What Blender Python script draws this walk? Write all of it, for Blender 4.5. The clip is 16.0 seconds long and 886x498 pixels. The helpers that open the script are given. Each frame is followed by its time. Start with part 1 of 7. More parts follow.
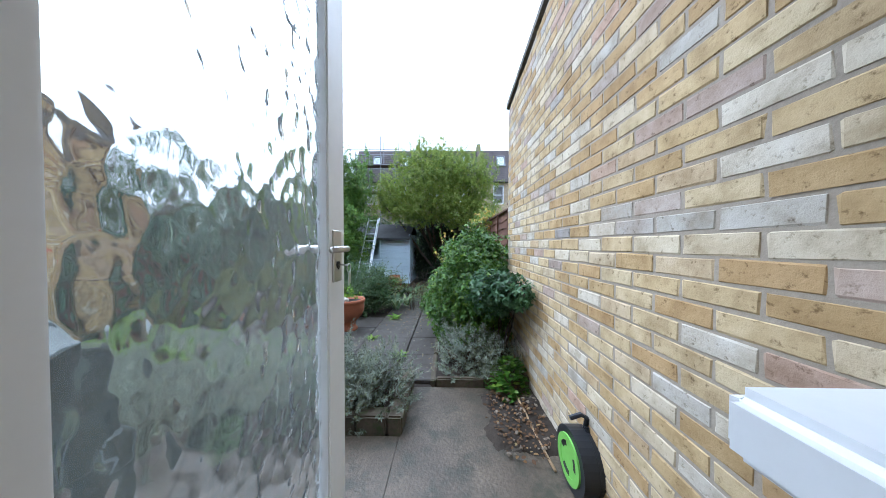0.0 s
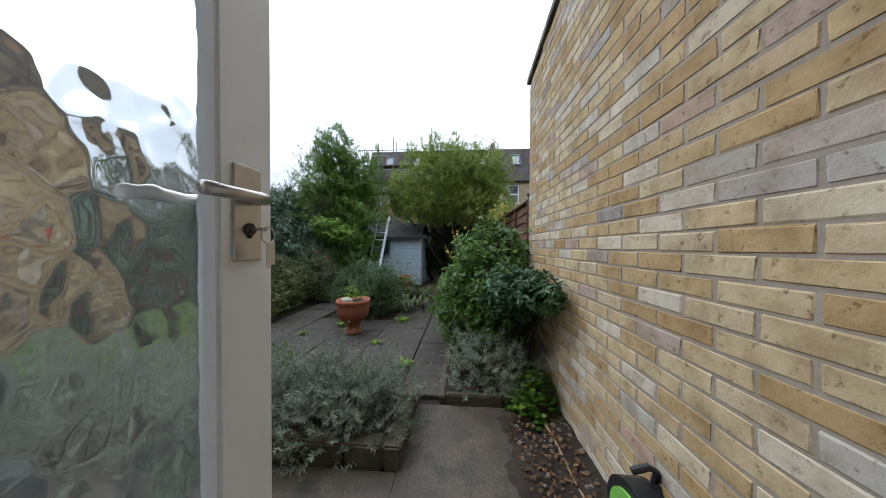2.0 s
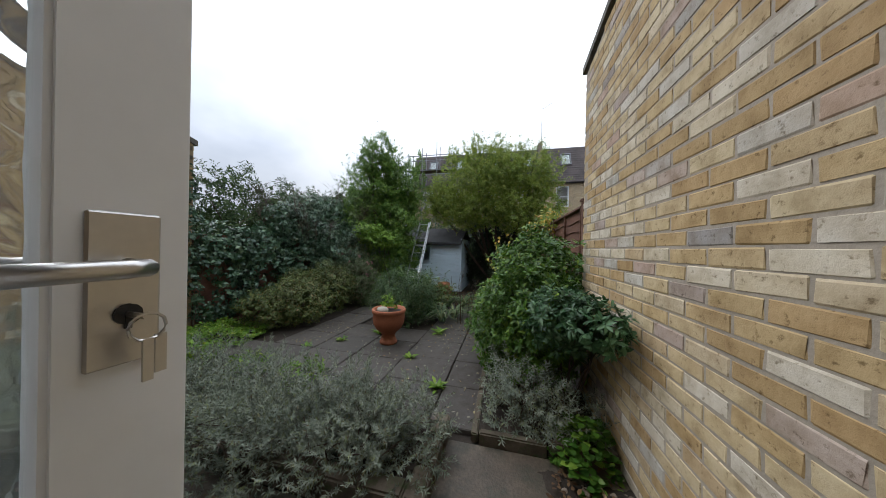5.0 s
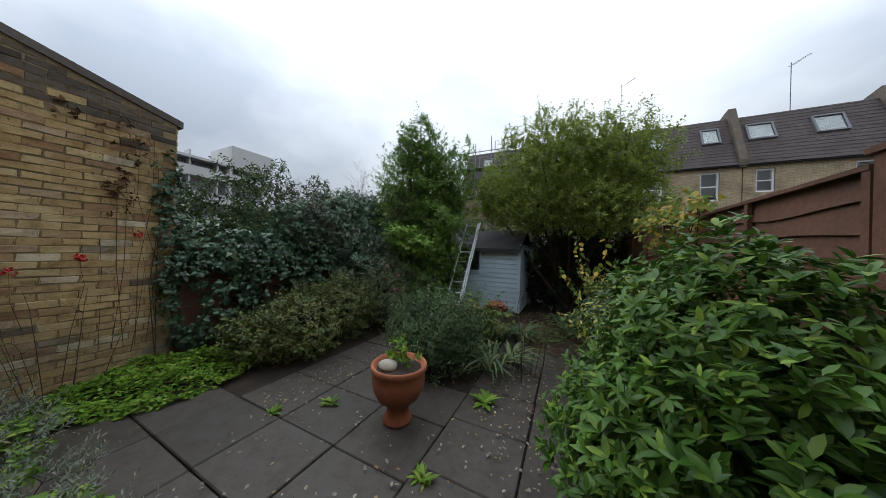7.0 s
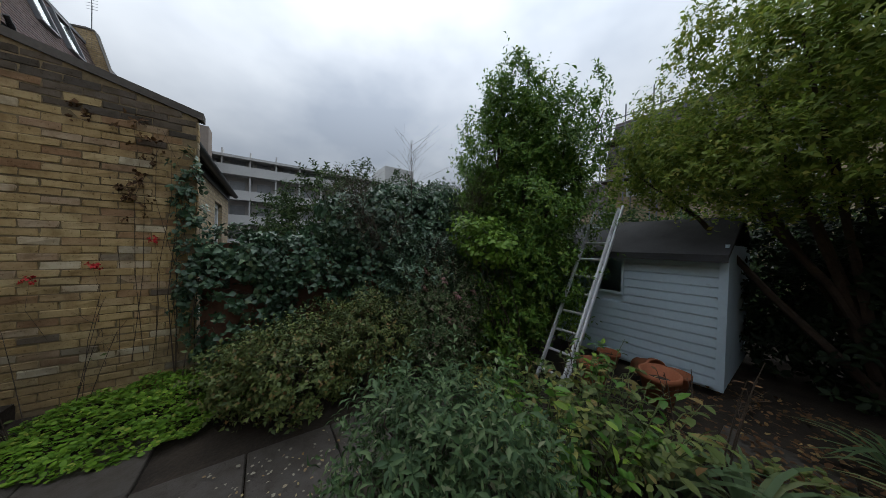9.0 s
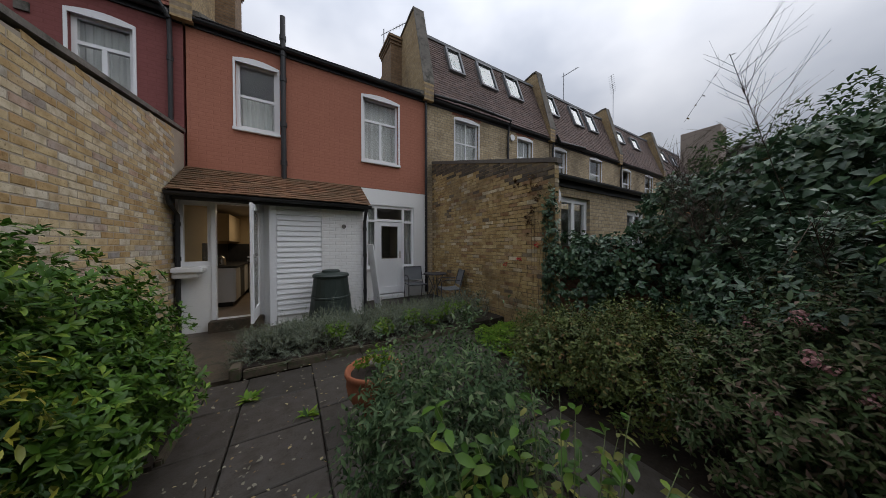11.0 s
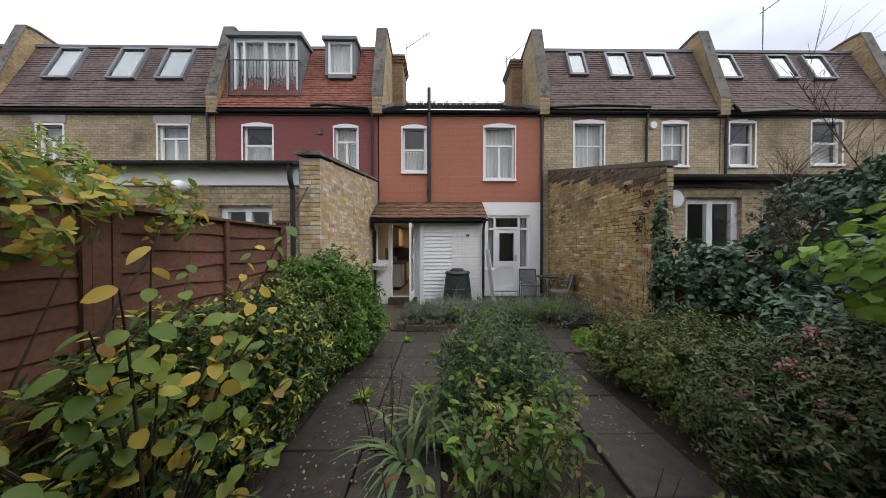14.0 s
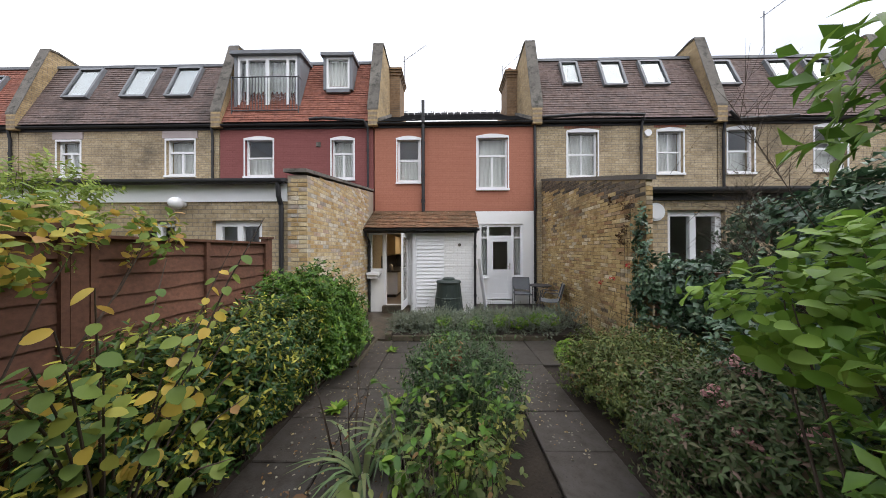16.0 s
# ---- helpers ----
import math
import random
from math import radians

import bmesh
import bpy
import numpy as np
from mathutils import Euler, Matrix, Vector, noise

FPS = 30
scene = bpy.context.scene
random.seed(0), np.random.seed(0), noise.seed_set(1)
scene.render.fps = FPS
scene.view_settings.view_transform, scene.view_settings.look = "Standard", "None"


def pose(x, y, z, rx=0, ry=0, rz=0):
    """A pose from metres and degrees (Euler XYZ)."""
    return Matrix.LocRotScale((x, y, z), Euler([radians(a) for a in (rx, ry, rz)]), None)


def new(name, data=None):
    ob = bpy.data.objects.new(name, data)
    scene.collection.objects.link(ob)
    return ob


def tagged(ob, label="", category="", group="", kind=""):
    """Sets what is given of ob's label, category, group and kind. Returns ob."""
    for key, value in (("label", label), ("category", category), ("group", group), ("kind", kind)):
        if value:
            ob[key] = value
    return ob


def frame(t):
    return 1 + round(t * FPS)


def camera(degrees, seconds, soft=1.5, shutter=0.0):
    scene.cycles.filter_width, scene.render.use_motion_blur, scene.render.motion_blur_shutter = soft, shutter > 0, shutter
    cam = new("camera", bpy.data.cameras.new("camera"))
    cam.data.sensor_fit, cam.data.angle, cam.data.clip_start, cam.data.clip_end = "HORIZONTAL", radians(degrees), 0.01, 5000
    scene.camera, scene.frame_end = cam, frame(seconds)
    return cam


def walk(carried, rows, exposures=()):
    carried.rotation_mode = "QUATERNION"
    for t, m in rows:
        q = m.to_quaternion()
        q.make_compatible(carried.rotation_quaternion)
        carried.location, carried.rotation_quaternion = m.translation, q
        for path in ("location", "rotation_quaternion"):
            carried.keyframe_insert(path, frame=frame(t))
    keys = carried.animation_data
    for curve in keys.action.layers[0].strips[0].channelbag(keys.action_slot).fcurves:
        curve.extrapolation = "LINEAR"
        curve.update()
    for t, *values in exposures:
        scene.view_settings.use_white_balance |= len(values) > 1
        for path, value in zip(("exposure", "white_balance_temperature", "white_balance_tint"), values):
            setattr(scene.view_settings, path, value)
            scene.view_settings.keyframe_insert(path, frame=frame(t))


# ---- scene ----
cam = camera(120.7, 16.0, 0.5)
# seconds, x, y, z, heading, pitch, lean
PATH = [
    (0, -0.035, 0.013, 1.381, 1.025, -1.174, -0.134),
    (0.5, -0.034, 0.21, 1.376, 3.273, -0.99, 0.024),
    (1, -0.032, 0.331, 1.362, 3.998, -0.686, 0.037),
    (1.5, -0.042, 0.386, 1.32, 4.001, -0.679, -0.036),
    (2, -0.019, 0.392, 1.288, 4.077, -0.684, -0.172),
    (2.5, -0.012, 0.401, 1.279, 4.598, -0.874, -0.264),
    (3, 0.023, 0.403, 1.339, 5.38, -0.867, -0.369),
    (5.5, -0.003, 0.818, 1.414, 19.284, 0.405, -1.61),
    (6, -0.064, 1.282, 1.459, 25.04, 0.471, -1.917),
    (6.5, -0.172, 1.711, 1.496, 25.83, 0.386, -1.902),
    (7, -0.323, 2.177, 1.494, 25.938, 0.287, -1.874),
    (7.5, -0.469, 2.588, 1.513, 27.38, 0.251, -1.846),
    (8, -0.639, 3.1, 1.496, 31.993, 0.047, -1.791),
    (8.5, -0.706, 3.618, 1.514, 40.214, -0.14, -1.782),
    (9, -0.803, 4.233, 1.59, 55.279, -0.693, -1.677),
    (9.5, -0.887, 4.851, 1.632, 76.012, -1.117, -1.151),
    (10, -0.92, 5.425, 1.57, 106.2, -0.95, -0.5),
    (12.5, -1.105, 6.94, 1.556, 177.738, -0.651, 0.407),
    (13, -1.11, 7.168, 1.592, 179.098, -0.69, 0.26),
    (13.5, -1.123, 7.384, 1.633, 179.273, -0.64, 0.169),
    (14, -1.196, 7.511, 1.68, 179.318, -0.626, 0.07),
    (14.5, -1.334, 7.489, 1.747, 179.397, -0.648, 0.074),
    (15, -1.502, 7.475, 1.804, 179.785, -0.479, 0.054),
    (15.5, -1.581, 7.564, 1.843, 180.442, -0.034, 0.121),
    (16, -1.633, 7.614, 1.839, 181.034, 0.188, 0.156),
]
# the lens's own brightness control: bright on the way out of the door, darker under the open sky
EXPOSURES = [(0.0, 1.05, 5150, 8), (0.6, 0.78, 5350, 8), (1.2, 0.42, 5650, 9), (3.0, 0.1, 5850, 9), (5.5, -0.03, 6050, 10), (7.0, -0.32, 6050, 8), (8.5, -0.7, 6050, 7), (10.0, -0.9, 6150, 10), (12.5, -0.6, 6350, 13), (13.5, -0.2, 6350, 13), (14.5, 0.1, 6400, 13), (16.0, 0.3, 6400, 13)]
walk(cam, [(t, pose(x, y, z, 90 + pitch, lean, heading)) for t, x, y, z, heading, pitch, lean in PATH], EXPOSURES)

# ---- light: an overcast afternoon ----
SUN_HEIGHT, SUN_HEADING = radians(48), radians(292)
world = bpy.data.worlds.new("overcast_sky")
scene.world = world
world.use_nodes = True
wn, wl = world.node_tree.nodes, world.node_tree.links
wn.clear()
w_out = wn.new("ShaderNodeOutputWorld")
w_bg = wn.new("ShaderNodeBackground")
w_sky = wn.new("ShaderNodeTexSky")
w_sky.sky_type, w_sky.sun_disc = "NISHITA", False
w_sky.sun_elevation, w_sky.sun_rotation = SUN_HEIGHT, SUN_HEADING
w_co = wn.new("ShaderNodeTexCoord")
w_map = wn.new("ShaderNodeMapping")
w_map.inputs["Scale"].default_value = (1.0, 1.0, 1.7)
w_map.inputs["Location"].default_value = (0.35, 0.1, 0.0)
w_n1 = wn.new("ShaderNodeTexNoise")
w_n1.inputs["Scale"].default_value, w_n1.inputs["Detail"].default_value = 1.5, 5.0
w_n1.inputs["Roughness"].default_value = 0.5
w_ramp = wn.new("ShaderNodeValToRGB")
w_ramp.color_ramp.elements[0].position, w_ramp.color_ramp.elements[0].color = 0.33, (5.1, 5.5, 6.2, 1)
w_ramp.color_ramp.elements[1].position, w_ramp.color_ramp.elements[1].color = 0.62, (9.7, 9.8, 10.0, 1)
w_mix = wn.new("ShaderNodeMixRGB")
w_mix.inputs["Fac"].default_value = 0.92
# an overcast sky is brightest overhead
w_sep = wn.new("ShaderNodeSeparateXYZ")
w_grad = wn.new("ShaderNodeValToRGB")
w_grad.color_ramp.interpolation = "EASE"
w_grad.color_ramp.elements[0].position, w_grad.color_ramp.elements[0].color = 0.0, (0.8, 0.8, 0.8, 1)
w_grad.color_ramp.elements[1].position, w_grad.color_ramp.elements[1].color = 1.0, (3.4, 3.4, 3.4, 1)
w_mul = wn.new("ShaderNodeMixRGB")
w_mul.blend_type = "MULTIPLY"
w_mul.inputs["Fac"].default_value = 1.0
wl.new(w_co.outputs["Generated"], w_sep.inputs[0])
wl.new(w_sep.outputs["Z"], w_grad.inputs["Fac"])
w_bg.inputs["Strength"].default_value = 0.085
for a, b in ((w_co.outputs["Generated"], w_map.inputs["Vector"]), (w_map.outputs["Vector"], w_n1.inputs["Vector"]), (w_n1.outputs["Fac"], w_ramp.inputs["Fac"]),
             (w_sky.outputs["Color"], w_mix.inputs["Color1"]), (w_ramp.outputs["Color"], w_mix.inputs["Color2"]),
             (w_mix.outputs["Color"], w_mul.inputs["Color1"]), (w_grad.outputs["Color"], w_mul.inputs["Color2"]), (w_mul.outputs["Color"], w_bg.inputs["Color"]), (w_bg.outputs["Background"], w_out.inputs["Surface"])):
    wl.new(a, b)
sun = new("sun", bpy.data.lights.new("sun", "SUN"))
sun.data.energy, sun.data.angle, sun.data.color = 1.5, radians(60), (1.0, 0.97, 0.93)
sun.matrix_basis = pose(0, 0, 30, 90 - math.degrees(SUN_HEIGHT), 0, -112)

# ---- materials ----
def nodes_of(name):
    m = bpy.data.materials.new(name)
    m.use_nodes = True
    nt = m.node_tree
    return m, nt.nodes, nt.links, nt.nodes["Principled BSDF"]


def noise_node(n, l, vec, scale, detail=4.0, rough=0.55):
    t = n.new("ShaderNodeTexNoise")
    t.inputs["Scale"].default_value, t.inputs["Detail"].default_value, t.inputs["Roughness"].default_value = scale, detail, rough
    l.new(vec, t.inputs["Vector"])
    return t.outputs["Fac"]


def ramp_node(n, l, fac, stops):
    r = n.new("ShaderNodeValToRGB")
    while len(r.color_ramp.elements) < len(stops):
        r.color_ramp.elements.new(0.5)
    for e, (p, c) in zip(r.color_ramp.elements, stops):
        e.position, e.color = p, (*c[:3], 1)
    l.new(fac, r.inputs["Fac"])
    return r.outputs["Color"]


def math_node(n, l, op, a, b=None):
    m = n.new("ShaderNodeMath")
    m.operation = op
    for s, v in zip(m.inputs, (a, b)):
        if v is None:
            continue
        if isinstance(v, (int, float)):
            s.default_value = v
        else:
            l.new(v, s)
    return m.outputs[0]


def mix_node(n, l, fac, a, b, blend="MIX"):
    m = n.new("ShaderNodeMixRGB")
    m.blend_type = blend
    for s, v in zip(m.inputs, (fac, a, b)):
        if isinstance(v, (int, float)):
            s.default_value = v
        elif isinstance(v, tuple):
            s.default_value = (*v[:3], 1)
        else:
            l.new(v, s)
    return m.outputs["Color"]


def bump_node(n, l, p, height, strength, distance=0.01):
    b = n.new("ShaderNodeBump")
    b.inputs["Strength"].default_value, b.inputs["Distance"].default_value = strength, distance
    l.new(height, b.inputs["Height"])
    l.new(b.outputs["Normal"], p.inputs["Normal"])


def scaled(c, k):
    return tuple(min(1.0, v * k) for v in c)


def surface(name, base, var=0.18, coarse=1.3, fine=28.0, rough=0.8, bump=0.25, metal=0.0, stain=None, stain_at=0.62, spec=0.4):
    """A plain material with stains at a large scale, grain at a small one, and relief."""
    m, n, l, p = nodes_of(name)
    pos = n.new("ShaderNodeNewGeometry").outputs["Position"]
    c1, c2 = noise_node(n, l, pos, coarse, 5), noise_node(n, l, pos, fine, 4)
    col = ramp_node(n, l, c1, [(0.25, scaled(base, 1 - var)), (0.75, scaled(base, 1 + var))])
    grain = ramp_node(n, l, c2, [(0.3, (1 - var * 0.7,) * 3), (0.7, (1, 1, 1))])
    col = mix_node(n, l, 1.0, col, grain, "MULTIPLY")
    if stain:
        f = ramp_node(n, l, noise_node(n, l, pos, coarse * 2.7, 8, 0.7), [(stain_at, (0, 0, 0)), (stain_at + 0.14, (1, 1, 1))])
        col = mix_node(n, l, f, col, stain)
    l.new(col, p.inputs["Base Color"])
    p.inputs["Roughness"].default_value, p.inputs["Metallic"].default_value = rough, metal
    p.inputs["Specular IOR Level"].default_value = spec
    bump_node(n, l, p, c2, bump, 0.006)
    return m


def pieces(name, stops, rough=0.9, grain=45.0, bump=0.5, dirt=(0.06, 0.055, 0.045), dirt_at=0.66, streak=0.0, patch=(1, 1, 1)):
    """For bricks, tiles and slabs: a colour for each piece, grain, pits and dirt."""
    m, n, l, p = nodes_of(name)
    g = n.new("ShaderNodeNewGeometry")
    oi = n.new("ShaderNodeObjectInfo")
    rnd = math_node(n, l, "FRACT", math_node(n, l, "ADD", math_node(n, l, "MULTIPLY", oi.outputs["Random"], 7.31), math_node(n, l, "MULTIPLY", g.outputs["Random Per Island"], 5.17)))
    col = ramp_node(n, l, rnd, stops)
    pos = g.outputs["Position"]
    f1 = noise_node(n, l, pos, grain, 6, 0.65)
    f2 = noise_node(n, l, pos, 9.0, 6, 0.6)
    f3 = noise_node(n, l, pos, 0.9, 6, 0.6)
    col = mix_node(n, l, 1.0, col, ramp_node(n, l, f2, [(0.28, (0.60, 0.55, 0.47)), (0.5, (0.92, 0.9, 0.86)), (0.72, (1.1, 1.12, 1.15))]), "MULTIPLY")
    col = mix_node(n, l, 1.0, col, ramp_node(n, l, f1, [(0.31, (0.45, 0.42, 0.37)), (0.42, (1, 1, 1))]), "MULTIPLY")
    col = mix_node(n, l, ramp_node(n, l, f3, [(dirt_at - 0.12, (0, 0, 0)), (dirt_at + 0.14, (0.75, 0.75, 0.75))]), col, dirt)
    l.new(col, p.inputs["Base Color"])
    p.inputs["Roughness"].default_value = rough
    p.inputs["Specular IOR Level"].default_value = 0.25
    bump_node(n, l, p, math_node(n, l, "ADD", f1, f2), bump, 0.006)
    return m


def masonry(name, c1, c2, mortar, rough=0.9, width=0.225, row=0.075, joint=0.010, bump=0.5, along="x", dirt=(0.05, 0.045, 0.04), dirt_at=0.62, low=0.6):
    """Brickwork that stays far off: courses of a real size on an upright wall along x or y."""
    m, n, l, p = nodes_of(name)
    pos = n.new("ShaderNodeNewGeometry").outputs["Position"]
    sep = n.new("ShaderNodeSeparateXYZ")
    com = n.new("ShaderNodeCombineXYZ")
    l.new(pos, sep.inputs[0])
    l.new(sep.outputs["X" if along == "x" else "Y"], com.inputs[0])
    l.new(sep.outputs["Z"], com.inputs[1])
    b = n.new("ShaderNodeTexBrick")
    l.new(com.outputs[0], b.inputs["Vector"])
    b.inputs["Color1"].default_value, b.inputs["Color2"].default_value, b.inputs["Mortar"].default_value = (*c1, 1), (*c2, 1), (*mortar, 1)
    b.inputs["Scale"].default_value, b.inputs["Brick Width"].default_value, b.inputs["Row Height"].default_value = 1.0, width, row
    b.inputs["Mortar Size"].default_value, b.inputs["Mortar Smooth"].default_value = joint, 0.3
    f2, f3 = noise_node(n, l, pos, 14.0, 6, 0.65), noise_node(n, l, pos, 0.7, 6, 0.6)
    col = mix_node(n, l, 1.0, b.outputs["Color"], ramp_node(n, l, f2, [(0.3, (low + 0.02, low, low - 0.02)), (0.7, (1.12 - 0.12 * (low > 0.8), ) * 3)]), "MULTIPLY")
    col = mix_node(n, l, ramp_node(n, l, f3, [(dirt_at - 0.12, (0, 0, 0)), (dirt_at + 0.14, (0.7, 0.7, 0.7))]), col, dirt)
    l.new(col, p.inputs["Base Color"])
    p.inputs["Roughness"].default_value = rough
    p.inputs["Specular IOR Level"].default_value = 0.25
    h = math_node(n, l, "SUBTRACT", math_node(n, l, "MULTIPLY", f2, 0.4), b.outputs["Fac"])
    bump_node(n, l, p, h, bump, 0.008)
    return m


def leafy(name, stops, rough=0.45, trans=0.25, spec=0.24):
    """Leaves: a colour for each leaf, some light passing through."""
    m, n, l, p = nodes_of(name)
    g = n.new("ShaderNodeNewGeometry")
    col = ramp_node(n, l, g.outputs["Random Per Island"], stops)
    f = noise_node(n, l, g.outputs["Position"], 2.2, 4)
    col = mix_node(n, l, 1.0, col, ramp_node(n, l, f, [(0.3, (0.7, 0.72, 0.7)), (0.7, (1.2, 1.18, 1.1))]), "MULTIPLY")
    l.new(col, p.inputs["Base Color"])
    p.inputs["Roughness"].default_value = rough
    p.inputs["Specular IOR Level"].default_value = spec
    t = n.new("ShaderNodeBsdfTranslucent")
    l.new(col, t.inputs["Color"])
    mx = n.new("ShaderNodeMixShader")
    mx.inputs[0].default_value = trans
    l.new(p.outputs[0], mx.inputs[1])
    l.new(t.outputs[0], mx.inputs[2])
    l.new(mx.outputs[0], n["Material Output"].inputs["Surface"])
    return m


def glassy(name, tint=(0.95, 0.98, 0.97), rough=0.0, wavy=0.0):
    m, n, l, p = nodes_of(name)
    p.inputs["Base Color"].default_value = (*tint, 1)
    p.inputs["Roughness"].default_value = rough
    p.inputs["Transmission Weight"].default_value = 1.0
    p.inputs["IOR"].default_value = 1.45
    return m


STOCK = [(0.0, (0.38, 0.26, 0.125)), (0.14, (0.50, 0.375, 0.20)), (0.32, (0.56, 0.465, 0.30)), (0.46, (0.47, 0.34, 0.175)), (0.56, (0.42, 0.285, 0.14)), (0.68, (0.58, 0.50, 0.36)), (0.84, (0.60, 0.55, 0.46)), (0.91, (0.40, 0.38, 0.345)), (0.96, (0.50, 0.35, 0.265)), (1.0, (0.30, 0.28, 0.26))]
OLD = [(0.0, (0.36, 0.245, 0.11)), (0.2, (0.50, 0.37, 0.18)), (0.42, (0.42, 0.295, 0.14)), (0.62, (0.54, 0.42, 0.22)), (0.78, (0.32, 0.19, 0.10)), (0.9, (0.66, 0.57, 0.40)), (1.0, (0.13, 0.10, 0.075))]
mat_stock = pieces("yellow_stock_brick", STOCK, dirt=(0.30, 0.20, 0.10), dirt_at=0.72, bump=0.45)
mat_mortar = surface("lime_mortar", (0.36, 0.31, 0.245), 0.2, 1.5, 60, 0.95, 0.4)
mat_old = pieces("weathered_brick", OLD, dirt=(0.07, 0.055, 0.04), dirt_at=0.60, bump=0.7)
mat_old_mortar = surface("old_mortar", (0.24, 0.18, 0.10), 0.4, 1.2, 40, 0.95, 0.5, stain=(0.1, 0.08, 0.05))
mat_facade = masonry("stock_facade", (0.42, 0.33, 0.20), (0.54, 0.44, 0.29), (0.33, 0.28, 0.21))
mat_facade_side = masonry("stock_side", (0.40, 0.29, 0.15), (0.50, 0.38, 0.21), (0.30, 0.24, 0.17), along="y")
mat_terracotta_paint = masonry("painted_terracotta_brick", (0.40, 0.168, 0.112), (0.42, 0.178, 0.12), (0.385, 0.16, 0.107), bump=0.35, dirt=(0.34, 0.135, 0.092), dirt_at=0.7, low=0.84)
mat_maroon_paint = masonry("painted_maroon_brick", (0.235, 0.085, 0.08), (0.25, 0.092, 0.086), (0.225, 0.08, 0.076), bump=0.3, dirt=(0.18, 0.06, 0.056), dirt_at=0.7, low=0.84)
mat_white_brick = masonry("white_painted_brick", (0.80, 0.80, 0.79), (0.84, 0.84, 0.83), (0.76, 0.76, 0.75), bump=0.5, dirt=(0.74, 0.73, 0.71), dirt_at=0.8, low=0.9)
mat_white_render = surface("white_painted_render", (0.80, 0.80, 0.79), 0.05, 0.8, 40, 0.75, 0.2)
mat_white = surface("white_gloss_paint", (0.80, 0.81, 0.82), 0.04, 1.5, 30, 0.35, 0.05, stain=(0.66, 0.67, 0.66), stain_at=0.70)
mat_upvc = surface("white_window_frame", (0.82, 0.83, 0.84), 0.03, 1.5, 30, 0.3, 0.02)
mat_black = surface("black_pipe_paint", (0.022, 0.022, 0.024), 0.25, 2, 30, 0.45, 0.1)
mat_lead = surface("lead_sheet", (0.19, 0.20, 0.215), 0.2, 1.5, 25, 0.6, 0.2)
mat_tile_brown = pieces("brown_roof_tile", [(0, (0.16, 0.12, 0.11)), (0.5, (0.20, 0.15, 0.14)), (1, (0.15, 0.12, 0.115))], dirt=(0.05, 0.045, 0.042), dirt_at=0.62, grain=30)
mat_tile_red = pieces("red_roof_tile", [(0, (0.25, 0.10, 0.072)), (0.5, (0.30, 0.125, 0.09)), (1, (0.20, 0.085, 0.066))], dirt=(0.16, 0.06, 0.045), dirt_at=0.7, grain=30)
mat_tile_lean = pieces("weathered_clay_tile", [(0, (0.17, 0.085, 0.05)), (0.4, (0.22, 0.12, 0.07)), (0.75, (0.13, 0.075, 0.047)), (1, (0.25, 0.15, 0.09))], dirt=(0.07, 0.06, 0.035), dirt_at=0.55, grain=30)
mat_slate = surface("dark_slate", (0.045, 0.045, 0.05), 0.3, 2, 20, 0.6, 0.3)
mat_pane = glassy("window_glass")
mat_room = surface("room_plaster", (0.55, 0.53, 0.50), 0.05, 1, 20, 0.9, 0.05)
mat_net = surface("net_curtain", (0.62, 0.62, 0.60), 0.06, 3, 50, 0.95, 0.1)
mat_cap = surface("concrete_coping", (0.17, 0.155, 0.135), 0.35, 1.5, 25, 0.92, 0.6, stain=(0.05, 0.05, 0.04), stain_at=0.5)
mat_render_band = surface("grey_render_band", (0.13, 0.115, 0.10), 0.3, 1.0, 22, 0.95, 0.5, stain=(0.22, 0.19, 0.15), stain_at=0.6)
mat_patio = surface("dark_patio_concrete", (0.05, 0.041, 0.033), 0.4, 1.1, 55, 0.75, 0.7, stain=(0.028, 0.024, 0.018), stain_at=0.5)
mat_concrete = surface("damp_concrete", (0.105, 0.081, 0.056), 0.55, 1.9, 55, 0.5, 0.8, stain=(0.045, 0.04, 0.027), stain_at=0.47)
mat_slab = pieces("damp_paving_slab", [(0, (0.056, 0.049, 0.043)), (0.5, (0.068, 0.06, 0.053)), (1, (0.049, 0.044, 0.039))], rough=0.55, dirt=(0.05, 0.047, 0.04), dirt_at=0.6, bump=0.4, grain=60)
mat_soil = surface("damp_soil", (0.035, 0.026, 0.018), 0.5, 3, 40, 0.95, 1.0, stain=(0.06, 0.045, 0.03))
mat_fence = surface("stained_fence_timber", (0.145, 0.066, 0.04), 0.5, 2.0, 30, 0.75, 0.4, stain=(0.11, 0.048, 0.03), stain_at=0.58)
mat_shed = surface("pale_blue_grey_paint", (0.50, 0.61, 0.68), 0.1, 1.3, 30, 0.65, 0.15, stain=(0.24, 0.28, 0.31), stain_at=0.64)
mat_kerb = surface("mossy_kerb_stone", (0.105, 0.083, 0.058), 0.35, 6, 40, 0.9, 0.6, stain=(0.06, 0.075, 0.03), stain_at=0.5)
mat_soot = pieces("sooty_brick", [(0, (0.10, 0.085, 0.07)), (0.5, (0.14, 0.115, 0.09)), (0.8, (0.19, 0.15, 0.11)), (1, (0.07, 0.06, 0.05))], dirt=(0.04, 0.04, 0.032), dirt_at=0.55, bump=0.8)
mat_lintel = surface("pale_stone_lintel", (0.42, 0.36, 0.35), 0.1, 2, 30, 0.85, 0.2)
mat_red_lintel = masonry("red_brick_lintel", (0.30, 0.11, 0.07), (0.36, 0.15, 0.10), (0.28, 0.2, 0.15), width=0.075, row=0.225)
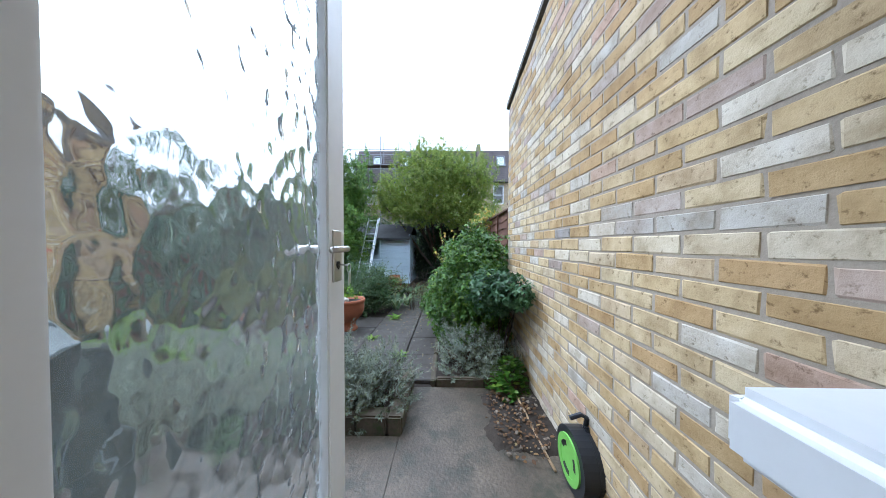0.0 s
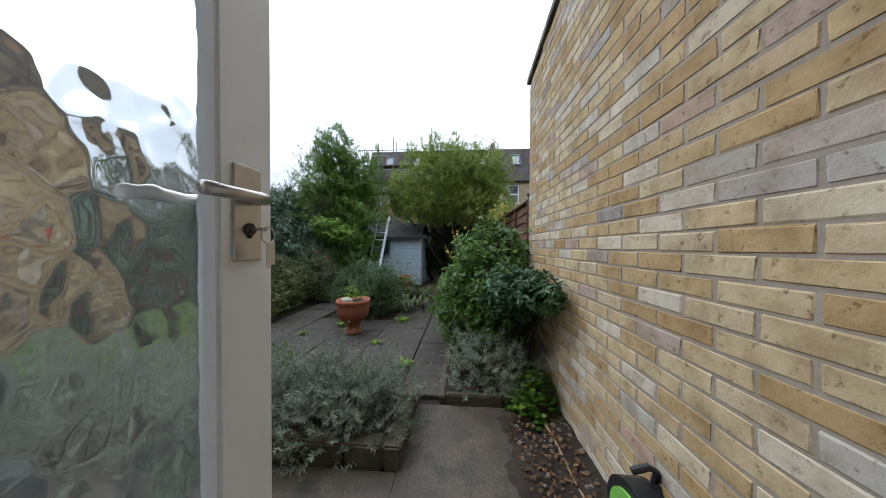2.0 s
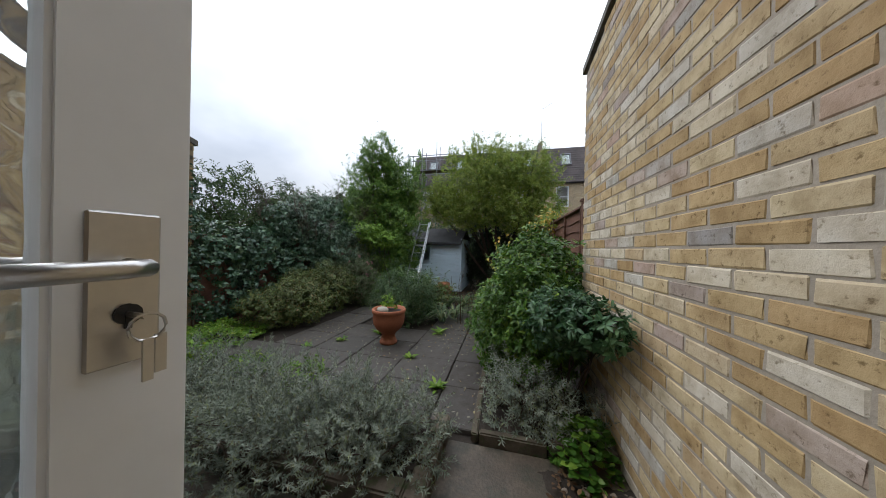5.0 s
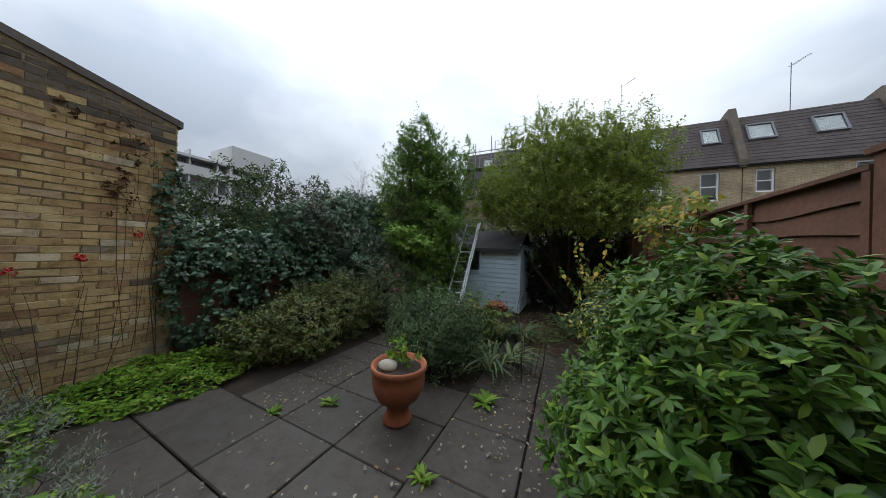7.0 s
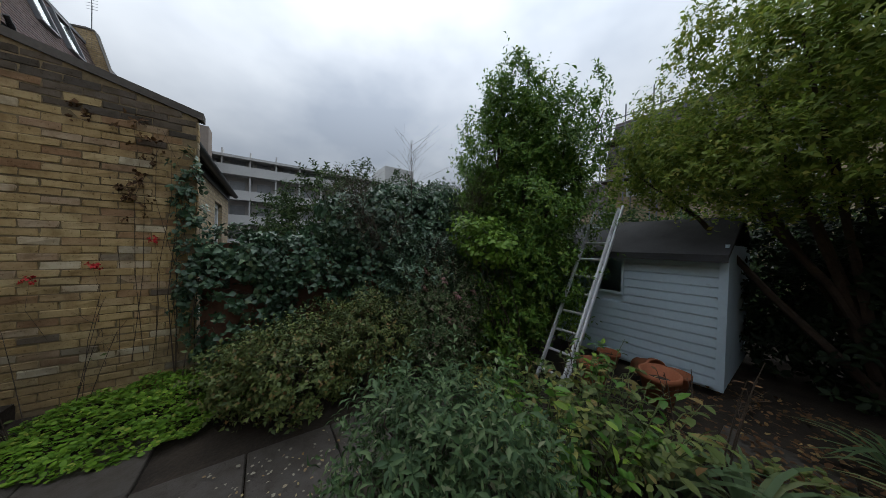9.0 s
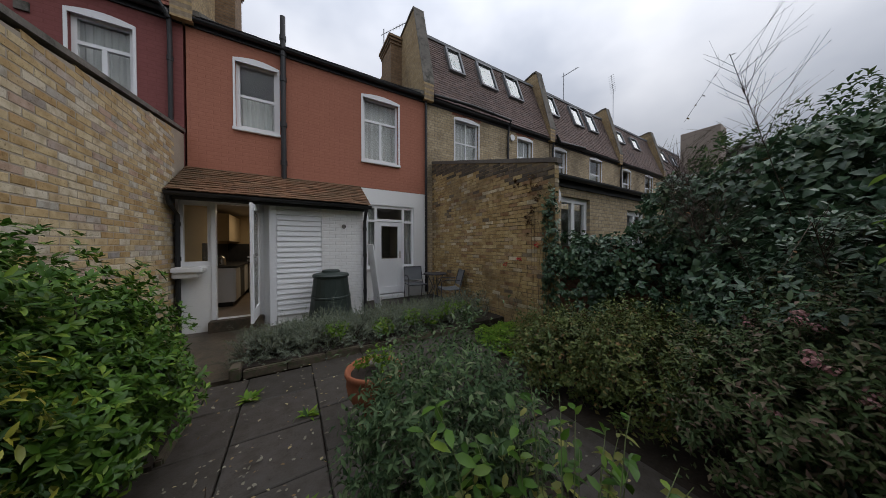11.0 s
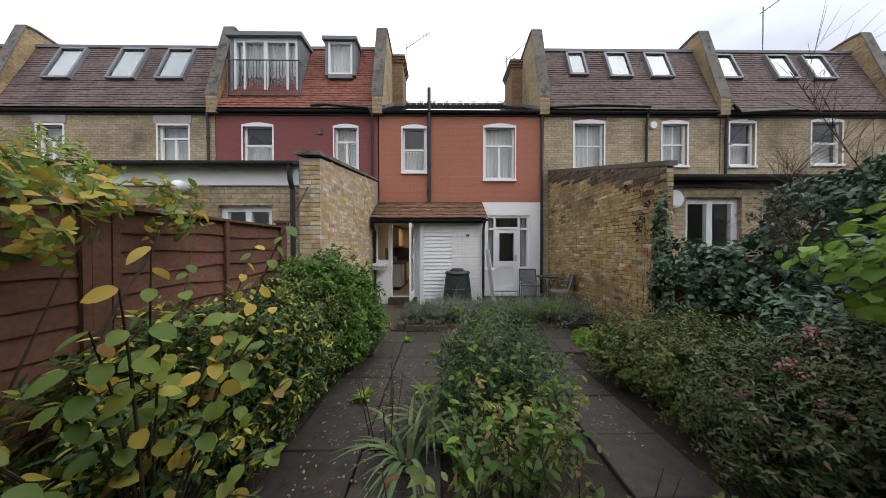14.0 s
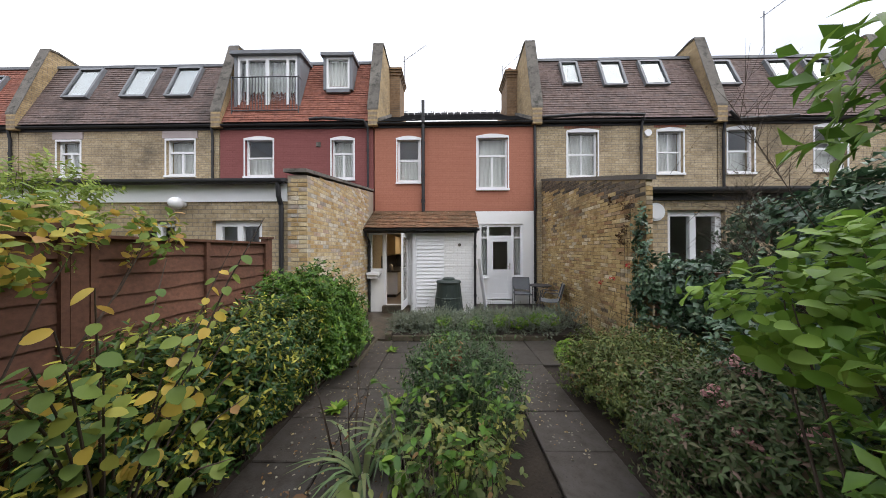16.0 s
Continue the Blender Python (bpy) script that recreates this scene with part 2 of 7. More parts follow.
mat_far_tile = surface("far_dark_tile", (0.085, 0.07, 0.066), 0.3, 1.5, 12, 0.8, 0.3)
mat_felt = surface("roofing_felt", (0.05, 0.05, 0.052), 0.3, 3, 60, 0.95, 0.6)
mat_alu = surface("weathered_aluminium", (0.66, 0.67, 0.69), 0.12, 4, 60, 0.42, 0.05, metal=0.55)
mat_terra = surface("terracotta", (0.30, 0.10, 0.045), 0.25, 3.5, 40, 0.8, 0.3, stain=(0.22, 0.08, 0.04), stain_at=0.58)
mat_bin = surface("dark_green_plastic", (0.026, 0.038, 0.033), 0.15, 2, 40, 0.5, 0.1)
mat_bark = surface("bark", (0.075, 0.055, 0.04), 0.4, 6, 40, 0.95, 0.9)
mat_metal_dark = surface("dark_painted_steel", (0.06, 0.06, 0.065), 0.2, 4, 40, 0.5, 0.1)
mat_steel = surface("brushed_steel", (0.55, 0.53, 0.50), 0.08, 6, 90, 0.32, 0.05, metal=1.0)

# ---- helpers for meshes ----
def block(bm, a, b, m=None):
    """A box between two corners."""
    x0, y0, z0 = (min(p, q) for p, q in zip(a, b))
    x1, y1, z1 = (max(p, q) for p, q in zip(a, b))
    v = [bm.verts.new((x, y, z)) for z in (z0, z1) for y in (y0, y1) for x in (x0, x1)]
    if m is not None:
        for w in v:
            w.co = m @ w.co
    for f in ((0, 2, 3, 1), (4, 5, 7, 6), (0, 1, 5, 4), (2, 6, 7, 3), (0, 4, 6, 2), (1, 3, 7, 5)):
        bm.faces.new([v[i] for i in f])
    return v


def rod(bm, points, radius, sides=8, taper=1.0, cap=True):
    """A round bar along points."""
    pts = [Vector(p) for p in points]
    rings = []
    for i, p in enumerate(pts):
        d = (pts[min(i + 1, len(pts) - 1)] - pts[max(i - 1, 0)]).normalized()
        u = d.cross(Vector((0.13, 0.21, 0.97)) if abs(d.z) < 0.9 else Vector((1, 0, 0))).normalized()
        w = d.cross(u)
        r = radius * (1 + (taper - 1) * i / max(1, len(pts) - 1))
        rings.append([bm.verts.new(p + (u * math.cos(k * math.tau / sides) + w * math.sin(k * math.tau / sides)) * r) for k in range(sides)])
    for a, b in zip(rings, rings[1:]):
        for k in range(sides):
            bm.faces.new((a[k], a[(k + 1) % sides], b[(k + 1) % sides], b[k]))
    if cap:
        bm.faces.new(rings[0][::-1])
        bm.faces.new(rings[-1])


def lathe(bm, profile, centre, sides=32):
    """A body turned about an upright axis, from (radius, height) pairs."""
    cx, cy, cz = centre
    rings = [[bm.verts.new((cx + r * math.cos(k * math.tau / sides), cy + r * math.sin(k * math.tau / sides), cz + h)) for k in range(sides)] for r, h in profile]
    for a, b in zip(rings, rings[1:]):
        for k in range(sides):
            bm.faces.new((a[k], a[(k + 1) % sides], b[(k + 1) % sides], b[k]))
    bm.faces.new(rings[0][::-1])
    bm.faces.new(rings[-1])


def prism(bm, outline, axis, lo, hi):
    """An outline of (u, v) pairs drawn out along an axis: x takes (y, z), y takes (x, z), z takes (x, y)."""
    def at(u, v, w):
        return {"x": (w, u, v), "y": (u, w, v), "z": (u, v, w)}[axis]
    a = [bm.verts.new(at(u, v, lo)) for u, v in outline]
    b = [bm.verts.new(at(u, v, hi)) for u, v in outline]
    k = len(outline)
    for i in range(k):
        bm.faces.new((a[i], a[(i + 1) % k], b[(i + 1) % k], b[i]))
    bm.faces.new(a[::-1])
    bm.faces.new(b)


def soften(bm, width, segments=2):
    bmesh.ops.bevel(bm, geom=bm.edges[:], offset=width, segments=segments, affect="EDGES", clamp_overlap=True)


def world_of(ob):
    m = ob.matrix_basis.copy()
    return world_of(ob.parent) @ ob.matrix_parent_inverse @ m if ob.parent else m


def adopt(ob, parent):
    ob.parent = parent
    ob.matrix_parent_inverse = world_of(parent).inverted()
    return ob


def part(name, bm, material, parent=None, label="", smooth=False):
    """Links a bmesh as one mesh object, drawn in world metres, under a thing or a part."""
    bmesh.ops.recalc_face_normals(bm, faces=bm.faces[:])
    me = bpy.data.meshes.new(name)
    bm.to_mesh(me)
    bm.free()
    me.materials.append(material)
    if smooth:
        me.polygons.foreach_set("use_smooth", [True] * len(me.polygons))
    ob = new(name, me)
    if parent is not None:
        adopt(ob, parent)
    if label:
        ob["label"] = label
    return ob


def thing(name, at, label, category, group="", kind="", turn=0):
    ob = new(name)
    ob.empty_display_size = 0.1
    ob.matrix_basis = pose(*at, 0, 0, turn)
    return tagged(ob, label, category, group, kind)


def slab_part(name, a, b, material, parent=None, label="", bevel=0.0):
    bm = bmesh.new()
    block(bm, a, b)
    if bevel:
        soften(bm, bevel)
    return part(name, bm, material, parent, label)


def holed(bm, x0, x1, z0, z1, holes, y0, y1, axis="x"):
    """An upright wall with openings that go through it; holes are (x0, x1, z0, z1)."""
    xs = sorted({x0, x1, *[min(max(v, x0), x1) for h in holes for v in h[:2]]})
    zs = sorted({z0, z1, *[min(max(v, z0), z1) for h in holes for v in h[2:]]})
    for xa, xb in zip(xs, xs[1:]):
        run = None
        for za, zb in zip(zs, zs[1:]):
            mx, mz = (xa + xb) / 2, (za + zb) / 2
            if any(h[0] < mx < h[1] and h[2] < mz < h[3] for h in holes):
                if run:
                    block(bm, (xa, y0, run[0]) if axis == "x" else (y0, xa, run[0]), (xb, y1, run[1]) if axis == "x" else (y1, xb, run[1]))
                run = None
            else:
                run = (run[0], zb) if run else (za, zb)
        if run:
            block(bm, (xa, y0, run[0]) if axis == "x" else (y0, xa, run[0]), (xb, y1, run[1]) if axis == "x" else (y1, xb, run[1]))


def mesh_from(name, verts, faces, material, parent=None, label=""):
    me = bpy.data.meshes.new(name)
    me.from_pydata(verts, [], faces)
    me.materials.append(material)
    me.update()
    ob = new(name, me)
    if parent is not None:
        adopt(ob, parent)
    if label:
        ob["label"] = label
    return ob


def mesh_fast(name, verts, loops, sizes, material, parent=None, label="", smooth=False):
    """A mesh from arrays: verts (n, 3), corner indices, corners of each face."""
    me = bpy.data.meshes.new(name)
    me.vertices.add(len(verts))
    me.vertices.foreach_set("co", np.asarray(verts, dtype=np.float32).ravel())
    me.loops.add(len(loops))
    me.loops.foreach_set("vertex_index", np.asarray(loops, dtype=np.int32))
    me.polygons.add(len(sizes))
    starts = np.concatenate([[0], np.cumsum(sizes)[:-1]]).astype(np.int32)
    me.polygons.foreach_set("loop_start", starts)
    if smooth:
        me.polygons.foreach_set("use_smooth", np.ones(len(sizes), dtype=bool))
    me.update(calc_edges=True)
    me.validate()
    me.materials.append(material)
    ob = new(name, me)
    if parent is not None:
        adopt(ob, parent)
    if label:
        ob["label"] = label
    return ob

# ---- the setting ----
FACE = -0.50          # the back wall of the terrace
EAVES = 5.85
ground = slab_part("ground", (-400, -400, -0.4), (400, 400, -0.06), mat_soil)
tagged(ground, "dark damp soil under the whole garden", "ground", kind="structure")


def window(parent, x0, x1, z0, z1, y, layout="sash", arch=True, curtain=True, sill=True, deep=0.09):
    """A window in a wall that faces the garden at y: frame, panes and sill; the frame is the part that holds the rest."""
    bm = bmesh.new()
    t = 0.1 if layout == "wide" else 0.065
    yb, yf = y - deep - 0.05, y - deep + 0.02
    block(bm, (x0, yb, z0), (x0 + t, yf, z1))
    block(bm, (x1 - t, yb, z0), (x1, yf, z1))
    block(bm, (x0 + t, yb, z1 - t), (x1 - t, yf, z1))
    block(bm, (x0 + t, yb, z0), (x1 - t, yf, z0 + t * 1.2))
    zm, xm = (z0 + z1) / 2, (x0 + x1) / 2
    panes = [(x0 + t, x1 - t, z0 + t * 1.2, z1 - t)]
    if layout in ("sash", "sash4"):
        block(bm, (x0 + t, yb, zm - 0.025), (x1 - t, yf - 0.01, zm + 0.025))
        panes = [(x0 + t, x1 - t, z0 + t * 1.2, zm - 0.025), (x0 + t, x1 - t, zm + 0.025, z1 - t)]
    if layout == "sash4":
        panes = [q for a, b, c, d in panes for q in ((a, xm - 0.015, c, d), (xm + 0.015, b, c, d))]
        block(bm, (xm - 0.015, yb + 0.01, z0 + t * 1.2), (xm + 0.015, yf - 0.012, zm - 0.025))
        block(bm, (xm - 0.015, yb + 0.01, zm + 0.025), (xm + 0.015, yf - 0.012, z1 - t))
    if layout == "casement":
        zt = z0 + (z1 - z0) * 0.64
        block(bm, (x0 + t, yb, zt - 0.03), (x1 - t, yf, zt + 0.03))
        block(bm, (xm - 0.03, yb, z0 + t * 1.2), (xm + 0.03, yf, zt - 0.03))
        panes = [(x0 + t, xm - 0.03, z0 + t * 1.2, zt - 0.03), (xm + 0.03, x1 - t, z0 + t * 1.2, zt - 0.03), (x0 + t, x1 - t, zt + 0.03, z1 - t)]
    if layout in ("pair", "wide"):
        block(bm, (xm - 0.05, yb, z0 + t * 1.2), (xm + 0.05, yf, z1 - t))
        panes = [(x0 + t, xm - 0.05, z0 + t * 1.2, z1 - t), (xm + 0.05, x1 - t, z0 + t * 1.2, z1 - t)]
    w = part("window", bm, mat_upvc, parent, "white painted window frame")
    for a, b, c, d in panes:
        g = slab_part("pane", (a, y - deep - 0.02, c), (b, y - deep - 0.014, d), mat_pane, w)
        g.visible_shadow = False
    if sill:
        slab_part("sill", (x0 - 0.05, y - deep, z0 - 0.07), (x1 + 0.05, y + 0.06, z0 - 0.003), mat_upvc, w, "", 0.008)
    if arch:
        bm = bmesh.new()
        k, xs = 9, []
        for i in range(k + 1):
            u = i / k
            xs.append((x0 - 0.04 + (x1 - x0 + 0.08) * u, z1 + 0.01 + 0.07 * math.sin(u * math.pi)))
        prism(bm, xs + [(x1 + 0.04, z1 - 0.05), (x0 - 0.04, z1 - 0.05)], "y", y + 0.002, y + 0.022)
        for xa in (x0 - 0.04, x1):
            block(bm, (xa, y + 0.002, z0), (xa + 0.04, y + 0.02, z1 - 0.05))
        part("head", bm, mat_upvc, w)
    if curtain:
        bm = bmesh.new()
        n, pts = 24, []
        for i in range(n + 1):
            pts.append((x0 + (x1 - x0) * i / n, y - deep - 0.16 + 0.015 * math.sin(i * 1.9)))
        prism(bm, pts + [(p[0], p[1] - 0.006) for p in pts[::-1]], "z", z0 + 0.05, z1 - (0.02 if layout != "sash" else (z1 - z0) * 0.42))
        part("curtain", bm, mat_net, w, "pale grey net curtain")
    return w


def tiled(name, x0, x1, foot, top, gauge, material, parent, jitter=0.004, width=0.17):
    """A slope of real overlapping tiles between two (y, z) edges, joined."""
    rng = random.Random(int(x0 * 100) + 7)
    (ya, za), (yb, zb) = foot, top
    run = math.hypot(yb - ya, zb - za)
    dy, dz = (yb - ya) / run, (zb - za) / run
    ny, nz = dz * (1 if dy < 0 else -1), -dy * (1 if dy < 0 else -1)
    rows = int(run / gauge)
    verts, faces = [], []
    for r in range(rows + 1):
        s0, s1 = r * gauge, min(r * gauge + gauge * 1.25, run)
        k = max(1, int((x1 - x0) / width))
        off = (r % 2) * width / 2
        edges = [x0] + [x0 + off + width * i for i in range(1, k + 1) if x0 + off + width * i < x1 - 0.02] + [x1]
        for a, b in zip(edges, edges[1:]):
            lift = 0.022 + rng.uniform(-jitter, jitter)
            skew = rng.uniform(-jitter, jitter)
            i = len(verts)
            lo = [(s0 + skew, lift), (s1, 0.006)]
            for x in (a + 0.0015, b - 0.0015):
                for s, h in lo:
                    verts.append((x, ya + dy * s + ny * h, za + dz * s + nz * h))
                verts.append((x, ya + dy * (s0 + skew) + ny * (lift - 0.016), za + dz * (s0 + skew) + nz * (lift - 0.016)))
            faces += [(i, i + 3, i + 4, i + 1), (i, i + 2, i + 5, i + 3), (i, i + 1, i + 2), (i + 3, i + 5, i + 4)]
    return mesh_from(name, verts, faces, material, parent)


def skylight(parent, x0, x1, foot, top, s0, s1):
    """A roof window lying in a slope; s0 and s1 are distances up the slope."""
    (ya, za), (yb, zb) = foot, top
    run = math.hypot(yb - ya, zb - za)
    dy, dz = (yb - ya) / run, (zb - za) / run
    sgn = 1 if dy < 0 else -1
    m = Matrix(((1, 0, 0, 0), (0, dy, dz * sgn, ya), (0, dz, -dy * sgn, za), (0, 0, 0, 1)))
    bm = bmesh.new()
    t = 0.075
    for a, b in (((x0, s0, 0.0), (x0 + t, s1, 0.11)), ((x1 - t, s0, 0.0), (x1, s1, 0.11)), ((x0 + t, s0, 0), (x1 - t, s0 + t, 0.10)), ((x0 + t, s1 - t, 0), (x1 - t, s1, 0.12))):
        block(bm, a, b, m)
    w = part("skylight", bm, mat_lead, parent, "grey metal roof window")
    bm = bmesh.new()
    block(bm, (x0 + t, s0 + t, 0.06), (x1 - t, s1 - t, 0.07), m)
    part("pane", bm, mat_skypane, w)
    bm = bmesh.new()
    block(bm, (x0 + t, s0 + t, -0.02), (x1 - t, s1 - t, 0.03), m)
    part("blind", bm, mat_net, w)


mat_skypane = glassy("roof_window_glass", (0.9, 0.95, 0.95))


def half_round(bm, x0, x1, y, z, r=0.06):
    prof = [(y + r * math.cos(a), z + r * math.sin(a)) for a in [math.pi + math.pi * i / 8 for i in range(9)]]
    inner = [(y + (r - 0.008) * math.cos(a), z + (r - 0.008) * math.sin(a)) for a in [math.tau - math.pi * i / 8 for i in range(9)]]
    prism(bm, prof + inner, "x", x0, x1)


ROOF_FOOT, ROOF_TOP = (FACE + 0.10, EAVES + 0.12), (FACE - 0.80, 8.45)


def mansard(parent, x0, x1, material, lights=(), gauge=0.1):
    tiled("roof", x0, x1, ROOF_FOOT, ROOF_TOP, gauge, material, parent)
    bm = bmesh.new()
    prism(bm, [(FACE + 0.06, EAVES + 0.06), (ROOF_TOP[0] - 0.03, ROOF_TOP[1] - 0.03), (ROOF_TOP[0] - 6, ROOF_TOP[1] - 0.03), (FACE - 6.9, EAVES + 0.06)], "x", x0 + 0.02, x1 - 0.02)
    part("roof_deck", bm, mat_felt, parent)
    slab_part("ridge", (x0, ROOF_TOP[0] - 0.25, ROOF_TOP[1] - 0.02), (x1, ROOF_TOP[0] + 0.06, ROOF_TOP[1] + 0.07), mat_lead, parent)
    for a, b, s0, s1 in lights:
        skylight(parent, a, b, ROOF_FOOT, ROOF_TOP, s0, s1)


def gutters(parent, x0, x1, pipes=(), y=FACE, z=EAVES + 0.05, foot=0.0):
    bm = bmesh.new()
    half_round(bm, x0, x1, y + 0.10, z)
    part("gutter", bm, mat_black, parent, "black half-round gutter")
    slab_part("fascia", (x0, y + 0.003, z - 0.12), (x1, y + 0.035, z + 0.04), mat_black, parent)
    for px in pipes:
        bm = bmesh.new()
        rod(bm, [(px, y + 0.1, z - 0.05), (px, y + 0.08, z - 0.25), (px, y + 0.06, z - 0.4), (px, y + 0.06, foot)], 0.036, 10)
        for zz in (foot + 0.7, foot + 2.3, z - 0.9):
            rod(bm, [(px, y + 0.06, zz), (px, y + 0.06, zz + 0.09)], 0.046, 10)
        part("downpipe", bm, mat_black, parent, "black downpipe")


def shell(parent, x0, x1, holes, material, z1=EAVES, back=-8.0):
    """The garden-side wall of a house with its openings, and plain walls that close it."""
    bm = bmesh.new()
    holed(bm, x0, x1, -0.1, z1, holes, FACE - 0.24, FACE)
    part("wall", bm, material, parent)
    bm = bmesh.new()
    block(bm, (x0 + 0.01, back, -0.1), (x0 + 0.1, FACE - 0.245, z1))
    block(bm, (x1 - 0.1, back, -0.1), (x1 - 0.01, FACE - 0.245, z1))
    block(bm, (x0 + 0.1, -3.6, -0.1), (x1 - 0.1, -3.5, z1))
    block(bm, (x0 + 0.1, -3.5, 2.9), (x1 - 0.1, FACE - 0.245, 3.0))
    block(bm, (x0 + 0.1, -3.5, z1 - 0.1), (x1 - 0.1, FACE - 0.245, z1))
    part("inner_wall", bm, mat_room, parent)


def house(x0, x1, label, wall_mat, windows, roof_mat=None, lights=(), pipes=(), group="terraced houses along the back of the garden", holes=()):
    h = thing("terraced_house", ((x0 + x1) / 2, FACE, 0), label, "house", group)
    shell(h, x0, x1, [w[:4] for w in windows] + list(holes), wall_mat)
    for a, b, c, d, layout in windows:
        window(h, a, b, c, d, FACE, layout, curtain=layout != "dark")
    gutters(h, x0, x1, pipes, foot=0.0)
    if roof_mat:
        mansard(h, x0, x1, roof_mat, lights)
    return h


def waste_pipe(parent, pts, r=0.045):
    bm = bmesh.new()
    rod(bm, pts, r, 10)
    for p, q in zip(pts, pts[1:]):
        m = Vector(p).lerp(Vector(q), 0.5)
        d = (Vector(q) - Vector(p)).normalized() * 0.04
        rod(bm, [m - d, m + d], r * 1.25, 10)
    part("waste_pipe", bm, mat_black, parent, "black waste pipe")


def disc(parent, name, x, z, r, material, depth=0.06, y=FACE):
    bm = bmesh.new()
    rod(bm, [(x, y + 0.001, z), (x, y + depth, z)], r, 20)
    part(name, bm, material, parent)


# our house: painted terracotta above, white below, with a low slate roof between the party walls
WIN = [(-0.75, -0.02, 4.03, 5.44, "sash"), (-3.57, -2.60, 3.80, 5.48, "casement")]
h = thing("terraced_house", (-1.85, FACE, 0), "terraced house with terracotta painted upper wall and white lower wall", "house", "terraced houses along the back of the garden")
X0, X1 = -4.45, 0.72
bm = bmesh.new()
holed(bm, X0, X1, 3.08, EAVES, [w[:4] for w in WIN], FACE - 0.24, FACE)
part("wall", bm, mat_terracotta_paint, h, "terracotta painted brick wall")
bm = bmesh.new()
DOORWAY = (-4.05, -2.66, 0.22, 2.66)
holed(bm, X0, -2.42, -0.1, 3.076, [DOORWAY], FACE - 0.24, FACE - 0.004)
part("lower_wall", bm, mat_white_render, h, "white painted lower wall")
bm = bmesh.new()
block(bm, (-2.42, FACE - 0.24, 2.5), (X1, FACE - 0.004, 3.076))
block(bm, (X0 + 0.1, -3.6, -0.1), (-2.5, -3.5, 5.8))
block(bm, (-2.5, -3.6, 2.62), (X1 - 0.1, -3.5, 5.8))
block(bm, (X0 + 0.01, -3.5, -0.1), (X0 + 0.1, FACE - 0.245, 5.8))
block(bm, (X1 - 0.1, -3.5, 2.62), (X1 - 0.01, FACE - 0.245, 5.8))
block(bm, (X0 + 0.1, -3.5, 2.9), (-2.5, FACE - 0.245, 3.0))
block(bm, (X0 + 0.1, -3.5, 5.7), (X1 - 0.1, FACE - 0.245, 5.8))
block(bm, (X0 + 0.1, -3.5, 0.1), (-2.5, FACE - 0.245, 0.2))
part("inner_wall", bm, mat_room, h)
for a, b, c, d, layout in WIN:
    window(h, a, b, c, d, FACE, layout)
gutters(h, X0, X1, (), foot=3.1)
bm = bmesh.new()
rod(bm, [(-0.86, FACE + 0.07, 3.02), (-0.86, FACE + 0.07, 6.62)], 0.052, 12)
for zz in (3.35, 4.2, 5.2, 5.75, 6.1):
    rod(bm, [(-0.86, FACE + 0.07, zz), (-0.86, FACE + 0.07, zz + 0.1)], 0.066, 12)
part("soil_pipe", bm, mat_black, h, "black soil pipe rising past the eaves")
bm = bmesh.new()
rod(bm, [(X0 + 0.04, FACE + 0.06, 5.8), (X0 + 0.04, FACE + 0.06, 0.2)], 0.036, 10)
part("downpipe", bm, mat_black, h)
tiled("roof", X0 + 0.15, X1 - 0.15, (FACE + 0.1, EAVES + 0.1), (FACE - 3.0, 7.8), 0.16, mat_slate, h, width=0.3)
bm = bmesh.new()
for i in range(15):
    x = X0 + 0.5 + i * 0.29
    block(bm, (x, FACE - 3.1, 7.78), (x + 0.26, FACE - 2.95, 7.88))
    if i % 2 == 0:
        for dx in (0.06, 0.18):
            rod(bm, [(x + dx + 0.05 * math.cos(q), FACE - 3.02, 7.94 + 0.05 * math.sin(q)) for q in [j * math.tau / 10 for j in range(11)]], 0.014, 5)
part("ridge_crest", bm, mat_slate, h, "ornamental dark ridge tiles")
for xa, s in ((X0 + 0.02, 1), (X1 - 0.02, -1)):
    bm = bmesh.new()
    prism(bm, [(FACE + 0.12, EAVES + 0.10), (FACE + 0.12, EAVES + 0.2), (FACE - 3.0, 7.95), (FACE - 3.0, 7.85)], "x", xa, xa + s * 0.2)
    part("flashing", bm, mat_cap, h)

# the lean-to kitchen
LEAN, OUT = 0.09, 0.34
lean = thing("lean_to_kitchen", (-0.85, LEAN, 0), "white lean-to kitchen with a clay tiled roof", "outbuilding")
K_DOOR, K_WIN = (-0.45, 0.24, 0.2, 2.36), (0.27, 0.70, 1.2, 2.36)
bm = bmesh.new()
holed(bm, -0.74, 0.735, -0.1, 2.46, [K_DOOR, K_WIN], LEAN - 0.12, LEAN)
part("front_wall", bm, mat_white_render, lean)
bm = bmesh.new()
block(bm, (-2.40, OUT - 0.11, -0.1), (-1.54, OUT, 2.46))
block(bm, (-1.54, OUT - 0.16, -0.1), (-0.742, OUT - 0.055, 2.46))
block(bm, (-0.842, LEAN - 0.12, -0.1), (-0.742, OUT - 0.16, 2.46))
block(bm, (-2.40, FACE - 0.2, -0.1), (-2.29, OUT - 0.11, 2.46))
part("brick_wall", bm, mat_white_brick, lean, "white painted brick wall")
bm = bmesh.new()
prism(bm, [(OUT - 0.02, 2.46), (FACE, 2.46), (FACE, 2.95)], "x", -2.40, -2.29)
part("gable", bm, mat_white_brick, lean)
bm = bmesh.new()
prism(bm, [(OUT + 0.16, 2.44), (FACE + 0.002, 3.04), (FACE + 0.002, 2.96), (OUT + 0.14, 2.37)], "x", -2.48, 0.735)
part("roof_deck", bm, mat_felt, lean)
